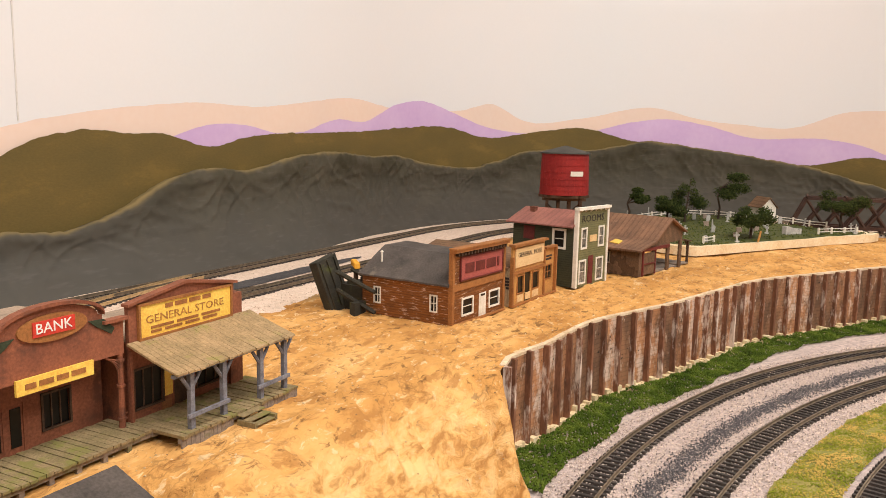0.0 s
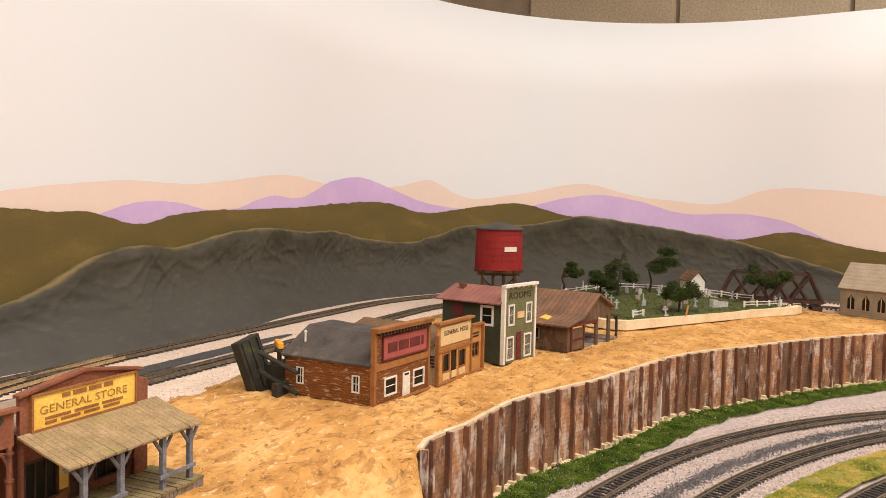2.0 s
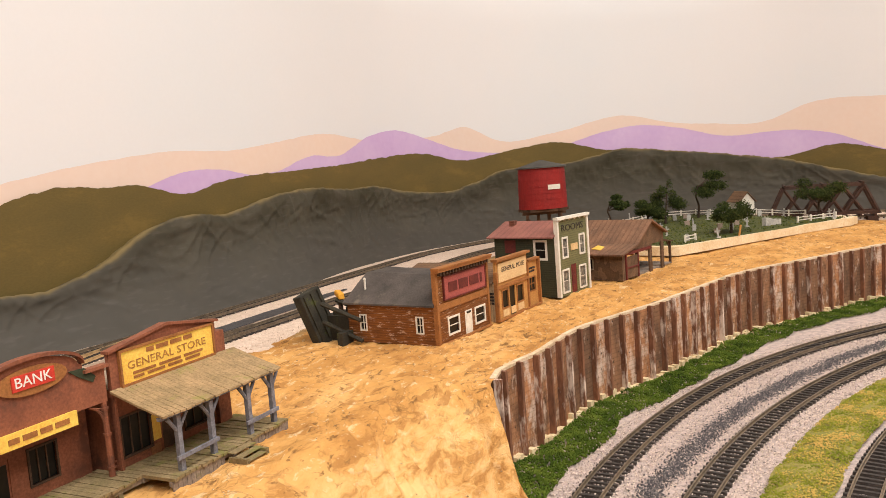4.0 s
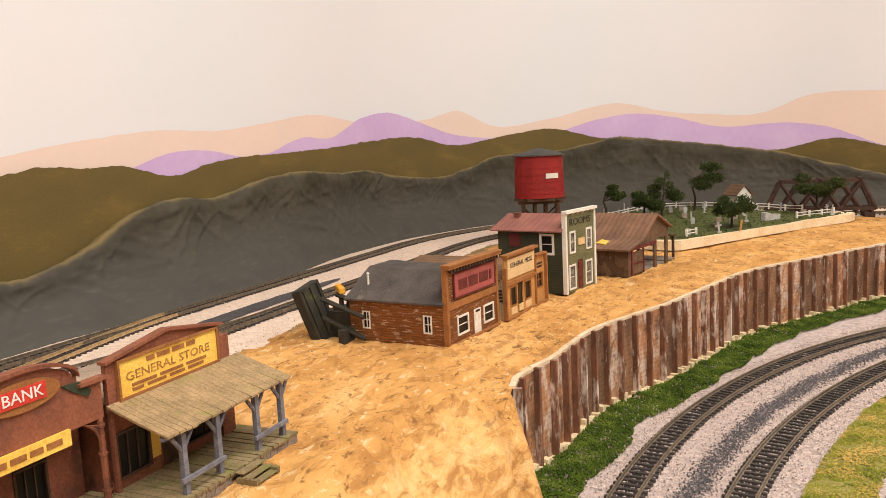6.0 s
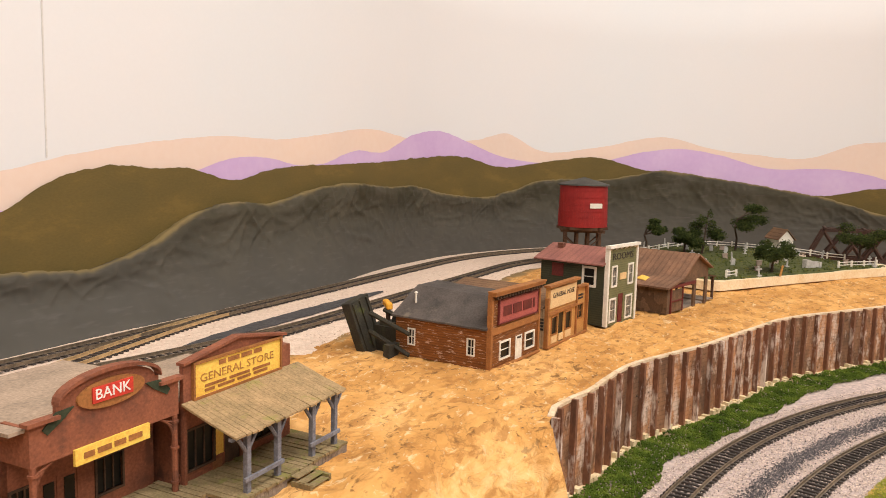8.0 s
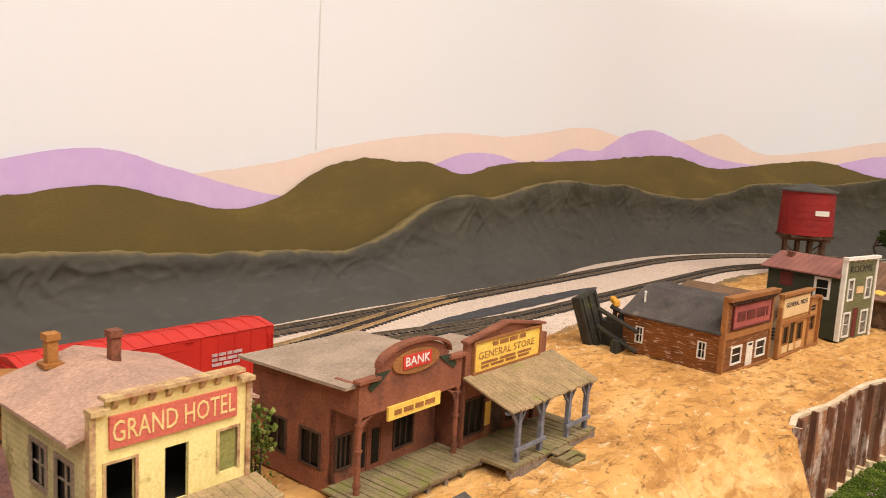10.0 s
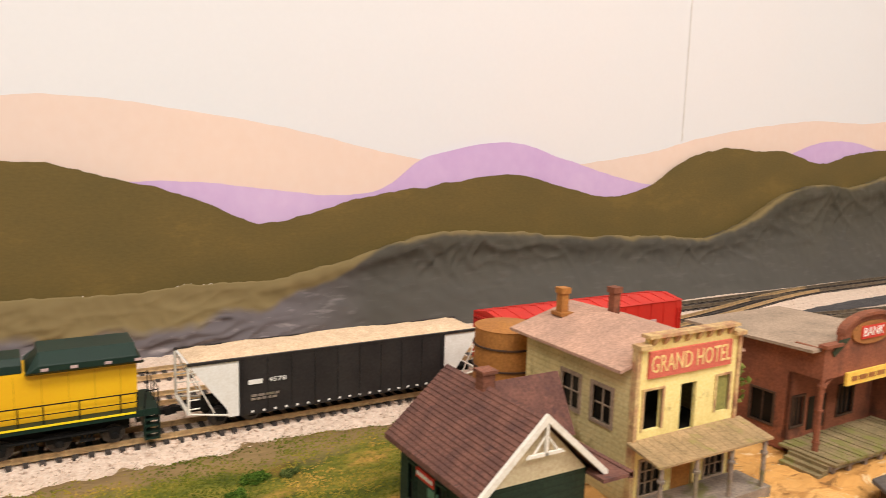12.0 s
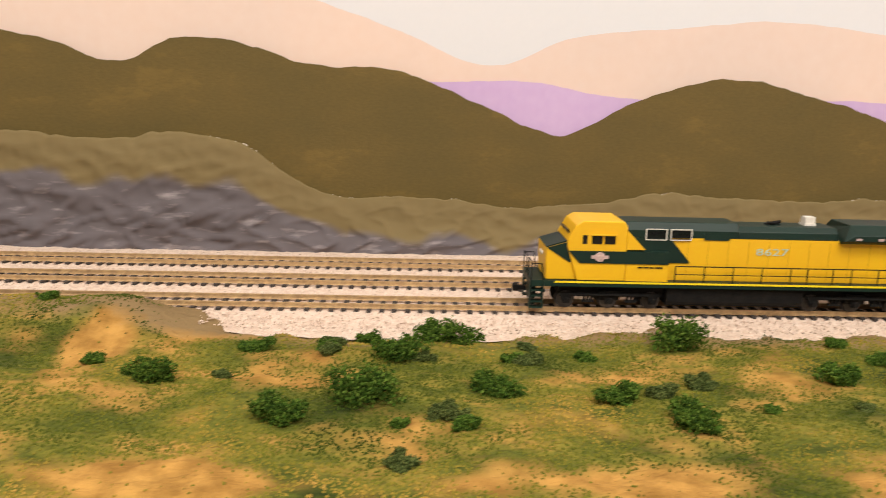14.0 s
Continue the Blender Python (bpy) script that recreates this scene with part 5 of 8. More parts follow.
for yy in (0.004, 0.046):
    bm = B()
    box(bm, W + 0.026, W + 0.0284, yy, yy + 0.0024, 0, 0.0258)
    part("post", bm, WOOD_DARK, ba)
    bm = B()
    cyl(bm, (W + 0.027, yy + 0.001, 0.018), (W + 0.019, yy + 0.001, 0.0268), 0.0008, 0.0008, 6)
    part("brace", bm, WOOD_DARK, ba)
bm = B()
box(bm, W + 0.002, W + 0.028, 0.004, 0.048, 0.0005, 0.002)
part("platform", bm, WOOD_GREY, ba)

# --- bank
bk = thing("bank", "red-brown bank with arched false front, porch posts and barred dark windows", "building", -0.431, 0.334, 0, 90.5, "town buildings")
W, D = 0.077, 0.080
fh = [(0.003, 0.0125, 0.0130, 0.0290), (0.0440, 0.0580, 0.0125, 0.0290), (0.0165, 0.0240, 0.0060, 0.0290), (0.0265, 0.0340, 0.0060, 0.0290)]
RY = 0.017
bm = B()
holed(bm, "F", RY, 0.002, 0, W, 0.0, 0.0440, fh)
part("porch_wall", bm, BANK_BROWN, bk)
bm = B()
top = [(0, 0.0440), (W, 0.0440), (W, 0.0610), (W - 0.012, 0.0610), (W - 0.012, 0.0660)] + [(W / 2 + (W / 2 - 0.014) * math.cos(math.radians(a)), 0.0660 + 0.0085 * math.sin(math.radians(a))) for a in range(0, 181, 12)] + [(0.012, 0.0660), (0.012, 0.0610), (0, 0.0610)]
prism(bm, top, 0, 0.002, "Y")
part("false_front", bm, BANK_BROWN, bk)
bm = B()
arc = [(W / 2 + (W / 2 - 0.012) * math.cos(math.radians(a)), 0.0660 + 0.0090 * math.sin(math.radians(a))) for a in range(0, 181, 12)]
for p, q in zip(arc, arc[1:]):
    prism(bm, [(p[0], p[1]), (q[0], q[1]), (q[0], q[1] + 0.0016), (p[0], p[1] + 0.0016)], -0.0022, 0.0026, "Y")
bmesh.ops.remove_doubles(bm, verts=bm.verts[:], dist=0.00001)
part("coping", bm, BANK_BROWN, bk)
for a in ((-0.002, 0.0125), (W - 0.0125, W + 0.002)):
    bm = B()
    box(bm, a[0], a[1], -0.0022, 0.0026, 0.0610, 0.0626)
    part("shoulder_coping", bm, BANK_BROWN, bk)
lh = [(0.026, 0.040, 0.0120, 0.0290), (0.052, 0.066, 0.0120, 0.0290)]
bm = B()
holed(bm, "L", 0, 0.002, RY, D, 0, 0.0575, lh)
part("wall", bm, BANK_BROWN, bk)
bm = B()
holed(bm, "L", 0, 0.002, 0.002, RY, 0.0440, 0.0600, [])
part("wall", bm, BANK_BROWN, bk)
bm = B()
holed(bm, "L", W - 0.002, 0.002, RY + 0.002, D, 0, 0.0575, [])
part("wall", bm, BANK_BROWN, bk)
bm = B()
holed(bm, "F", D - 0.002, 0.002, 0.002, W - 0.002, 0, 0.0575, [])
part("wall", bm, BANK_BROWN, bk)
for h in lh:
    window(bk, "L", 0, *h, WOOD_DARK, bars=(1, 0))
for h in fh[:2]:
    window(bk, "F", RY, *h, WOOD_DARK, bars=(2, 0))
for h in fh[2:]:
    bm = B()
    slab(bm, "F", RY + 0.0004, *h, 0.0008)
    d = part("door", bm, BANK_BROWN, bk, "narrow glazed door leaf")
    bm = B()
    slab(bm, "F", RY, h[0] + 0.0012, h[1] - 0.0012, 0.0085, 0.0270, 0.0006)
    part("pane", bm, DARK_PANE, d)
bm = B()
prism(bm, [(0.0020, 0.0585), (0.0020, 0.0600), (D + 0.004, 0.0575), (D + 0.004, 0.0560)], -0.007, W + 0.003, "X")
part("roof", bm, TAN_ROOF, bk, "flat tan roof")
bm = B()
ov = [(W / 2 + 0.0175 * math.cos(math.radians(a)), 0.0655 + 0.0062 * math.sin(math.radians(a))) for a in range(0, 360, 15)]
prism(bm, ov, -0.0012, 0.0, "Y")
emb = part("emblem", bm, CLAP_TRIM, bk, "brown oval emblem")
bm = B()
slab(bm, "F", -0.0018, W / 2 - 0.0105, W / 2 + 0.0105, 0.0626, 0.0694, 0.0006)
plq = part("plaque", bm, SIGN_RED, emb, "red plaque with white letters")
lettering(bk, "BANK", W / 2, 0.0660, -0.0019, 0.0066, LETTER_WHITE, 0.0180)
LEAF_DARK = mat("dark_green_painted_leaf", (0.030, 0.040, 0.022), (0.045, 0.055, 0.03), 0.8, 200, 900, 0.1)
for sgn in (-1, 1):
    bm = B()
    cxx = W / 2 + sgn * 0.0225
    prism(bm, [(cxx - sgn * 0.004, 0.0640), (cxx + sgn * 0.0045, 0.0636), (cxx + sgn * 0.0105, 0.0580), (cxx + sgn * 0.0085, 0.0555), (cxx + sgn * 0.001, 0.0600)], -0.0007, 0.0, "Y")
    part("leaf_spray", bm, LEAF_DARK, bk, "dark green painted leaf spray")
bm = B()
slab(bm, "F", -0.0016, 0.019, 0.058, 0.0385, 0.0455, 0.0014)
sg = part("sign", bm, SIGN_YELLOW, bk, "long yellow hanging sign")
bars_of_text(sg, "F", -0.0017, 0.023, 0.054, 0.0400, 0.0440, 1, CLAP_TRIM, 3)
for u in (0.0005, W - 0.0030):
    bm = B()
    cyl(bm, (u + 0.0012, 0.001, 0.006), (u + 0.0012, 0.001, 0.0440), 0.0016, 0.0014, 8)
    po = part("post", bm, BANK_BROWN, bk, "turned porch post")
    bm = B()
    for zz in (0.010, 0.027, 0.040):
        cyl(bm, (u + 0.0012, 0.001, zz), (u + 0.0012, 0.001, zz + 0.0012), 0.0021, 0.0021, 8)
    part("ring", bm, BANK_BROWN, po)
    bm = B()
    s = 1 if u < 0.01 else -1
    for k in range(4):
        cyl(bm, (u + 0.0012 + s * 0.001, 0.001, 0.0345 + 0.002 * k), (u + 0.0012 + s * (0.004 + 0.0015 * k), 0.001, 0.0415 + 0.0006 * k), 0.0005, 0.0005, 5)
    part("fretwork", bm, BANK_BROWN, po)


def decking(parent, u0, u1, y0, y1, z, n):
    """Deck boards as pieces, with joists below."""
    w = (u1 - u0) / n
    rnd = random.Random(n)
    for i in range(n):
        bm = B()
        box(bm, u0 + i * w + 0.0002, u0 + (i + 1) * w - 0.0002, y0 - rnd.uniform(0, 0.0012), y1, z - 0.0014, z + rnd.uniform(-0.0003, 0.0003))
        part("plank", bm, MOSSY, parent)
    bm = B()
    for yy in (y0 + 0.001, (y0 + y1) / 2):
        box(bm, u0, u1, yy, yy + 0.002, z - 0.004, z - 0.0015)
    u = u0 + 0.002
    while u < u1:
        box(bm, u, u + 0.0025, y0 + 0.0012, y0 + 0.0036, -0.003, z - 0.0015)
        u += 0.014
    part("joist", bm, WOOD_GREY, parent)


def steps(parent, u0, u1, y0, n, z):
    bm = B()
    for i in range(n):
        box(bm, u0, u1, y0 - (i + 1) * 0.004, y0 - i * 0.004 + 0.0008, z * (n - i - 1) / n + z * 0.15, z * (n - i) / n - 0.0006)
    for u in (u0, u1 - 0.0012):
        box(bm, u - 0.0006, u + 0.0014, y0 - n * 0.004, y0, -0.003, z * 0.5)
    part("steps", bm, MOSSY, parent)


dk = thing("boardwalk", "mossy weathered plank boardwalk before the bank and store", "boardwalk", -0.431, 0.334, 0, 90.5)
decking(dk, -0.006, 0.080, -0.014, 0.017, 0.0058, 22)
decking(dk, 0.0802, 0.172, -0.034, 0.006, 0.0058, 24)
steps(dk, 0.1175, 0.1350, -0.036, 3, 0.0058)
rnd = random.Random(77)
for i in range(30):
    u = 0.0805 + i * 0.00305
    if 0.1155 < u < 0.1345:
        continue
    bm = B()
    box(bm, u, u + 0.0028, -0.0336, -0.0326, -0.0040 - rnd.uniform(0, 0.002), 0.0042)
    part("skirt_board", bm, WOOD_GREY, dk, "grey vertical skirting board")
bm = B()
for i in range(3):
    box(bm, -0.0145 + i * 0.0035, -0.0100 + i * 0.0035, -0.012, 0.010, -0.002 + 0.0018 * i, 0.0008 + 0.0018 * i)
part("side_steps", bm, MOSSY, dk)

# --- general store
gs = thing("general_store", "red-brown general store with yellow sign and plank awning on posts", "building", -0.431, 0.4155, 0, 90.5, "town buildings")
W, D = 0.074, 0.070
fh = [(0.004, 0.0222, 0.0115, 0.0315), (0.0475, 0.0690, 0.0115, 0.0315), (0.0305, 0.0425, 0.006, 0.0320)]
bm = B()
holed(bm, "F", 0.004, 0.002, 0, W, 0, 0.0470, fh)
part("porch_wall", bm, BANK_BROWN, gs)
bm = B()
prism(bm, [(-0.001, 0.0440), (W + 0.001, 0.0440), (W + 0.001, 0.0668), (W / 2, 0.0728), (-0.001, 0.0668)], 0.001, 0.0035, "Y")
part("false_front", bm, BANK_BROWN, gs)
bm = B()
rl = [(-0.0025, 0.0665), (W / 2, 0.0729), (W + 0.0025, 0.0665)]
for p, q in zip(rl, rl[1:]):
    prism(bm, [p, q, (q[0], q[1] + 0.0014), (p[0], p[1] + 0.0014)], -0.001, 0.004, "Y")
part("coping", bm, BANK_BROWN, gs)
bm = B()
slab(bm, "F", -0.0002, 0.005, W - 0.003, 0.0490, 0.0655, 0.0012)
sg = part("sign", bm, SIGN_YELLOW, gs, "weathered yellow shop sign with dark letters")
bm = B()
for a in ((0.004, W - 0.002, 0.0655, 0.0667), (0.004, W - 0.002, 0.0478, 0.0490), (0.004, 0.0052, 0.0490, 0.0655), (W - 0.0032, W - 0.002, 0.0490, 0.0655)):
    slab(bm, "F", -0.0010, *a, 0.0018)
part("sign_frame", bm, CLAP_TRIM, sg)
lettering(sg, "GENERAL STORE", W / 2, 0.0576, -0.0003, 0.0058, LETTER_BROWN, 0.056)
bars_of_text(sg, "F", -0.0003, 0.022, 0.055, 0.0612, 0.0648, 1, CLAP_TRIM, 21)
bars_of_text(sg, "F", -0.0003, 0.012, 0.062, 0.0500, 0.0545, 2, CLAP_TRIM, 23)
shell(gs, W, D, 0.0450, BANK_BROWN)
bm = B()
box(bm, W + 0.0002, W + 0.009, 0.002, 0.030, 0.0, 0.0600)
part("side_annex", bm, BANK_BROWN, gs, "narrow annex with peeling white paint")
bm = B()
prism(bm, [(0.0040, 0.0480), (0.0040, 0.0495), (D + 0.003, 0.0460), (D + 0.003, 0.0445)], -0.001, W + 0.001, "X")
part("roof", bm, TAN_ROOF, gs)
for h in fh[:2]:
    window(gs, "F", 0.004, *h, WOOD_DARK, bars=(2, 0))
bm = B()
slab(bm, "F", 0.0046, *fh[2], 0.0008)
part("door", bm, WOOD_DARK, gs)
aw = part("awning_beam", (lambda q: (box(q, -0.002, 0.086, -0.030, -0.0276, 0.0345, 0.0362), q)[1])(B()), POST_GREY, gs)
nb = 26
rnd = random.Random(6)
for i in range(nb):
    u0 = -0.003 + i * 0.0915 / nb
    bm = B()
    j = rnd.uniform(-0.0012, 0.0008)
    prism(bm, [(0.0005, 0.0470), (-0.018, 0.0408), (-0.0335 + j, 0.0364), (-0.0335 + j, 0.0374), (-0.018, 0.0419), (0.0005, 0.0482)], u0 + 0.0001, u0 + 0.0915 / nb - 0.0001, "X")
    part("awning_board", bm, PLANK, gs)
for u in (0.0080, 0.0310, 0.0605, 0.0815):
    bm = B()
    box(bm, u, u + 0.0028, -0.0303, -0.0277, 0.0058, 0.0344)
    bevel(bm, 0.0003)
    po = part("awning_post", bm, POST_GREY, gs, "blue-grey braced post")
    for s in (-1, 1):
        bm = B()
        cyl(bm, (u + 0.0014, -0.029, 0.0255), (u + 0.0014 + s * 0.0065, -0.029, 0.0342), 0.0010, 0.0010, 6)
        part("brace", bm, POST_GREY, po)
for a, b in ((0.0080, 0.0345), (0.0605, 0.0850)):
    bm = B()
    box(bm, a - 0.003, b, -0.0318, -0.0304, 0.0125, 0.0145)
    part("handrail", bm, POST_GREY, gs)
CRATE = mat("crate_wood", (0.33, 0.14, 0.06), (0.26, 0.11, 0.05), 0.8, 120, 900, 0.2)
bm = B()
box(bm, 0, 0.009, 0, 0.006, 0, 0.005)
box(bm, 0.0008, 0.0082, 0.0008, 0.0052, 0.0044, 0.0052)
bevel(bm, 0.0003)
cr = part("crate", bm, CRATE)
cr.matrix_world = pose(-0.4345, 0.437, 0.0060, 0, 0, 96)
tagged(cr, "small brown wooden crate on the boardwalk", "crate")
bm = B()
box(bm, 0, 0.022, 0, 0.0012, 0.0048, 0.0056)
box(bm, 0.001, 0.003, 0, 0.0045, 0, 0.0022)
box(bm, 0.019, 0.021, 0, 0.0045, 0, 0.0022)
box(bm, 0, 0.022, -0.0004, 0.0048, 0.0022, 0.0030)
box(bm, 0.001, 0.002, 0, 0.001, 0.0030, 0.0050)
box(bm, 0.020, 0.021, 0, 0.001, 0.0030, 0.0050)
bn = part("bench", bm, BANK_BROWN)
bn.matrix_world = pose(-0.4355, 0.414, 0.0058, 0, 0, 90) @ Matrix.Scale(1, 4)
tagged(bn, "brown wooden bench against the store wall", "bench")
bm = B()
slab(bm, "F", 0.0034, 0.0235, 0.0290, 0.013, 0.027, 0.0006)
part("poster", bm, SIGN_YELLOW, gs, "yellow advertising board")

# --- hotel
ho = thing("grand_hotel", "pale yellow two-storey hotel with coral sign and pinkish roof", "building", -0.439, 0.2125, 0, 90, "town buildings")
W, D = 0.066, 0.078
HOTEL_TRIM = mat("dusty_hotel_trim", (0.42, 0.22, 0.12), (0.62, 0.47, 0.22), 0.8, 130, 800, 0.3, stain=(0.20, 0.09, 0.05), stain_amount=0.3, stain_scale=90)
fh = [(0.0055, 0.0165, 0.0350, 0.0535), (0.0285, 0.0385, 0.0310, 0.0535), (0.0520, 0.0605, 0.0365, 0.0540), (0.006, 0.0185, 0.0050, 0.0210), (0.026, 0.0405, 0.0010, 0.0220), (0.0480, 0.0600, 0.0050, 0.0210)]
bm = B()
holed(bm, "F", 0, 0.002, 0, W, 0, 0.0730, fh)
part("false_front", bm, HOTEL_Y, ho)
bm = B()
box(bm, 0.006, W - 0.006, 0, 0.002, 0.0730, 0.0775)
part("parapet", bm, HOTEL_Y, ho)
bm = B()
box(bm, 0.004, W - 0.004, -0.0030, 0.0026, 0.0776, 0.0790)
box(bm, -0.001, 0.0058, -0.0030, 0.0026, 0.0731, 0.0750)
box(bm, W - 0.0058, W + 0.001, -0.0030, 0.0026, 0.0731, 0.0750)
co = part("cornice", bm, HOTEL_TRIM, ho, "dusty brown bracketed cornice")
for i in range(8):
    bm = B()
    u = 0.0075 + i * 0.0070
    prism(bm, [(-0.0028, 0.0775), (-0.0001, 0.0775), (-0.0001, 0.0735), (-0.0012, 0.0745)], u, u + 0.0022, "X")
    part("bracket", bm, HOTEL_TRIM, co)
for u in (-0.0006, W - 0.0016):
    bm = B()
    box(bm, u, u + 0.0022, -0.0010, 0.0024, 0, 0.0730)
    part("corner_board", bm, HOTEL_TRIM, ho)
lh = [(0.014, 0.026, 0.0340, 0.0500), (0.036, 0.048, 0.0340, 0.0500)]
shell(ho, W, D, 0.0630, HOTEL_SIDE, lh)
# dark backing added behind open windows; interior shade is put into its colour
INSIDE = mat("dim_interior", (0.045, 0.040, 0.030), (0.03, 0.027, 0.022), 0.8, 60, 300, 0.05)
bm = B()
box(bm, 0.003, W - 0.003, 0.030, 0.032, 0.0, 0.060)
box(bm, 0.003, W - 0.003, 0.003, 0.030, 0.0265, 0.0280)
part("dark_backing", bm, INSIDE, ho)
for h in lh:
    window(ho, "L", 0, *h, TAN_ROOF, bars=(1, 1), w=0.0018)
for h in (fh[3], fh[5]):
    window(ho, "F", 0, *h, TAN_ROOF, bars=(2, 2))
for h in (fh[0], fh[2]):
    bm = B()
    for a in ((h[0] - 0.0012, h[0], h[2], h[3]), (h[1], h[1] + 0.0012, h[2], h[3]), (h[0] - 0.0012, h[1] + 0.0012, h[3], h[3] + 0.0010)):
        slab(bm, "F", -0.0006, *a, 0.0012)
    part("window_frame", bm, HOTEL_TRIM, ho)
bm = B()
slab(bm, "F", 0.0006, 0.0525, 0.0600, 0.0368, 0.0535, 0.0004)
part("blind", bm, mat("olive_blind", (0.30, 0.28, 0.08), (0.24, 0.23, 0.07), 0.8), ho, "drawn olive blind")
bm = B()
slab(bm, "F", 0.0012, 0.0265, 0.0400, 0.0010, 0.0215, 0.0006)
part("door", bm, TANK_BROWN, ho, "brown double front door")
bm = B()
slab(bm, "F", -0.0012, 0.0065, 0.0595, 0.0592, 0.0712, 0.0012)
sg = part("sign", bm, HOTEL_SIGN, ho, "faded coral hotel sign")
lettering(sg, "GRAND HOTEL", 0.033, 0.0650, -0.0013, 0.0112, GOLD, 0.051)
gable_roof(ho, W, 0.0022, D + 0.006, 0.0630, 0.0735, 0.007, HOTEL_ROOF, label="pinkish tan roofing in wide strips")
gable_fill(ho, W, D - 0.002, 0.0630, 0.0730, HOTEL_SIDE)
for i in range(15):
    u = -0.003 + i * 0.0049
    bm = B()
    prism(bm, [(0.0, 0.0305), (-0.0195, 0.0268), (-0.0195, 0.0278), (0.0, 0.0316)], u + 0.0001, u + 0.0048, "X")
    part("porch_board", bm, PLANK, ho)
for u in (0.000, 0.0215, 0.044, 0.0665):
    bm = B()
    cyl(bm, (u, -0.0180, 0.004), (u, -0.0180, 0.0270), 0.0011, 0.0010, 8)
    cyl(bm, (u, -0.0180, 0.020), (u, -0.0180, 0.0212), 0.0017, 0.0017, 8)
    part("porch_post", bm, WOOD_GREY, ho)
bm = B()
box(bm, -0.004, 0.071, -0.0200, -0.0005, -0.002, 0.0040)
part("porch_deck", bm, WOOD_GREY, ho)
for nm, xx, yy, zt, m_, r in (("chimney", 0.036, 0.054, 0.0875, BANK_BROWN, 0.0021), ("chimney", 0.018, 0.073, 0.0850, TANK_BROWN, 0.0022)):
    bm = B()
    box(bm, xx - r, xx + r, yy - r, yy + r, 0.063, zt - 0.003)
    box(bm, xx - r * 1.35, xx + r * 1.35, yy - r * 1.35, yy + r * 1.35, zt - 0.003, zt)
    if m_ is TANK_BROWN:
        box(bm, xx - r * 1.9, xx + r * 1.9, yy - r * 1.9, yy + r * 1.9, 0.0705, 0.0722)
    bevel(bm, 0.0004)
    part(nm, bm, m_, ho, "corbelled brown chimney")

# --- brown tank behind the hotel
tk = thing("wooden_tank", "orange-brown banded wooden tank behind the hotel", "tank", -0.545, 0.2200, 0, 0)
bm = B()
cyl(bm, (0, 0, 0.004), (0, 0, 0.058), 0.0190, 0.0182, 28)
part("barrel", bm, TANK_BROWN, tk, smooth=False)
for zz in (0.012, 0.024, 0.036, 0.048):
    bm = B()
    cyl(bm, (0, 0, zz), (0, 0, zz + 0.0009), 0.0193, 0.0193, 28)
    part("band", bm, WOOD_DARK, tk)
bm = B()
cyl(bm, (0, 0, 0.058), (0, 0, 0.0605), 0.0186, 0.004, 28)
part("lid", bm, TANK_BROWN, tk)
bm = B()
box(bm, -0.016, 0.016, -0.016, 0.016, -0.002, 0.004)
box(bm, -0.012, 0.000, -0.030, -0.016, -0.002, 0.020)
part("base", bm, TANK_BROWN, tk)

# --- depot hut
hu = thing("depot", "dark green depot with red-brown shingle roof and white bargeboards", "building", -0.4275, 0.1265, 0, 90, "town buildings")
W, D = 0.050, 0.064
bm = B()
holed(bm, "F", 0, 0.002, 0, W, -0.004, 0.0320, [(0.019, 0.031, 0.004, 0.022)])
part("wall", bm, HUT_GREEN, hu)
bm = B()
prism(bm, [(0, 0.0320), (W, 0.0320), (W / 2, 0.0570)], 0, 0.002, "Y")
part("gable", bm, mat("cream_gable", (0.72, 0.62, 0.42), (0.64, 0.54, 0.35), 0.8, 60, 700, 0.2), hu, "cream gable panel")
window(hu, "F", 0, 0.019, 0.031, 0.004, 0.022, HUT_GREEN, bars=(1, 2))
lh = [(0.024, 0.032, 0.006, 0.022), (0.050, 0.056, 0.006, 0.022)]
bm = B()
holed(bm, "L", 0, 0.002, 0.002, D, -0.004, 0.0320, lh)
part("wall", bm, HUT_GREEN, hu)
for h in lh:
    window(hu, "L", 0, *h, HUT_GREEN, bars=(1, 1))
bm = B()
holed(bm, "L", W - 0.002, 0.002, 0.002, D, -0.004, 0.0320, [])
part("wall", bm, HUT_GREEN, hu)
bm = B()
holed(bm, "F", D - 0.002, 0.002, 0.002, W - 0.002, -0.004, 0.0320, [])
part("wall", bm, HUT_GREEN, hu)
bm = B()
slab(bm, "L", -0.0008, 0.0335, 0.0485, 0.0190, 0.0232, 0.0008)
hut_sign = part("sign", bm, SIGN_RED, hu, "narrow red name board with pale writing")
bars_of_text(hut_sign, "L", -0.0010, 0.0345, 0.0475, 0.0200, 0.0224, 1, LETTER_WHITE, 63)
rf = gable_roof(hu, W, -0.004, D + 0.004, 0.0300, 0.0575, 0.006, SHINGLE, thick=0.0016, label="red-brown shingle roof")
for s in range(2):
    for k in range(18):
        t0 = k / 18
        bm = B()
        sl = 0.031
        xa, za = (-0.006, 0.0312) if s == 0 else (W + 0.006, 0.0312)
        x0, z0 = xa + (W / 2 - xa) * t0, za + 0.0275 * t0
        x1, z1 = xa + (W / 2 - xa) * (t0 + 1 / 18), za + 0.0275 * (t0 + 1 / 18)
        prism(bm, [(x0, z0), (x1, z1), (x1, z1 + 0.0002), (x0, z0 + 0.0008)], -0.0042, D + 0.0042, "Y")
        part("shingle_course", bm, SHINGLE, rf)
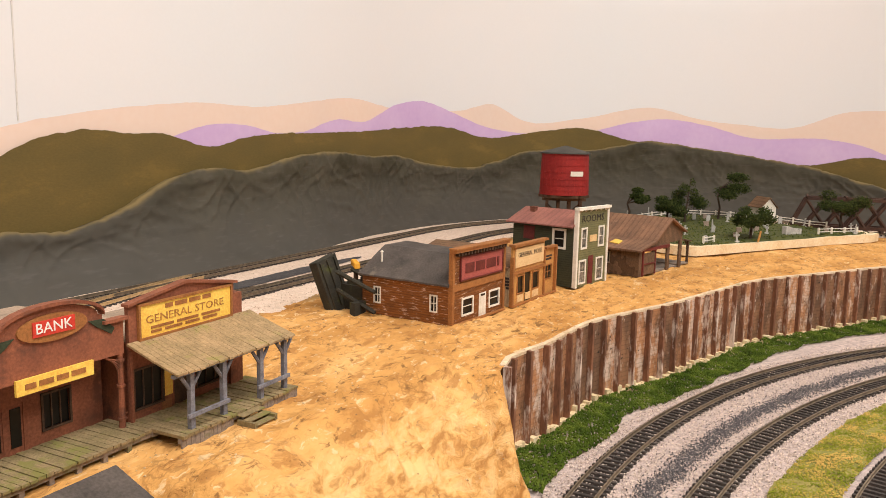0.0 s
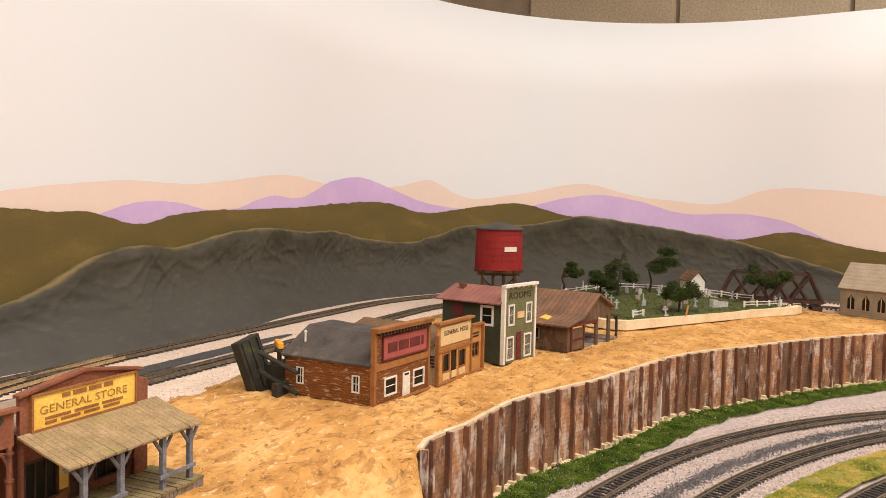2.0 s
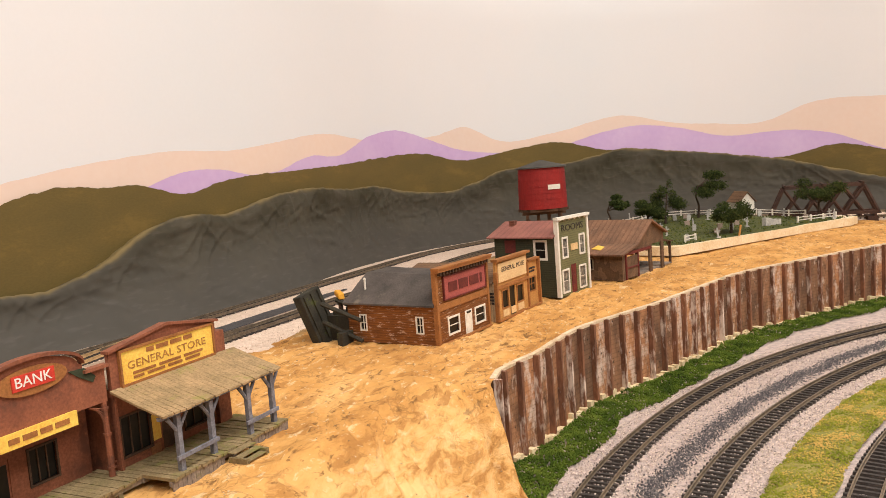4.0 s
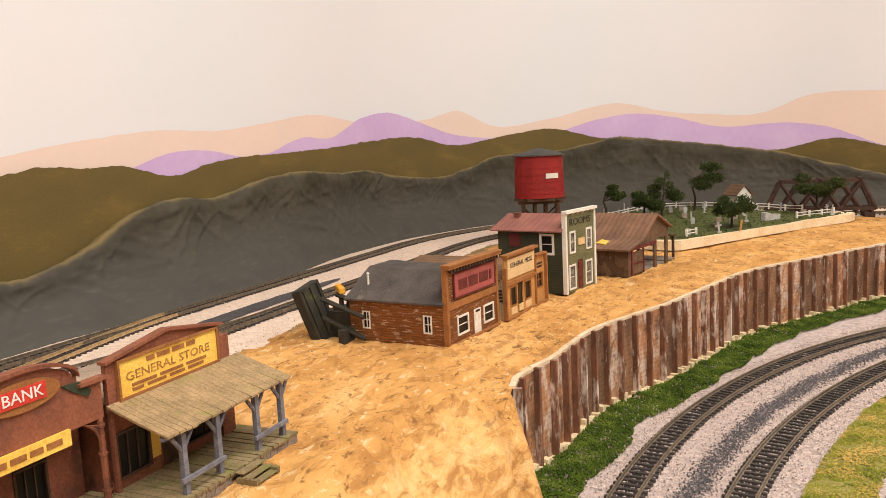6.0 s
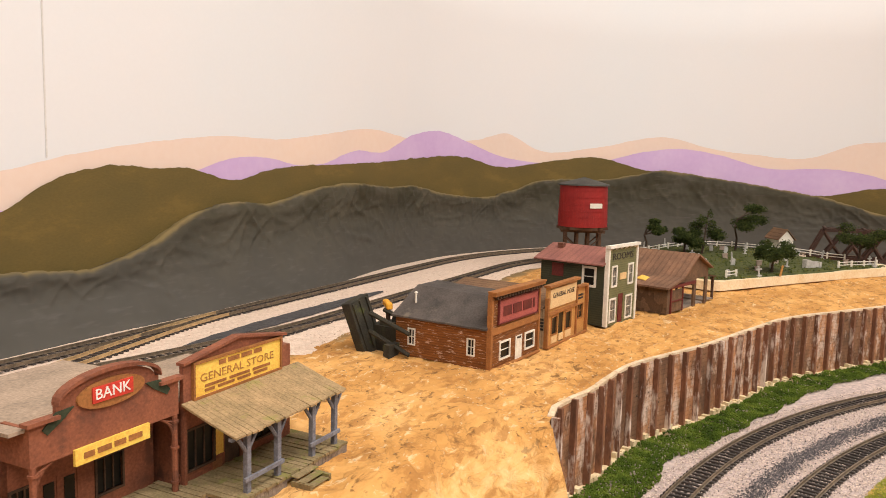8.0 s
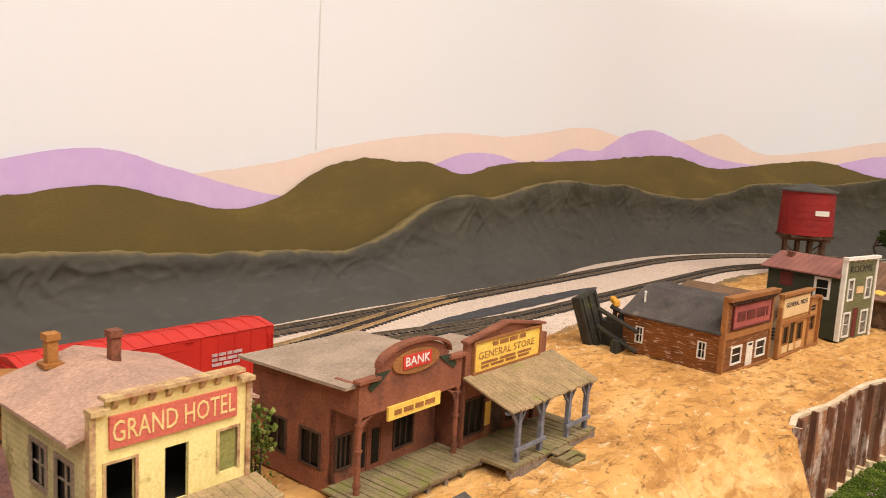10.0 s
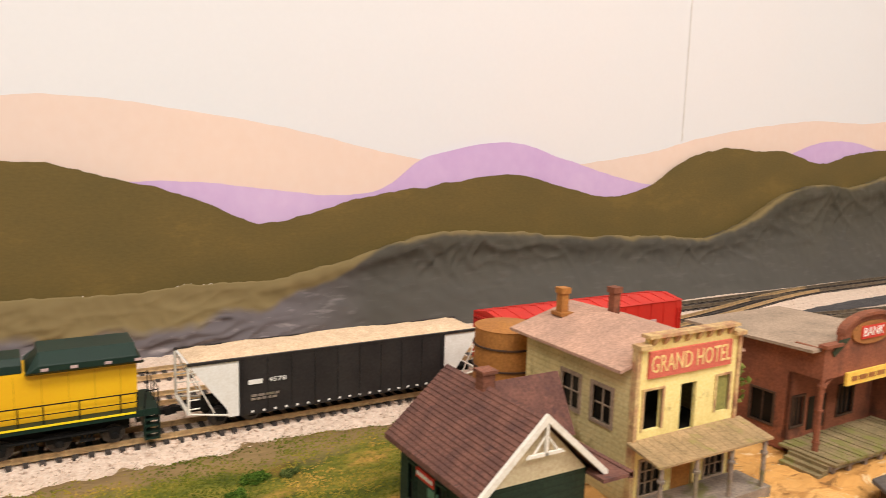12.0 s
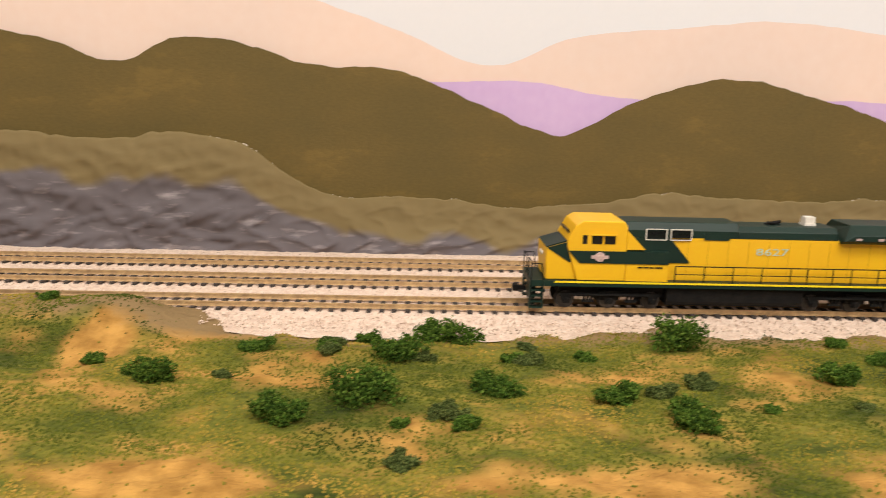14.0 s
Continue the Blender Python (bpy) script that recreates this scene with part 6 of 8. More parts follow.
for s in (0, 1):
    xa = -0.006 if s == 0 else W + 0.006
    bm = B()
    prism(bm, [(xa, 0.0290), (W / 2, 0.0570), (W / 2, 0.0602), (xa, 0.0322)], -0.0062, -0.0043, "Y")
    part("bargeboard", bm, WHITE, hu, "white bargeboard")
bm = B()
box(bm, W / 2 - 0.0006, W / 2 + 0.0006, -0.0058, -0.0046, 0.0440, 0.0570)
prism(bm, [(W / 2 - 0.009, 0.0440), (W / 2 + 0.009, 0.0440), (W / 2 + 0.0075, 0.0452), (W / 2 - 0.0075, 0.0452)], -0.0058, -0.0046, "Y")
for s in (-1, 1):
    cyl(bm, (W / 2 + s * 0.006, -0.005, 0.0445), (W / 2, -0.005, 0.0520), 0.0005, 0.0005, 5)
part("gable_fretwork", bm, WHITE, hu)
bm = B()
prism(bm, [(0.030, 0.0310), (0.0445, 0.0565), (0.060, 0.0310)], W / 2, W + 0.020, "X")
part("wing_roof", bm, SHINGLE, hu)
bm = B()
box(bm, W + 0.0003, W + 0.018, 0.034, 0.058, -0.004, 0.0320)
part("wing_wall", bm, HUT_GREEN, hu)
bm = B()
box(bm, W + 0.0005, W + 0.016, -0.010, 0.026, 0.0290, 0.0305)
box(bm, W + 0.014, W + 0.0165, -0.010, 0.026, 0.0283, 0.0310)
part("side_canopy", bm, SHINGLE, hu)
bm = B()
box(bm, W / 2 - 0.003, W / 2 + 0.003, 0.034, 0.040, 0.0520, 0.0640)
box(bm, W / 2 - 0.0038, W / 2 + 0.0038, 0.0332, 0.0408, 0.0640, 0.0655)
part("chimney", bm, BRICK_BROWN, hu, "red-brown brick chimney")
bm = B()
slab(bm, "L", -0.0006, 0.028, 0.044, 0.0245, 0.0275, 0.0008)
sg = part("station_sign", bm, mat("faded_pink_sign", (0.62, 0.32, 0.28), (0.52, 0.25, 0.22), 0.7), hu, "faded pink name board")
bars_of_text(sg, "L", -0.0007, 0.0285, 0.0435, 0.0250, 0.0270, 1, DOOR_RED, 31)
bm = B()
slab(bm, "L", -0.0005, 0.031, 0.039, 0.0135, 0.0175, 0.0007)
part("notice", bm, mat("pale_green_notice", (0.10, 0.22, 0.14), (0.08, 0.18, 0.12), 0.7), hu, "pale green notice")
bm = B()
slab(bm, "L", -0.0005, 0.038, 0.045, 0.0060, 0.0100, 0.0007)
part("notice", bm, SIGN_YELLOW, hu, "small yellow notice")
bm = B()
slab(bm, "F", -0.0005, 0.037, 0.043, 0.004, 0.010, 0.0007)
part("notice", bm, SIGN_YELLOW, hu, "small yellow notice")

# --- low shed in front of the boardwalk, below the street edge
sh = thing("low_shed", "small lean-to shed with dark tar roof below the street edge", "shed", -0.397, 0.352, 0, 0)
bm = B()
prism(bm, [(-0.001, 0.0069), (0.060, -0.0193), (0.060, -0.0215), (-0.001, 0.0045)], -0.0235, 0.0240, "Y")
bevel(bm, 0.0004)
part("roof", bm, TAR, sh, "sloping dark tar-paper roof")
bm = B()
prism(bm, [(0.002, -0.085), (0.054, -0.085), (0.054, -0.0195), (0.002, 0.0028)], -0.0205, 0.0205, "Y")
part("wall", bm, WOOD_DARK, sh)

# ---------------------------------------------------------------- train
LOCO_Y = mat("glossy_yellow_paint", (0.86, 0.50, 0.012), (0.84, 0.47, 0.012), 0.38, 30, 600, 0.03, spec=0.5, grain=0.1)
LOCO_G = mat("dark_green_loco_paint", (0.008, 0.028, 0.020), (0.007, 0.023, 0.017), 0.45, 30, 600, 0.05, spec=0.3, grain=0.1)
STRIPE = mat("bright_yellow_stripe", (0.90, 0.72, 0.02), (0.86, 0.66, 0.02), 0.45, 60, 600, 0.02)
CHASSIS = mat("chassis_black", (0.006, 0.006, 0.006), (0.012, 0.011, 0.010), 0.7, 200, 900, 0.2, spec=0.15)
STEEL = mat("dull_wheel_steel", (0.10, 0.09, 0.085), (0.06, 0.055, 0.05), 0.45, 200, 900, 0.1, metal=0.6)
PALE_BLUE = mat("pale_blue_number", (0.50, 0.62, 0.52), (0.42, 0.55, 0.46), 0.6)
HERALD = mat("pale_pink_herald", (0.62, 0.45, 0.42), (0.48, 0.35, 0.35), 0.6)
CAR_RED = mat("bright_red_car", (0.60, 0.030, 0.018), (0.52, 0.026, 0.018), 0.5, 40, 600, 0.08, grain=0.1)
CAR_BLACK = mat("hopper_black", (0.020, 0.017, 0.017), (0.030, 0.026, 0.025), 0.55, 60, 700, 0.1)
SAND_LOAD = mat("sand_load", (0.70, 0.53, 0.36), (0.60, 0.44, 0.29), 0.95, 180, 900, 0.8)
RAIL_TOP = Z_TRACK + 0.0042
TRACK_X = WALL_X + 0.167


def truck(parent, x0, x1, n, r=0.0056):
    """A bogie: side frames and wheels on axles."""
    bm = B()
    for s in (-1, 1):
        y = s * 0.0128
        ya, yb = min(y, y + s * 0.0014), max(y, y + s * 0.0014)
        box(bm, x0 + 0.002, x1 - 0.002, ya, yb, 0.0086, 0.0106)
        for k in range(n):
            xx = x0 + 0.006 + (x1 - x0 - 0.012) * k / (n - 1)
            prism(bm, [(xx - 0.0030, 0.0086), (xx + 0.0030, 0.0086), (xx + 0.0020, 0.0040), (xx - 0.0020, 0.0040)], ya, yb, "Y")
            cyl(bm, (xx, y, 0.0060), (xx, y + s * 0.0030, 0.0060), 0.0019, 0.0016, 10)
            if k < n - 1:
                xm = xx + (x1 - x0 - 0.012) / (n - 1) / 2
                box(bm, xm - 0.0036, xm + 0.0036, ya, yb, 0.0050, 0.0064)
                for xs in (xm - 0.0022, xm, xm + 0.0022):
                    cyl(bm, (xs, y + s * 0.0008, 0.0064), (xs, y + s * 0.0008, 0.0086), 0.0007, 0.0007, 6)
        cyl(bm, (x0 + 0.009, s * 0.0150, 0.0098), (x1 - 0.009, s * 0.0150, 0.0098), 0.0006, 0.0006, 5)
    box(bm, (x0 + x1) / 2 - 0.006, (x0 + x1) / 2 + 0.006, -0.0128, 0.0128, 0.0060, 0.0120)
    t = part("bogie", bm, CHASSIS, parent)
    for k in range(n):
        xx = x0 + 0.006 + (x1 - x0 - 0.012) * k / (n - 1)
        bm = B()
        for s in (-1, 1):
            cyl(bm, (xx, s * 0.0078, r), (xx, s * 0.0102, r), r, r * 0.97, 18)
            cyl(bm, (xx, s * 0.0070, r), (xx, s * 0.0079, r), r + 0.0006, r + 0.0005, 18)
        cyl(bm, (xx, -0.0078, r), (xx, 0.0078, r), 0.0011, 0.0011, 8)
        part("wheelset", bm, STEEL, t)
    return t


def coupler(parent, x, s):
    bm = B()
    box(bm, min(x, x + s * 0.006), max(x, x + s * 0.006), -0.0012, 0.0012, 0.0085, 0.0112)
    box(bm, min(x + s * 0.005, x + s * 0.008), max(x + s * 0.005, x + s * 0.008), -0.0026, 0.0020, 0.0080, 0.0118)
    bevel(bm, 0.0003)
    part("coupler", bm, CHASSIS, parent)


def rod(parent, name, pts, r, m):
    bm = B()
    for a, b in zip(pts, pts[1:]):
        cyl(bm, a, b, r, r, 6)
    return part(name, bm, m, parent)


NOSE = -0.188
TRAIN_SCALE = 0.95
lo = thing("diesel_locomotive", "yellow and dark green six-axle diesel locomotive with black handrails", "locomotive", TRACK_X, NOSE, RAIL_TOP, 90)
lo.scale = (TRAIN_SCALE, TRAIN_SCALE, TRAIN_SCALE * 0.955)
# black filler box added under the frame to keep the gap dark
bm = B()
box(bm, 0.020, 0.230, -0.0100, 0.0100, 0.0075, 0.0154)
part("underframe_filler", bm, CHASSIS, lo)
bm = B()
box(bm, 0.010, 0.236, -0.0175, 0.0175, 0.0155, 0.0190)
bevel(bm, 0.0003)
part("frame", bm, LOCO_G, lo)
for s in (-1, 1):
    bm = B()
    box(bm, 0.016, 0.232, min(s * 0.0176, s * 0.0179), max(s * 0.0176, s * 0.0179), 0.0178, 0.0189)
    part("stripe", bm, STRIPE, lo, "thin bright yellow stripe")
# long hood
bm = B()
box(bm, 0.0555, 0.2340, -0.0118, 0.0118, 0.0191, 0.0455)
bevel(bm, 0.0004)
hood = part("hood", bm, LOCO_Y, lo, "yellow engine hood")
for s in (-1, 1):
    bm = B()
    for i, xx in enumerate((0.094, 0.106, 0.118, 0.130, 0.142, 0.154, 0.166, 0.178, 0.190, 0.202, 0.214, 0.226)):
        box(bm, xx - 0.0001, xx + 0.0001, min(s * 0.0118, s * 0.01195), max(s * 0.0118, s * 0.01195), 0.0205, 0.0440)
    part("door_seam", bm, mat("seam_shadow_yellow", (0.55, 0.30, 0.01), (0.5, 0.27, 0.01), 0.5), hood)
    bm = B()
    sgn = (lambda a, b: (min(a, b), max(a, b)))
    y0, y1 = sgn(s * 0.0119, s * 0.0123)
    prism(bm, [(0.0555, 0.0300), (0.0960, 0.0300), (0.0830, 0.0456), (0.0555, 0.0456)], y0, y1, "Y")
    part("green_panel", bm, LOCO_G, hood, "dark green slanted panel")
bm = B()
prism(bm, [(-0.0120, 0.0456), (0.0120, 0.0456), (0.0120, 0.0500), (0.0095, 0.0548), (-0.0095, 0.0548), (-0.0120, 0.0500)], 0.0555, 0.1230, "X")
bevel(bm, 0.0003)
part("hood_roof", bm, LOCO_G, hood, "dark green roof")
bm = B()
prism(bm, [(-0.0120, 0.0456), (0.0120, 0.0456), (0.0115, 0.0500), (0.0085, 0.0530), (-0.0085, 0.0530), (-0.0115, 0.0500)], 0.1232, 0.1820, "X")
bevel(bm, 0.0003)
part("hood_roof", bm, LOCO_G, hood, "dark green roof")
bm = B()
prism(bm, [(-0.0125, 0.0440), (0.0125, 0.0440), (0.0172, 0.0462), (0.0172, 0.0500), (0.0110, 0.0555), (-0.0110, 0.0555), (-0.0172, 0.0500), (-0.0172, 0.0462)], 0.1830, 0.2375, "X")
for v in bm.verts:
    if v.co.z > 0.05:
        v.co.x += 0.006 if v.co.x < 0.2 else -0.004
bevel(bm, 0.0004)
wing = part("radiator_wing", bm, LOCO_G, lo, "flared dark green radiator housing")
for xx in (0.1915, 0.2045, 0.2200, 0.2340):
    for s in (-1, 1):
        bm = B()
        box(bm, xx - 0.0016, xx + 0.0016, min(s * 0.0172, s * 0.0177), max(s * 0.0172, s * 0.0177), 0.0470, 0.0484)
        part("lift_lug", bm, HERALD, wing)
# air intake grilles behind the cab
for xx in (0.0685, 0.0830):
    for s in (-1, 1):
        bm = B()
        y0, y1 = min(s * 0.0121, s * 0.0127), max(s * 0.0121, s * 0.0127)
        for a in ((xx, xx + 0.0125, 0.0505, 0.0510), (xx, xx + 0.0125, 0.0440, 0.0445), (xx, xx + 0.0005, 0.0445, 0.0505), (xx + 0.0120, xx + 0.0125, 0.0445, 0.0505)):
            box(bm, a[0], a[1], y0, y1, a[2], a[3])
        g = part("grille", bm, WHITE, lo, "grey-white framed intake grille")
        bm = B()
        for k in range(7):
            box(bm, xx + 0.0006, xx + 0.0119, min(s * 0.0119, s * 0.0124), max(s * 0.0119, s * 0.0124), 0.0448 + k * 0.0008, 0.0451 + k * 0.0008)
        part("louvre", bm, CHASSIS, g)
# cab and nose
bm = B()
prism(bm, [(0.0290, 0.0190), (0.0570, 0.0190), (0.0570, 0.0520), (0.0550, 0.0556), (0.0310, 0.0556), (0.0270, 0.0530), (0.0225, 0.0440), (0.0225, 0.0400)], -0.0165, 0.0165, "Y")
bevel(bm, 0.0005)
cab = part("cab", bm, LOCO_Y, lo, "yellow wide-nose cab")
bm = B()
prism(bm, [(0.0110, 0.0190), (0.0290, 0.0190), (0.0290, 0.0420), (0.0235, 0.0425), (0.0105, 0.0385)], -0.0150, 0.0150, "Y")
bevel(bm, 0.0006)
nose = part("nose", bm, LOCO_Y, lo, "yellow nose")
bm = B()
prism(bm, [(0.0110, 0.0388), (0.0235, 0.0428), (0.0300, 0.0424), (0.0300, 0.0432), (0.0235, 0.0436), (0.0105, 0.0394)], -0.0144, 0.0144, "Y")
part("nose_top", bm, LOCO_G, nose, "dark green anti-glare nose top")
for s in (-1, 1):
    y0, y1 = min(s * 0.0166, s * 0.0170), max(s * 0.0166, s * 0.0170)
    bm = B()
    prism(bm, [(0.0230, 0.0375), (0.0560, 0.0375), (0.0820, 0.0375), (0.0820, 0.0300), (0.0300, 0.0300)], y0 if s > 0 else y0, y1, "Y")
    part("green_band", bm, LOCO_G, cab, "dark green side band")
    bm = B()
    yn0, yn1 = min(s * 0.0151, s * 0.0154), max(s * 0.0151, s * 0.0154)
    prism(bm, [(0.0110, 0.0388), (0.0235, 0.0426), (0.0288, 0.0420), (0.0288, 0.0302), (0.0240, 0.0302)], yn0, yn1, "Y")
    part("green_band", bm, LOCO_G, nose, "dark green side band")
    bm = B()
    box(bm, 0.0572, 0.0820, min(s * 0.0124, s * 0.0164), max(s * 0.0124, s * 0.0164), 0.0191, 0.0298)
    part("side_locker", bm, LOCO_Y, lo, "yellow battery locker")
    bm = B()
    box(bm, 0.0572, 0.0820, min(s * 0.0124, s * 0.0164), max(s * 0.0124, s * 0.0164), 0.0299, 0.0375)
    part("locker_top", bm, LOCO_G, lo)
    bm = B()
    prism(bm, [(0.0572, 0.0385), (0.0680, 0.0385), (0.0572, 0.0500)], min(s * 0.0124, s * 0.0160), max(s * 0.0124, s * 0.0160), "Y")
    part("cab_fairing", bm, LOCO_Y, cab)
    for a in ((0.0310, 0.0338), (0.0365, 0.0425), (0.0438, 0.0500)):
        bm = B()
        box(bm, a[0], a[1], min(s * 0.0163, s * 0.0167), max(s * 0.0163, s * 0.0167), 0.0418, 0.0470)
        part("cab_window", bm, DARK_PANE, cab)
    bm = B()
    box(bm, 0.0360, 0.0505, min(s * 0.0166, s * 0.0180), max(s * 0.0166, s * 0.0180), 0.0471, 0.0478)
    part("awning", bm, LOCO_Y, cab)
    bm = B()
    yh = s * 0.0172
    cyl(bm, (0.0415, s * 0.0170, 0.0340), (0.0415, s * 0.0174, 0.0340), 0.0030, 0.0030, 20)
    box(bm, 0.0365, 0.0465, min(s * 0.0174, s * 0.0176), max(s * 0.0174, s * 0.0176), 0.0330, 0.0350)
    part("herald", bm, HERALD, cab, "pale round emblem crossed by a bar")
for y0 in (-0.0125, -0.0005):
    bm = B()
    m = Matrix.Translation((0.0243, 0, 0.0468)) @ Matrix.Rotation(math.radians(-26.5 + 90), 4, "Y")
    box(bm, -0.0028, 0.0028, y0 + 0.001, y0 + 0.012, -0.0003, 0.0006, m)
    part("windscreen", bm, DARK_PANE, cab)
bm = B()
for yy in (-0.0025, 0.0025):
    cyl(bm, (0.0106, yy, 0.0330), (0.0098, yy, 0.0330), 0.0013, 0.0013, 10)
part("headlight", bm, LETTER_WHITE, nose)
lettering(hood, "8627", 0.1440, 0.0375, -0.0120, 0.0062, PALE_BLUE, 0.0190)
bars_of_text(lo, "F", -0.0166, 0.064, 0.079, 0.0272, 0.0284, 1, CHASSIS, 41)
# roof details
bm = B()
box(bm, 0.1655, 0.1725, -0.0035, 0.0035, 0.0531, 0.0545)
box(bm, 0.1660, 0.1720, -0.0030, 0.0030, 0.0545, 0.0585)
bevel(bm, 0.0005)
part("antenna_box", bm, WHITE, lo, "white roof antenna box")
bm = B()
box(bm, 0.1430, 0.1520, -0.001, 0.001, 0.0531, 0.0538)
for k in range(3):
    cyl(bm, (0.1435 + 0.003 * k, -0.003 + 0.003 * k, 0.0544), (0.1480 + 0.003 * k, -0.003 + 0.003 * k, 0.0544), 0.0004, 0.0010, 8)
box(bm, 0.1455, 0.1475, -0.003, 0.003, 0.0536, 0.0544)
part("horn", bm, CHASSIS, lo)
bm = B()
box(bm, 0.1030, 0.1180, -0.0123, 0.0123, 0.0445, 0.0490)
bevel(bm, 0.0003)
part("exhaust_hatch", bm, LOCO_G, lo)
# underframe
bm = B()
prism(bm, [(-0.0150, 0.0060), (-0.0130, 0.0035), (0.0130, 0.0035), (0.0150, 0.0060), (0.0150, 0.0150), (-0.0150, 0.0150)], 0.0830, 0.1640, "X")
bevel(bm, 0.0004)
part("fuel_tank", bm, CHASSIS, lo, "black fuel tank")
truck(lo, 0.0180, 0.0810, 3)
truck(lo, 0.1650, 0.2280, 3)
for x0, x1, s in ((0.0020, 0.0100, -1), (0.2362, 0.2440, 1)):
    bm = B()
    box(bm, x0, x1, -0.0165, 0.0165, 0.0150, 0.0188)
    box(bm, x0 + 0.002, x0 + 0.004, -0.0110, 0.0110, 0.0020, 0.0150)
    pilot = part("pilot", bm, LOCO_G, lo, "dark green pilot")
    for sy in (-1, 1):
        y0, y1 = min(sy * 0.0115, sy * 0.0165), max(sy * 0.0115, sy * 0.0165)
        for k in range(4):
            bm = B()
            box(bm, x0 + 0.0006, x1 - 0.0006, y0, y1, 0.0012 + k * 0.0036, 0.0020 + k * 0.0036)
            part("step", bm, LOCO_G, pilot)
        for xa, xb in ((x0, x0 + 0.0007), (x1 - 0.0007, x1)):
            bm = B()
            box(bm, xa, xb, y0, y1, 0.0010, 0.0150)
            part("step_side", bm, LOCO_G, pilot)
    e = x0 + 0.0006 if s < 0 else x1 - 0.0006
    for sy in (-1, 1):
        rod(lo, "end_rail", [(e, sy * 0.0160, 0.0188), (e, sy * 0.0160, 0.0300), (e, sy * 0.0040, 0.0300), (e, sy * 0.0040, 0.0188)], 0.00035, CHASSIS)
        rod(lo, "end_rail", [(e - s * 0.007, sy * 0.0162, 0.0188), (e - s * 0.006, sy * 0.0162, 0.0290), (e, sy * 0.0162, 0.0290), (e, sy * 0.0162, 0.0040)], 0.00035, CHASSIS)
    coupler(lo, x0 if s < 0 else x1, s)
for sy in (-1, 1):
    y = sy * 0.0170
    posts = [0.0860, 0.1030, 0.1200, 0.1370, 0.1540, 0.1640, 0.1790, 0.1900, 0.2060, 0.2250, 0.2330]
    for xx in posts:
        rod(lo, "stanchion", [(xx, y, 0.0186), (xx, y, 0.0292)], 0.00036, CHASSIS)
    rod(lo, "handrail", [(posts[0], y, 0.0290), (posts[-1], y, 0.0290)], 0.00036, CHASSIS)
    rod(lo, "handrail", [(posts[0], y, 0.0240), (posts[-1], y, 0.0240)], 0.00028, CHASSIS)

# --- hopper
hp = thing("hopper_car", "black-sided ballast hopper with white ends and a sand load", "railway car", TRACK_X, NOSE + 0.256 * TRAIN_SCALE, RAIL_TOP, 90)
hp.scale = (TRAIN_SCALE,) * 3
LH = 0.190
bm = B()
box(bm, 0.030, LH - 0.030, -0.0175, 0.0175, 0.0062, 0.0380)
body = part("body", bm, CAR_BLACK, hp, "black ribbed body")
for i in range(10):
    for s in (-1, 1):
        bm = B()
        xx = 0.0315 + i * 0.0140
        box(bm, xx, xx + 0.0006, min(s * 0.0175, s * 0.0181), max(s * 0.0175, s * 0.0181), 0.0066, 0.0376)
        part("rib", bm, CAR_BLACK, body)
for i in range(19):
    bm = B()
    xx = 0.036 + i * 0.0065
    box(bm, xx, xx + 0.0014, -0.0181, -0.0176, 0.0074, 0.0084)
    part("side_marker", bm, LETTER_WHITE, body)
bm = B()
box(bm, 0.002, LH - 0.002, -0.0178, -0.0162, 0.0381, 0.0395)
box(bm, 0.002, LH - 0.002, 0.0162, 0.0178, 0.0381, 0.0395)
part("top_rail", bm, CAR_BLACK, body)
for s in (0, 1):
    def fx(x):
        return x if s == 0 else LH - x
    bm = B()
    prism(bm, [(fx(0.0030), 0.0380), (fx(0.0295), 0.0380), (fx(0.0295), 0.0065), (fx(0.0240), 0.0065), (fx(0.0230), 0.0110)], -0.0170, 0.0170, "Y")
    en = part("slope_end", bm, LETTER_WHITE, hp, "white sloped end")
    bm = B()
    for y in (-0.0172, 0.0160):
        box(bm, min(fx(0.0020), fx(0.0032)), max(fx(0.0020), fx(0.0032)), y, y + 0.0012, 0.0110, 0.0380)
        for k in range(5):
            cyl(bm, (fx(0.0026), y + 0.0006, 0.014 + 0.005 * k), (fx(0.0085), y + 0.0006, 0.014 + 0.005 * k), 0.0004, 0.0004, 5)
        cyl(bm, (fx(0.0020), y + 0.0006, 0.0115), (fx(0.0240), y + 0.0006, 0.0075), 0.0006, 0.0006, 6)
        cyl(bm, (fx(0.0030), y + 0.0006, 0.0370), (fx(0.0160), y + 0.0006, 0.0100), 0.0004, 0.0004, 5)
    box(bm, min(fx(0.002), fx(0.004)), max(fx(0.002), fx(0.004)), -0.016, 0.016, 0.0105, 0.0118)
    part("ladder_frame", bm, WHITE, en)
verts, a, b = [], 60, 12
for j in range(b):
    for i in range(a):
        x, y = 0.004 + (LH - 0.008) * i / (a - 1), -0.0165 + 0.033 * j / (b - 1)
        e = min(1.0, min(j, b - 1 - j) / 2.5) * min(1.0, min(i, a - 1 - i) / 3)
        verts.append((x, y, 0.0386 + e * (0.0030 + 0.0016 * noise.noise((x * 60, y * 60, 0)) + 0.0006 * noise.noise((x * 300, y * 300, 0)))))
ld = grid_mesh("load", verts, a, b, SAND_LOAD)
ld.parent = hp
bm = B()
for y in (-0.0177,):
    slab(bm, "F", -0.0181, 0.0345, 0.0425, 0.0236, 0.0262, 0.0004)
part("owner_mark", bm, LETTER_WHITE, body)
lettering(body, "4578", 0.0510, 0.0249, -0.0179, 0.0036, LETTER_WHITE, 0.0105)
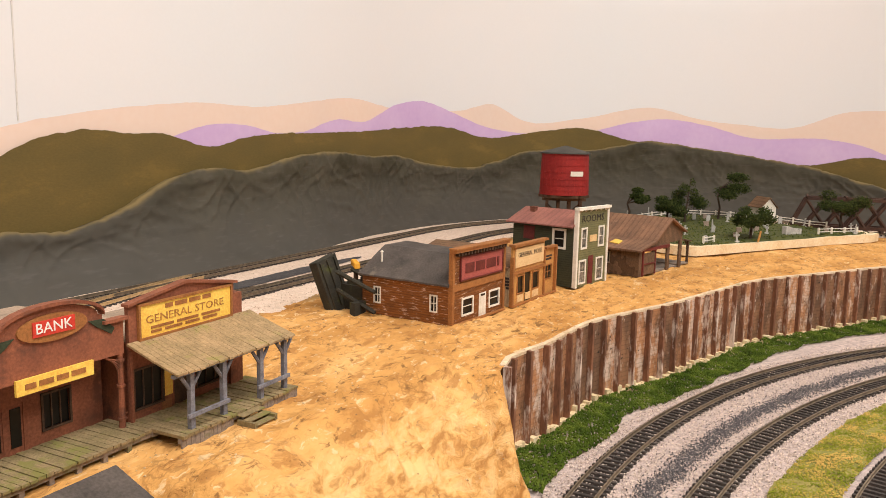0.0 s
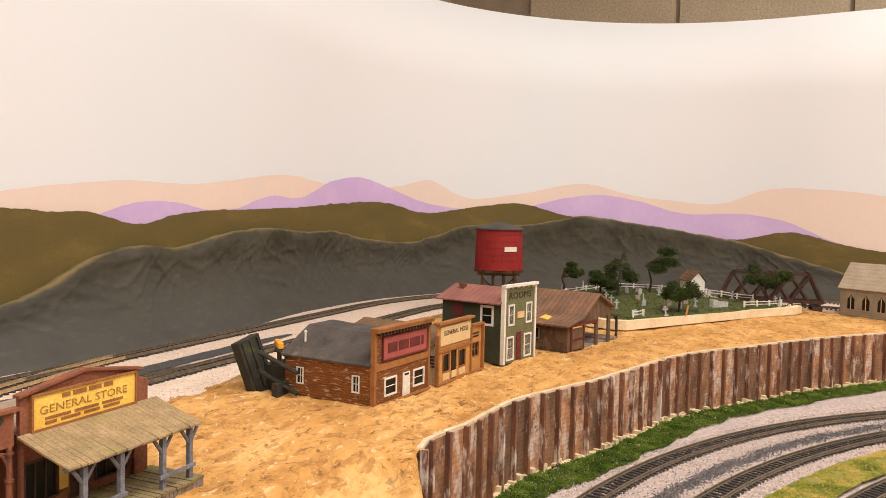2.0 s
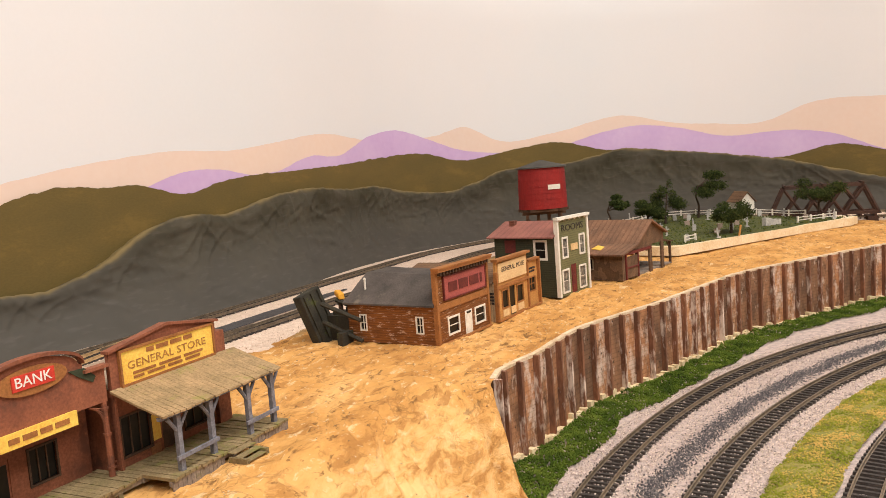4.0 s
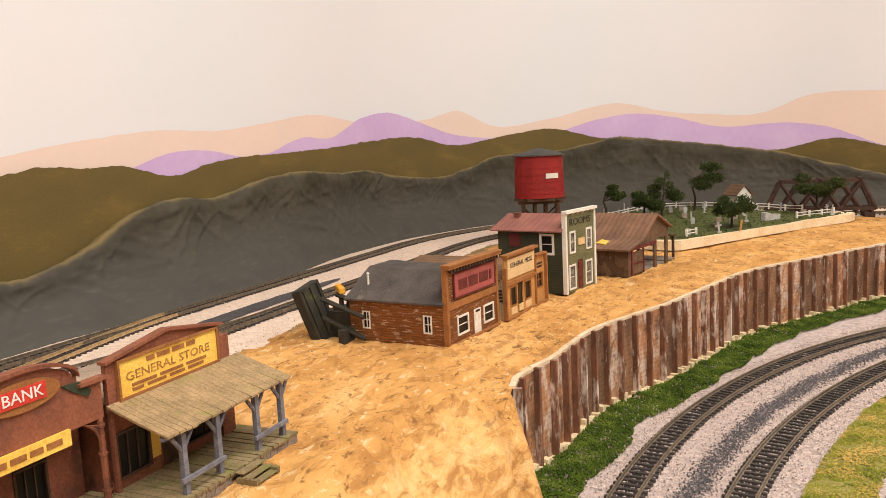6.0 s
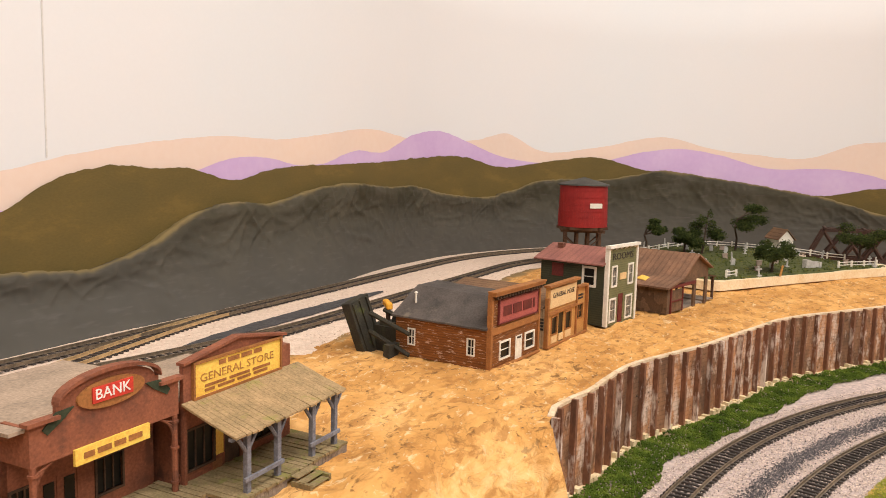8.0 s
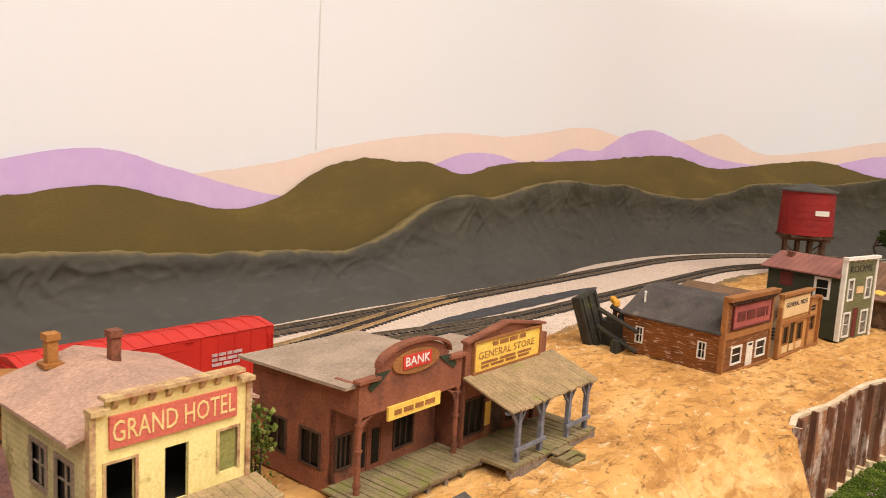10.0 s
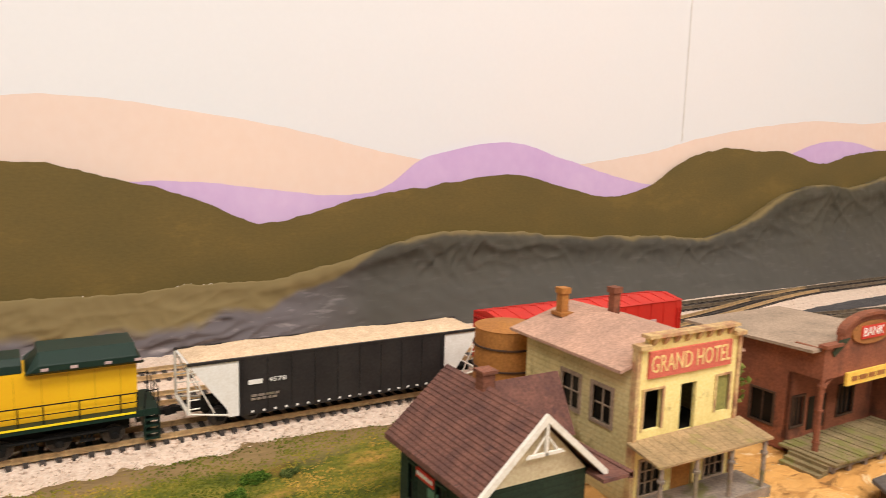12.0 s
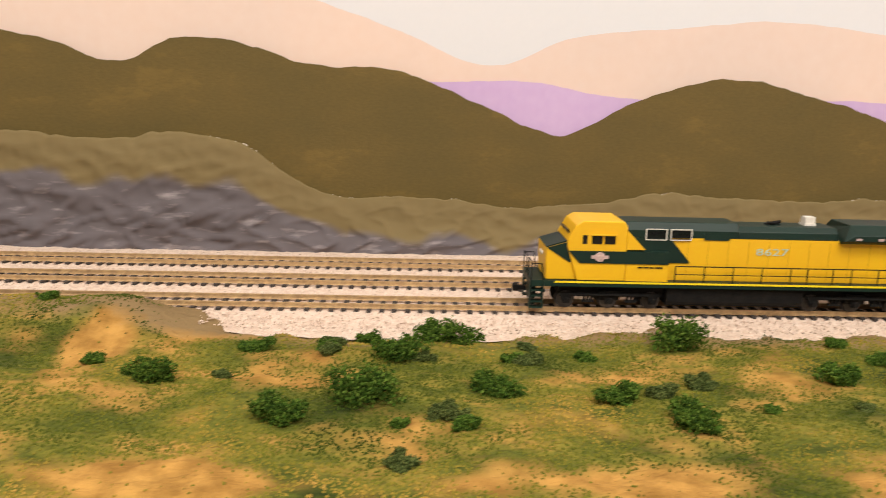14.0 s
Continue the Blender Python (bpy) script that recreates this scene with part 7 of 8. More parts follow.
bars_of_text(body, "F", -0.0179, 0.036, 0.052, 0.0140, 0.0180, 2, WOOD_GREY, 44)
bm = B()
box(bm, 0.004, LH - 0.004, -0.006, 0.006, 0.0085, 0.0118)
part("centre_sill", bm, CHASSIS, hp)
truck(hp, 0.0140, 0.0440, 2, 0.0050)
truck(hp, LH - 0.0440, LH - 0.0140, 2, 0.0050)
coupler(hp, 0.004, -1)
coupler(hp, LH - 0.004, 1)


def boxcar(name, label, y, paint, length=0.168):
    c = thing(name, label, "railway car", TRACK_X, y, RAIL_TOP, 90, "boxcars")
    c.scale = (TRAIN_SCALE,) * 3
    bm = B()
    box(bm, 0, length, -0.0175, 0.0175, 0.0085, 0.0420)
    bevel(bm, 0.0003)
    bd = part("body", bm, paint, c)
    bm = B()
    prism(bm, [(-0.0182, 0.0420), (0.0182, 0.0420), (0.0, 0.0450)], -0.0006, length + 0.0006, "X")
    rf = part("roof", bm, paint, c)
    for i in range(14):
        bm = B()
        xx = 0.004 + i * (length - 0.008) / 13
        prism(bm, [(-0.0180, 0.0423), (0.0180, 0.0423), (0.0, 0.0455)], xx - 0.0005, xx + 0.0005, "X")
        part("roof_rib", bm, paint, rf)
    for k in range(9):
        for x0, x1 in ((-0.0011, 0.0), (length, length + 0.0011)):
            bm = B()
            box(bm, x0, x1, -0.0160, 0.0160, 0.0110 + k * 0.0034, 0.0126 + k * 0.0034)
            part("end_rib", bm, paint, bd)
    for i in range(13):
        bm = B()
        xx = 0.006 + i * (length - 0.012) / 12
        if not 0.38 * length < xx < 0.60 * length:
            box(bm, xx - 0.0003, xx + 0.0003, -0.0179, -0.0175, 0.0092, 0.0415)
            part("side_post", bm, paint, bd)
        else:
            bm.free()
    bm = B()
    box(bm, 0.40 * length, 0.58 * length, -0.0187, -0.0176, 0.0092, 0.0405)
    dr = part("door", bm, paint, c)
    for k in range(5):
        bm = B()
        box(bm, 0.40 * length, 0.58 * length, -0.0190, -0.0187, 0.0120 + 0.006 * k, 0.0128 + 0.006 * k)
        part("door_rib", bm, paint, dr)
    bm = B()
    box(bm, 0.36 * length, 0.62 * length, -0.0188, -0.0176, 0.0405, 0.0412)
    part("door_rail", bm, paint, dr)
    for xx in (0.001, length - 0.005):
        bm = B()
        for k in range(6):
            box(bm, xx, xx + 0.004, -0.0186, -0.0182, 0.0100 + k * 0.0045, 0.0104 + k * 0.0045)
        box(bm, xx, xx + 0.0004, -0.0186, -0.0176, 0.0090, 0.0360)
        box(bm, xx + 0.0036, xx + 0.004, -0.0186, -0.0176, 0.0090, 0.0360)
        part("ladder", bm, paint, c)
    bm = B()
    box(bm, 0.004, length - 0.004, -0.005, 0.005, 0.0070, 0.0085)
    part("underframe", bm, CHASSIS, c)
    truck(c, 0.010, 0.040, 2, 0.0050)
    truck(c, length - 0.040, length - 0.010, 2, 0.0050)
    coupler(c, 0.002, -1)
    coupler(c, length - 0.002, 1)
    return c


rc = boxcar("boxcar", "bright red boxcar with black and white block emblem", NOSE + 0.460 * TRAIN_SCALE, CAR_RED)
bm = B()
for a in ((0.0235, 0.0265), (0.0355, 0.0385)):
    slab(bm, "F", -0.0184, a[0], a[1], 0.0270, 0.0370, 0.0006)
prism(bm, [(0.0250, 0.0370), (0.0280, 0.0370), (0.0370, 0.0270), (0.0340, 0.0270)], -0.0184, -0.0178, "Y")
part("emblem", bm, LETTER_BLACK, rc, "black block emblem")
bm = B()
for a in ((0.0245, 0.0285), (0.0335, 0.0375)):
    slab(bm, "F", -0.0184, a[0], a[1], 0.0140, 0.0250, 0.0006)
slab(bm, "F", -0.0184, 0.0285, 0.0335, 0.0178, 0.0210, 0.0006)
part("emblem", bm, LETTER_WHITE, rc, "white block emblem")
bars_of_text(rc, "F", -0.0180, 0.118, 0.142, 0.020, 0.030, 3, HERALD, 51)

# ---------------------------------------------------------------- water tower
TANK_RED = mat("red_tank_paint", (0.300, 0.020, 0.018), (0.235, 0.017, 0.016), 0.6, 30, 600, 0.1, lines=0.0030, line_axis="X", line_depth=0.12)
DARK_ROOF = mat("dark_tank_roof", (0.085, 0.08, 0.07), (0.06, 0.055, 0.05), 0.8, 40, 700, 0.2)
tw = thing("water_tower", "red wooden water tank on dark timber legs with grey conical roof", "water tower", -0.505, 1.325, 0, 20)
tw.scale = (1.0, 1.0, 1.05)
R = 0.0385
bm = B()
cyl(bm, (0, 0, 0.066), (0, 0, 0.1265), R, R * 0.955, 40)
part("tank", bm, TANK_RED, tw)
for zz in (0.072, 0.080, 0.089, 0.099, 0.109, 0.119):
    bm = B()
    rr = R - (R * 0.045) * (zz - 0.066) / 0.06
    cyl(bm, (0, 0, zz), (0, 0, zz + 0.0008), rr + 0.0005, rr + 0.0005, 40)
    part("hoop", bm, TANK_RED, tw)
bm = B()
cyl(bm, (0, 0, 0.1266), (0, 0, 0.1285), R * 1.04, R * 1.03, 24)
cyl(bm, (0, 0, 0.1285), (0, 0, 0.1385), R * 1.03, 0.002, 24)
part("roof", bm, DARK_ROOF, tw, "grey conical roof")
for k in range(9):
    y = -0.034 + k * 0.0085
    hw = math.sqrt(max(0.0001, 0.040**2 - y * y))
    bm = B()
    box(bm, -hw, hw, y - 0.0013, y + 0.0013, 0.0620, 0.0659)
    part("joist", bm, WOOD_DARK, tw)
for y in (-0.022, 0.018):
    bm = B()
    box(bm, -0.034, 0.034, y, y + 0.004, 0.0575, 0.0619)
    part("girder", bm, WOOD_DARK, tw)
for xx in (-0.026, -0.0085, 0.0085, 0.026):
    for yy in (-0.020, 0.020):
        bm = B()
        box(bm, xx - 0.0022, xx + 0.0022, yy - 0.0022, yy + 0.0022, -0.002, 0.0574)
        part("leg", bm, WOOD_DARK, tw)
for yy in (-0.0225, 0.0225):
    for s in (-1, 1):
        bm = B()
        cyl(bm, (-0.026 * s, yy, 0.006), (0.026 * s, yy, 0.050), 0.0010, 0.0010, 6)
        part("brace", bm, WOOD_DARK, tw)
bm = B()
ang = math.radians(-62)
m = Matrix.Rotation(ang, 4, "Z")
for k in range(5):
    a0 = -0.28 + 0.112 * k
    q = [(R * 0.985 * math.cos(a), R * 0.985 * math.sin(a)) for a in (a0, a0 + 0.112)]
    p = [(x * 1.03, y * 1.03) for x, y in q]
    prism(bm, [q[0], q[1], p[1], p[0]], 0.0945, 0.1015, "Z", m)
part("notice", bm, WHITE, tw, "blank white notice band")

# ---------------------------------------------------------------- derelict wagon beside the office
MOSS = mat("mossy_dark_iron", (0.050, 0.045, 0.032), (0.030, 0.028, 0.022), 0.85, 60, 700, 0.4, stain=(0.075, 0.085, 0.025), stain_amount=0.32, stain_scale=60)
de = thing("derelict_wagon", "tipped dark mossy wagon frame with a yellow chute", "wagon", -0.503, 0.712, 0, 83)
m = Matrix.Translation((0.004, 0.012, 0.0)) @ Matrix.Rotation(math.radians(-14), 4, "Y") @ Matrix.Rotation(math.radians(-12), 4, "X")
bm = B()
box(bm, -0.013, 0.013, -0.004, 0.0060, -0.003, 0.047, m)
bevel(bm, 0.0006)
part("tail_panel", bm, MOSS, de, "mossy dark end panel")
for xx in (-0.009, 0.0, 0.009):
    bm = B()
    box(bm, xx - 0.0012, xx + 0.0012, -0.0056, -0.0038, 0.002, 0.045, m)
    part("stiffener", bm, MOSS, de)
bm = B()
for k, (za, zb) in enumerate(((0.018, 0.002), (0.034, 0.020))):
    for xx in (-0.006, 0.014):
        cyl(bm, (xx, 0.006, za), (xx + 0.004, -0.034, zb), 0.0022, 0.0018, 6)
box(bm, -0.012, 0.020, -0.020, -0.014, -0.002, 0.010)
part("beam", bm, MOSS, de)
bm = B()
box(bm, 0.006, 0.034, -0.014, 0.016, -0.002, 0.021)
box(bm, 0.008, 0.011, -0.030, 0.006, 0.021, 0.025)
box(bm, 0.026, 0.029, -0.030, 0.006, 0.021, 0.025)
part("body", bm, MOSS, de)
bm = B()
prism(bm, [(-0.004, 0.0), (0.012, 0.004), (0.012, 0.011), (-0.002, 0.008)], -0.004, 0.004, "Y", Matrix.Translation((0.016, 0.002, 0.034)) @ Matrix.Scale(0.75, 4) @ Matrix.Rotation(math.radians(60), 4, "Z"))
bevel(bm, 0.001)
part("chute", bm, ORANGE, de, "orange-yellow chute")
bm = B()
box(bm, 0.014, 0.017, 0.001, 0.004, 0.019, 0.036)
part("chute_post", bm, WOOD_DARK, de)

# ---------------------------------------------------------------- cemetery on its raised board
TURF_DARK = mat("dark_turf", (0.085, 0.095, 0.028), (0.055, 0.066, 0.020), 0.95, 60, 500, 0.8)
RIM = mat("cream_plaster_rim", (0.84, 0.71, 0.50), (0.74, 0.57, 0.34), 0.85, 40, 400, 0.5, stain=(0.50, 0.31, 0.13), stain_amount=0.2)
STONE = mat("pale_gravestone", (0.52, 0.50, 0.47), (0.38, 0.37, 0.35), 0.85, 120, 800, 0.3)
STONE_PINK = mat("pinkish_gravestone", (0.42, 0.32, 0.26), (0.34, 0.26, 0.22), 0.85, 120, 800, 0.3)
outline = [(-0.300, 1.225), (-0.284, 1.228), (-0.200, 1.362), (-0.120, 1.485), (-0.062, 1.560), (-0.052, 1.592), (-0.075, 1.605), (-0.200, 1.608), (-0.330, 1.640), (-0.440, 1.575), (-0.475, 1.470), (-0.420, 1.330), (-0.340, 1.240)]
dense = []
for i in range(len(outline)):
    p, q = outline[i], outline[(i + 1) % len(outline)]
    for k in range(6):
        t = k / 6
        x, y = p[0] + (q[0] - p[0]) * t, p[1] + (q[1] - p[1]) * t
        w = 0.0025 * noise.noise((x * 60, y * 60, 0))
        dense.append((x + w, y + w))
ce = thing("cemetery_base", "raised cemetery board with cream plaster rim and dark turf", "base board")
bm = B()
prism(bm, dense, 0.0012, 0.0135, "Z")
for v in bm.verts:
    if v.co.z > 0.01:
        v.co.z += 0.0015 * noise.noise((v.co.x * 80, v.co.y * 80, 1))
part("board", bm, RIM, ce, "cream plaster-coated board")
gx, gy = sum(p[0] for p in dense) / len(dense), sum(p[1] for p in dense) / len(dense)


def cem_z(x, y):
    return 0.0150 + 0.010 * max(0.0, min(1.0, (y - 1.30) / 0.3)) * max(0.0, min(1.0, (-x - 0.10) / 0.2)) + 0.0012 * noise.noise((x * 40, y * 40, 2))


verts, faces = [], []
rings = 9
for r in range(rings):
    k = 0.96 * (1 - r / (rings - 1) * 0.999)
    for p in dense:
        x, y = gx + (p[0] - gx) * k, gy + (p[1] - gy) * k
        verts.append((x, y, cem_z(x, y) if r else 0.0125))
nd = len(dense)
for r in range(rings - 1):
    for i in range(nd):
        faces.append((r * nd + i, r * nd + (i + 1) % nd, (r + 1) * nd + (i + 1) % nd, (r + 1) * nd + i))
me = bpy.data.meshes.new("turf")
me.from_pydata(verts, [], faces)
me.materials.append(TURF_DARK)
o = new("turf", me)
o.parent = ce
tagged(o, "dark green turf")


def inside(x, y, pts):
    c = False
    for i in range(len(pts)):
        (x1, y1), (x2, y2) = pts[i], pts[i - 1]
        if (y1 > y) != (y2 > y) and x < (x2 - x1) * (y - y1) / (y2 - y1) + x1:
            c = not c
    return c


def in_cemetery(rnd):
    x, y = rnd.uniform(-0.48, -0.05), rnd.uniform(1.22, 1.66)
    k = 1 / 0.93
    if not inside(gx + (x - gx) * k, gy + (y - gy) * k, dense):
        return None
    return x, y, cem_z(x, y)


FLOCK_DARK = island_mat("dark_grass_flock", [(0.0, (0.03, 0.042, 0.010)), (0.6, (0.075, 0.095, 0.022)), (1.0, (0.16, 0.15, 0.04))])
stones("cemetery_grass", 5000, in_cemetery, 0.0015, FLOCK_DARK, "dark green cemetery grass", 15, flat=0.9)

rnd = random.Random(31)
protos = []
for kind in range(4):
    g = thing("gravestone", "small pale stone grave marker on dark turf", "gravestone", 0, 0, -5, 0, "gravestones")
    bm = B()
    if kind == 0:
        pts = [(-0.0032, 0), (0.0032, 0), (0.0032, 0.0085)] + [(0.0032 * math.cos(math.radians(a)), 0.0085 + 0.0032 * math.sin(math.radians(a))) for a in range(15, 180, 20)] + [(-0.0032, 0.0085)]
        prism(bm, pts, -0.001, 0.001, "Y")
        part("slab", bm, STONE, g)
    elif kind == 1:
        box(bm, -0.0011, 0.0011, -0.0009, 0.0009, 0.002, 0.0150)
        box(bm, -0.0042, 0.0042, -0.0009, 0.0009, 0.0095, 0.0115)
        part("cross", bm, STONE, g)
        bm = B()
        box(bm, -0.0030, 0.0030, -0.0022, 0.0022, 0, 0.0021)
        part("plinth", bm, STONE, g)
    elif kind == 2:
        cyl(bm, (0, 0, 0.003), (0, 0, 0.0165), 0.0016, 0.0009, 4)
        part("obelisk", bm, STONE, g)
        bm = B()
        box(bm, -0.0026, 0.0026, -0.0026, 0.0026, 0, 0.0031)
        part("plinth", bm, STONE, g)
    else:
        box(bm, -0.0038, 0.0038, -0.0014, 0.0014, 0, 0.0075)
        box(bm, -0.0044, 0.0044, -0.0019, 0.0019, 0.0075, 0.0086)
        part("slab", bm, STONE_PINK, g)
    protos.append(g)
spots, tries = [], 0
while len(spots) < 40 and tries < 4000:
    tries += 1
    p = in_cemetery(rnd)
    if p is None or p[1] > 1.60 or any(math.hypot(p[0] - q[0], p[1] - q[1]) < 0.022 for q in spots):
        continue
    spots.append(p)
for i, p in enumerate(spots):
    g = protos[(i * 7) % 4]
    m = pose(p[0], p[1], p[2] - 0.001, rnd.uniform(-5, 5), rnd.uniform(-7, 7), 30 + rnd.uniform(-15, 15))
    if i < 4:
        protos[i].matrix_world = pose(p[0], p[1], p[2] - 0.001, 0, rnd.uniform(-6, 6), 30)
    else:
        copy_thing(g, m)


def fence(x0, y0, x1, y1, n, h=0.011):
    """White post-and-rail fence on the turf."""
    f = thing("fence", "white post-and-rail cemetery fence", "fence", group="cemetery fences")
    ang = math.atan2(y1 - y0, x1 - x0)
    zs = []
    for i in range(n):
        t = i / (n - 1)
        x, y = x0 + (x1 - x0) * t, y0 + (y1 - y0) * t
        z = cem_z(x, y) - 0.001
        zs.append((x, y, z))
        bm = B()
        box(bm, -0.0012, 0.0012, -0.0012, 0.0012, 0, h, Matrix.Translation((x, y, z)) @ Matrix.Rotation(ang, 4, "Z"))
        part("post", bm, WHITE, f)
    for k in (0.4, 0.8):
        for a, b in zip(zs, zs[1:]):
            bm = B()
            cyl(bm, (a[0], a[1], a[2] + h * k), (b[0], b[1], b[2] + h * k), 0.0007, 0.0007, 5)
            part("rail", bm, WHITE, f)
    return f


fence(-0.440, 1.440, -0.385, 1.585, 6)
fence(-0.385, 1.590, -0.235, 1.620, 7)
fence(-0.235, 1.625, -0.130, 1.605, 5)
fence(-0.140, 1.485, -0.085, 1.560, 4)
fence(-0.280, 1.262, -0.270, 1.290, 2)
# stone tomb wall and wooden marker
tb = thing("tomb", "low pale stone tomb with sloping side walls", "tomb", -0.178, 1.452, cem_z(-0.178, 1.452), 55)
bm = B()
prism(bm, [(-0.016, 0), (0.016, 0), (0.016, 0.006), (-0.010, 0.013), (-0.016, 0.013)], -0.004, 0.004, "Y")
bevel(bm, 0.0005)
part("wall", bm, STONE, tb)
bm = B()
box(bm, 0.0135, 0.0185, -0.005, 0.005, 0, 0.0085)
part("pier", bm, STONE, tb)
mk = thing("wooden_marker", "leaning ochre wooden grave board", "grave marker", -0.215, 1.335, cem_z(-0.215, 1.335), 40)
bm = B()
box(bm, -0.0012, 0.0012, -0.0008, 0.0008, -0.001, 0.0150, Matrix.Rotation(0.2, 4, "Y"))
part("board", bm, OCHRE, mk)

# --- little white chapel
wc = thing("white_chapel", "tiny white chapel with brown roof among the trees", "building", -0.232, 1.580, 0.022, 32)
W, D = 0.026, 0.042
bm = B()
prism(bm, [(0, 0), (W, 0), (W, 0.024), (W / 2, 0.040), (0, 0.024)], 0, D, "Y")
part("wall", bm, WHITE, wc)
gable_roof(wc, W, -0.003, D + 0.003, 0.0235, 0.0405, 0.003, BROWN_ROOF, thick=0.0012)
bm = B()
slab(bm, "F", -0.0005, 0.010, 0.016, 0.001, 0.013, 0.0006)
part("door", bm, STONE, wc)

# --- stone church
CH = mat("tan_stone_wall", (0.33, 0.275, 0.20), (0.26, 0.215, 0.155), 0.85, 60, 700, 0.5, lines=0.004, line_depth=0.25)
CH_ROOF = mat("pale_tan_roof", (0.48, 0.38, 0.28), (0.40, 0.32, 0.235), 0.85, 40, 600, 0.3, lines=0.006, line_axis="Z", line_depth=0.2)
cu = thing("stone_church", "tan stone church with pale roof and traceried windows", "church", 0.078, 1.565, 0, 52)
W, D = 0.058, 0.090
bm = B()
prism(bm, [(0, 0), (W, 0), (W, 0.046), (W / 2, 0.086), (0, 0.046)], 0, D, "Y")
part("nave", bm, CH, cu)
gable_roof(cu, W, -0.002, D + 0.003, 0.0455, 0.0868, 0.003, CH_ROOF, thick=0.0016)
for k in range(3):
    bm = B()
    u = 0.012 + k * 0.026
    prism(bm, [(u, 0.012), (u + 0.012, 0.012), (u + 0.012, 0.028), (u + 0.006, 0.036), (u, 0.028)], -0.0006, 0.0, "X")
    w = part("lancet_window", bm, DARK_PANE, cu)
    bm = B()
    box(bm, -0.0011, -0.0006, u + 0.0055, u + 0.0065, 0.012, 0.034)
    part("mullion", bm, CREAM, w)
bm = B()
prism(bm, [(W + 0.0005, 0), (W + 0.030, 0), (W + 0.030, 0.034), (W + 0.015, 0.054), (W + 0.0005, 0.034)], -0.012, 0.030, "Y")
part("porch", bm, CH, cu)
bm = B()
prism(bm, [(W - 0.002, 0.0335), (W + 0.015, 0.0545), (W + 0.0325, 0.0335), (W + 0.0325, 0.0350), (W + 0.015, 0.0562), (W - 0.002, 0.0350)], -0.014, 0.031, "Y")
part("porch_roof", bm, CH_ROOF, cu)
for k in range(3):
    bm = B()
    u = W + 0.006 + k * 0.0065
    prism(bm, [(u, 0.010), (u + 0.005, 0.010), (u + 0.005, 0.026 + (0.006 if k == 1 else 0)), (u + 0.0025, 0.031 + (0.006 if k == 1 else 0)), (u, 0.026 + (0.006 if k == 1 else 0))], -0.0128, -0.0122, "Y")
    part("traceried_window", bm, CREAM, cu, "pale traceried window")
for xx in (-0.0025, W - 0.0025):
    bm = B()
    prism(bm, [(-0.006, 0), (0.0, 0), (0.0, 0.036), (-0.003, 0.032)], xx, xx + 0.004, "X")
    part("buttress", bm, CH, cu)

# --- timber truss bridge
TIMBER = mat("red_brown_timber", (0.080, 0.042, 0.030), (0.05, 0.028, 0.022), 0.8, 90, 800, 0.3)
tr = thing("truss_bridge", "red-brown timber truss bridge lying behind the cemetery", "bridge", -0.103, 1.652, 0.0085, 5)
LB, HB = 0.170, 0.052
for y in (-0.016, 0.016):
    for z, a, b in ((0.004, -LB / 2, LB / 2), (HB, -LB / 2 + 0.022, LB / 2 - 0.022)):
        bm = B()
        box(bm, a, b, y - 0.0028, y + 0.0028, z, z + 0.0056)
        part("chord", bm, TIMBER, tr)
    for k in range(4):
        xa = -LB / 2 + 0.022 + k * 0.0315
        for p, q in ((xa, xa + 0.0315), (xa + 0.0315, xa)):
            bm = B()
            cyl(bm, (p, y, 0.006), (q, y, HB + 0.001), 0.0028, 0.0028, 6)
            part("diagonal", bm, TIMBER, tr)
    for s in (-1, 1):
        bm = B()
        cyl(bm, (s * LB / 2, y, 0.005), (s * (LB / 2 - 0.022), y, HB + 0.002), 0.0032, 0.0032, 6)
        part("end_post", bm, TIMBER, tr)
for k in range(8):
    bm = B()
    xx = -LB / 2 + 0.006 + k * (LB - 0.012) / 7
    box(bm, xx - 0.0018, xx + 0.0018, -0.022, 0.022, 0.0, 0.004)
    part("cross_beam", bm, TIMBER, tr)
# unseen blocks added under the ends; bridge raised to fit the camera's view
for xx in (-LB / 2 + 0.010, LB / 2 - 0.010):
    bm = B()
    box(bm, xx - 0.008, xx + 0.008, -0.022, 0.022, -0.011, 0.0)
    part("end_block", bm, TIMBER, tr)
for k in range(5):
    bm = B()
    xx = -LB / 2 + 0.024 + k * (LB - 0.048) / 4
    box(bm, xx - 0.0018, xx + 0.0018, -0.022, 0.022, HB + 0.0042, HB + 0.0075)
    part("top_beam", bm, TIMBER, tr)

# ---------------------------------------------------------------- trees and bushes
BARK = mat("dark_bark", (0.075, 0.050, 0.033), (0.045, 0.030, 0.022), 0.9, 120, 800, 0.5)
LEAF_DK = island_mat("dark_green_foliage", [(0.0, (0.016, 0.026, 0.007)), (0.5, (0.034, 0.052, 0.013)), (1.0, (0.075, 0.085, 0.022))])
LEAF_BUSH = island_mat("bright_bush_foliage", [(0.0, (0.020, 0.048, 0.006)), (0.5, (0.060, 0.125, 0.014)), (1.0, (0.140, 0.215, 0.032))])
LEAF_SAGE = island_mat("dusty_sage_foliage", [(0.0, (0.036, 0.056, 0.014)), (0.5, (0.080, 0.110, 0.028)), (1.0, (0.15, 0.175, 0.050))])


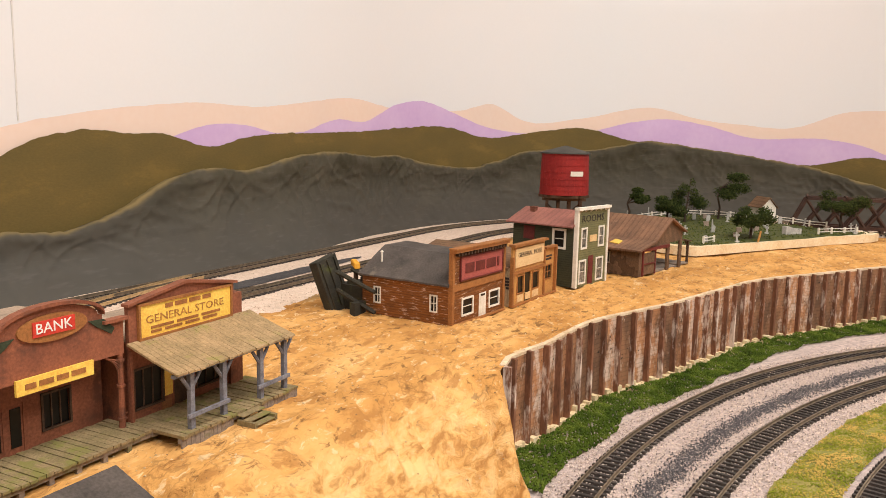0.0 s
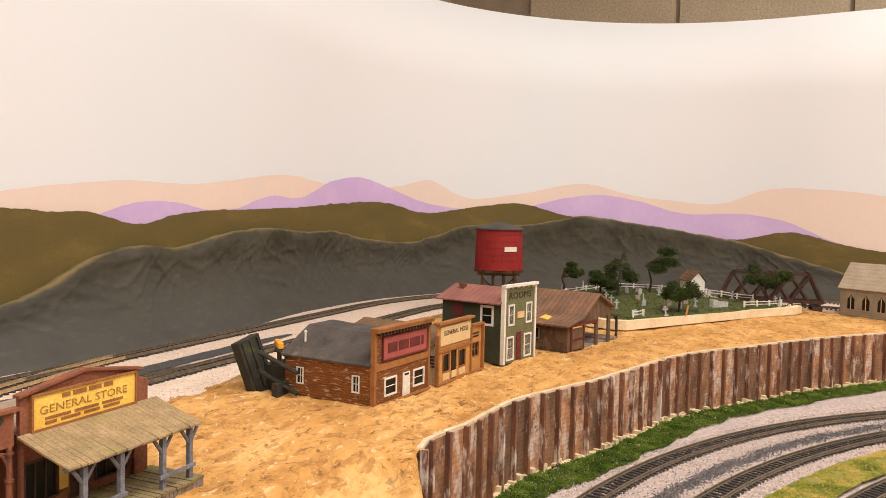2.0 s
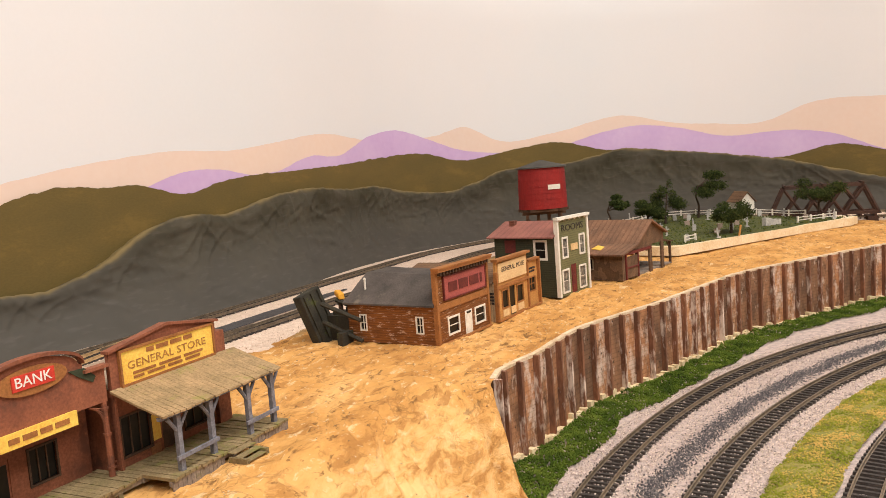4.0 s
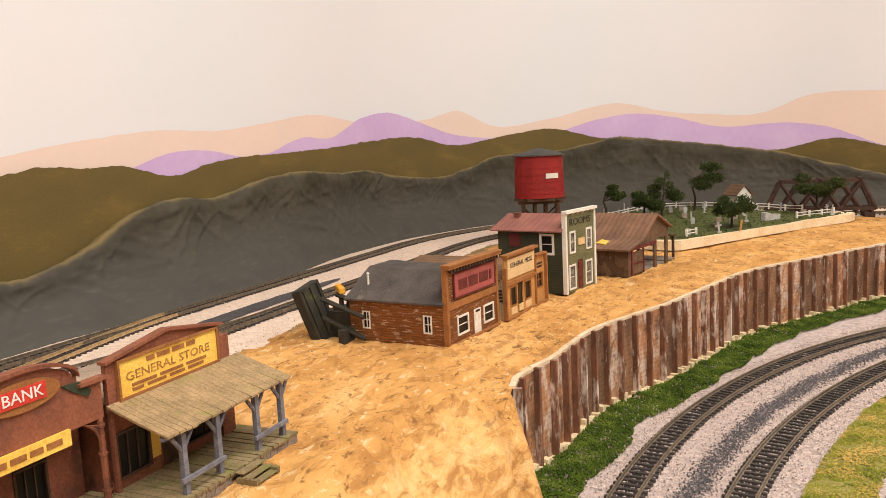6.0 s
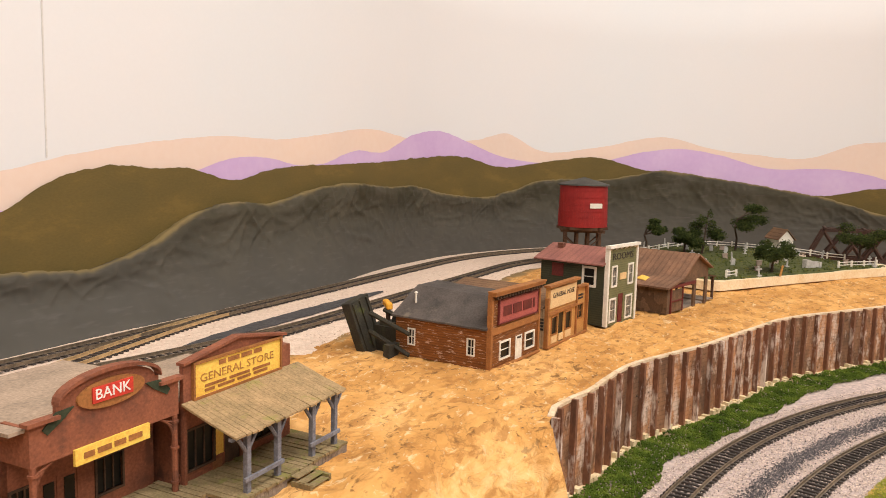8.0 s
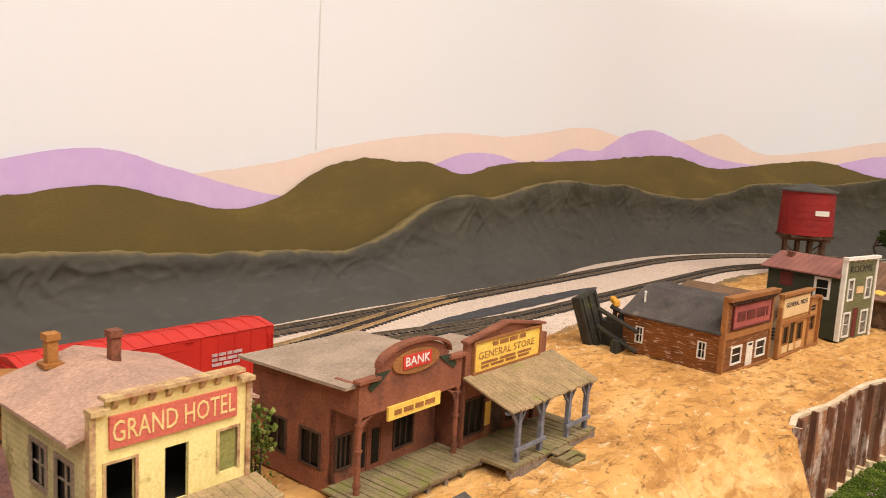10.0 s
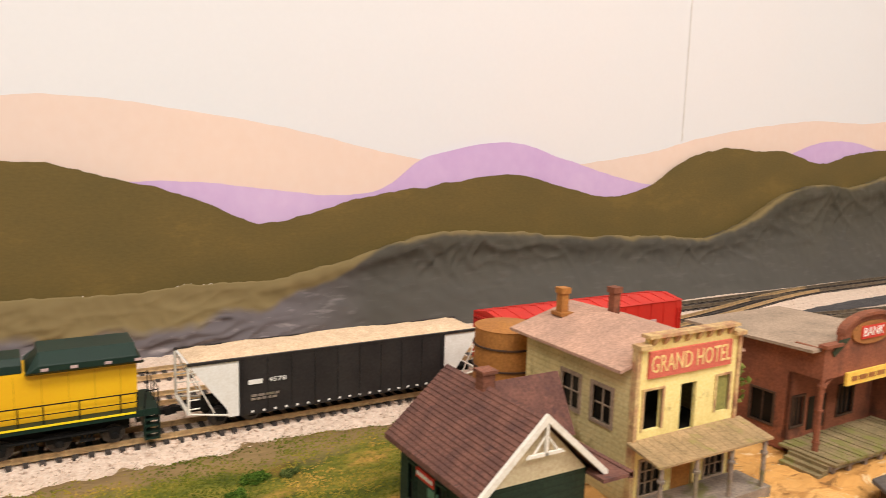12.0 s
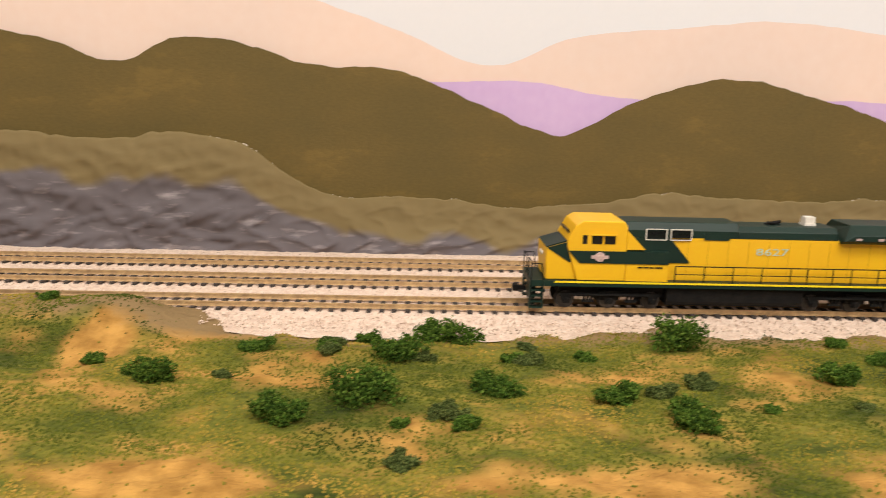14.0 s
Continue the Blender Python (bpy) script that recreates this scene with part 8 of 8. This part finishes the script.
def leaf_cloud(name, blobs, size, count, material, parent, seed):
    """Leaf-like flakes scattered on and in uneven clumps: (x, y, z, rx, ry, rz)."""
    rnd = random.Random(seed)
    vs, fs = [], []
    tot = sum(b[3] * b[4] * b[5] for b in blobs) ** 1.0
    for b in blobs:
        k = max(6, int(count * (b[3] * b[4] * b[5]) / tot))
        for _ in range(k):
            d = Vector((rnd.gauss(0, 1), rnd.gauss(0, 1), rnd.gauss(0, 1))).normalized() * rnd.uniform(0.35, 1.0) ** 0.6 * rnd.uniform(0.75, 1.35)
            c = Vector((b[0] + d.x * b[3], b[1] + d.y * b[4], b[2] + d.z * b[5]))
            if c.z < 0.0002:
                c.z = 0.0002 + rnd.random() * 0.001
            u = Vector((rnd.gauss(0, 1), rnd.gauss(0, 1), rnd.gauss(0, 1))).normalized()
            w = u.orthogonal().normalized()
            n = u.cross(w)
            s = size * rnd.uniform(0.6, 1.4)
            q = len(vs)
            vs += [c + u * s, c + w * s * 0.7 + n * s * 0.25, c - u * s * 0.9, c - w * s * 0.7 + n * s * 0.25, c + n * s * 0.75]
            fs += [(q, q + 1, q + 4), (q + 1, q + 2, q + 4), (q + 2, q + 3, q + 4), (q + 3, q, q + 4), (q, q + 3, q + 2, q + 1)]
    me = bpy.data.meshes.new(name)
    me.from_pydata([tuple(v) for v in vs], [], fs)
    me.materials.append(material)
    o = new(name, me)
    o.parent = parent
    return o


def bush(x, y, r, material=None, seed=0, z=None, label="small bright green foam bush on the turf"):
    t = thing("bush", label, "bush", x, y, (ground_z(x, y) - 0.0005) if z is None else z, 0, "bushes")
    rnd = random.Random(seed + int(abs(x * 9000)))
    ang = rnd.uniform(0, 3.14)
    blobs = [(0, 0, r * 0.36, r * 0.65, r * 0.7, r * 0.45)]
    for _ in range(11):
        a = rnd.uniform(0, 6.28)
        d = rnd.uniform(0.3, 1.0) * r
        s = rnd.uniform(0.18, 0.42) * r
        blobs.append((math.cos(a) * d * 0.8, math.sin(a) * d * 1.2, rnd.uniform(0.15, 0.80) * r, s, s * 1.1, s * 0.9))
    leaf_cloud("foliage", blobs, 0.0006 + r * 0.022, 1700, material or LEAF_BUSH, t, seed)
    return t


for i, (x, y, r) in enumerate([(-0.503, -0.362, 0.0105), (-0.466, -0.300, 0.0100), (-0.482, -0.272, 0.0150), (-0.530, -0.256, 0.0125), (-0.562, -0.240, 0.0100), (-0.566, -0.226, 0.0110), (-0.494, -0.213, 0.0100), (-0.557, -0.113, 0.0150), (-0.484, -0.163, 0.0085), (-0.462, -0.138, 0.0110), (-0.514, -0.052, 0.0095), (-0.545, -0.325, 0.0060), (-0.545, -0.290, 0.0055), (-0.562, -0.270, 0.0060), (-0.535, -0.200, 0.0050), (-0.470, -0.235, 0.0065), (-0.505, -0.120, 0.0060), (-0.560, -0.030, 0.0050), (-0.545, 0.078, 0.0055), (-0.505, 0.010, 0.0090), (-0.470, 0.045, 0.0090), (-0.475, -0.030, 0.0060), (-0.520, -0.395, 0.0050), (-0.575, -0.44, 0.0045), (-0.500, 0.085, 0.0060)]):
    bush(x, y, r, LEAF_SAGE if i in (15, 16, 21) else LEAF_BUSH, i, label="dusty sage-green clump on the turf" if i in (15, 16, 21) else "small bright green foam bush on the turf")


clumps = random.Random(31)
for i in range(26):
    x, y = clumps.uniform(-0.555, -0.43), clumps.uniform(-0.34, 0.10)
    sage = clumps.random() < 0.6
    bush(x, y, clumps.uniform(0.0030, 0.0058), LEAF_SAGE if sage else LEAF_BUSH, 60 + i, label="dusty sage-green clump on the turf" if sage else "small bright green foam bush on the turf")


def tree(x, y, z, h, kind, seed, label):
    """Tapered trunk, limbs and uneven clumps of leaves."""
    t = thing("tree", label, "tree", x, y, z, random.Random(seed).uniform(0, 40), "trees")
    rnd = random.Random(seed)
    bm = B()
    blobs = []
    if kind == "wind":
        pts = [(0, 0, -0.002), (0.002, 0.001, h * 0.3), (-0.003, 0, h * 0.55), (0.001, 0.002, h * 0.75)]
        for a, b, r in zip(pts, pts[1:], (0.0022, 0.0018, 0.0014)):
            cyl(bm, a, b, r, r * 0.8, 7)
        for k in range(7):
            a = rnd.uniform(-1.0, 1.4)
            s = pts[2 + (k % 2)]
            e = (s[0] + math.cos(a) * h * rnd.uniform(0.25, 0.65), s[1] + math.sin(a) * h * 0.3, s[2] + h * rnd.uniform(0.02, 0.30))
            cyl(bm, s, e, 0.0010, 0.0004, 5)
            q = h * rnd.uniform(0.09, 0.17)
            blobs.append((e[0], e[1], e[2], q * 1.35, q, q * 0.7))
    elif kind == "pine":
        cyl(bm, (0, 0, -0.002), (0.006, 0, h), 0.0020, 0.0005, 7)
        for k in range(12):
            f = 0.2 + 0.75 * k / 11
            a = rnd.uniform(0, 6.28)
            rr = h * 0.42 * (1 - f) * rnd.uniform(0.7, 1.3) + 0.003
            s = (0.006 * f, 0, h * f)
            e = (s[0] + math.cos(a) * rr, s[1] + math.sin(a) * rr, s[2] + 0.003)
            cyl(bm, s, e, 0.0008, 0.0003, 5)
            blobs.append((e[0], e[1], e[2], rr * 0.6 + 0.002, rr * 0.6 + 0.002, 0.0035 + rr * 0.25))
    else:
        cyl(bm, (0, 0, -0.002), (0.001, 0.001, h * 0.45), 0.0022, 0.0015, 7)
        for k in range(9):
            a = k * 2.4
            s = (0.001, 0.001, h * rnd.uniform(0.3, 0.45))
            e = (math.cos(a) * h * rnd.uniform(0.2, 0.5), math.sin(a) * h * rnd.uniform(0.2, 0.5), h * rnd.uniform(0.5, 0.85))
            cyl(bm, s, e, 0.0010, 0.0004, 5)
            q = h * rnd.uniform(0.14, 0.24)
            blobs.append((e[0], e[1], e[2], q * 1.2, q * 1.2, q * 0.75))
    part("trunk", bm, BARK, t)
    leaf_cloud("crown", blobs, 0.0016, 3000, LEAF_DK, t, seed)
    return t


tree(-0.435, 1.470, cem_z(-0.435, 1.47) - 0.001, 0.052, "wind", 3, "wind-bent dark tree with bare twisted limbs")
tree(-0.372, 1.478, cem_z(-0.372, 1.478) - 0.001, 0.044, "round", 5, "spreading dark green tree in the cemetery")
tree(-0.345, 1.490, cem_z(-0.345, 1.49) - 0.001, 0.072, "pine", 7, "ragged dark green conifer in the cemetery")
tree(-0.300, 1.560, cem_z(-0.300, 1.56) - 0.001, 0.074, "wind", 13, "leaning dark tree with a one-sided crown")
tree(-0.228, 1.360, cem_z(-0.228, 1.36) - 0.001, 0.048, "round", 17, "bushy dark green tree among the graves")
tree(-0.110, 1.560, cem_z(-0.110, 1.56) - 0.001, 0.070, "round", 19, "tall uneven dark tree before the bridge")

# climbing plant between the hotel and the bank
vn = thing("climbing_shrub", "yellow-green shrub growing between hotel and bank", "shrub", -0.462, 0.296, 0)
bm = B()
for k in range(4):
    cyl(bm, (0.002 * k, 0, -0.001), (0.004 * (k - 1.5), 0.003, 0.040), 0.0007, 0.0004, 5)
part("stem", bm, BARK, vn)
leaf_cloud("foliage", [(0, 0, 0.012, 0.012, 0.010, 0.012), (-0.004, 0.002, 0.030, 0.012, 0.011, 0.012), (0.004, 0, 0.044, 0.010, 0.008, 0.009), (-0.016, 0, 0.024, 0.010, 0.008, 0.014)], 0.0016, 700, island_mat("yellow_green_leaves", [(0.0, (0.05, 0.075, 0.012)), (0.5, (0.13, 0.16, 0.03)), (1.0, (0.26, 0.27, 0.07))]), vn, 77)

# scattered clods and chips on the sand
CHIP = island_mat("sand_chips", [(0.0, (0.20, 0.12, 0.06)), (0.5, (0.52, 0.36, 0.18)), (1.0, (0.72, 0.56, 0.36))])


def on_sand(rnd):
    y = rnd.uniform(0.22, 1.6)
    x = rnd.uniform(-0.56, front_x(y) - 0.004)
    if noise.noise((x * 12, y * 12, 33)) < 0.05:
        return None
    return x, y, ground_z(x, y)


stones("sand_chips", 5200, on_sand, 0.0008, CHIP, "sand-coloured crumbs on the street", 21, flat=0.6)

# bare plaster crumbs along the torn crest of the bank
CRUMB = island_mat("white_plaster_crumbs", [(0.0, (0.55, 0.47, 0.38)), (1.0, (0.82, 0.76, 0.68))])


def on_crest(rnd):
    s = rnd.choice((-0.40, -0.375, -0.31, -0.27, -0.22, -0.18, -0.14, -0.05, 0.03, 0.10)) + rnd.gauss(0, 0.006)
    x, y, _, _ = backdrop_at(s, 0.0085)
    return x, y, crest_at(s) - 0.0010


stones("plaster_crumbs", 60, on_crest, 0.0009, CRUMB, "white plaster crumbs along the crest of the bank", 37, flat=0.6)
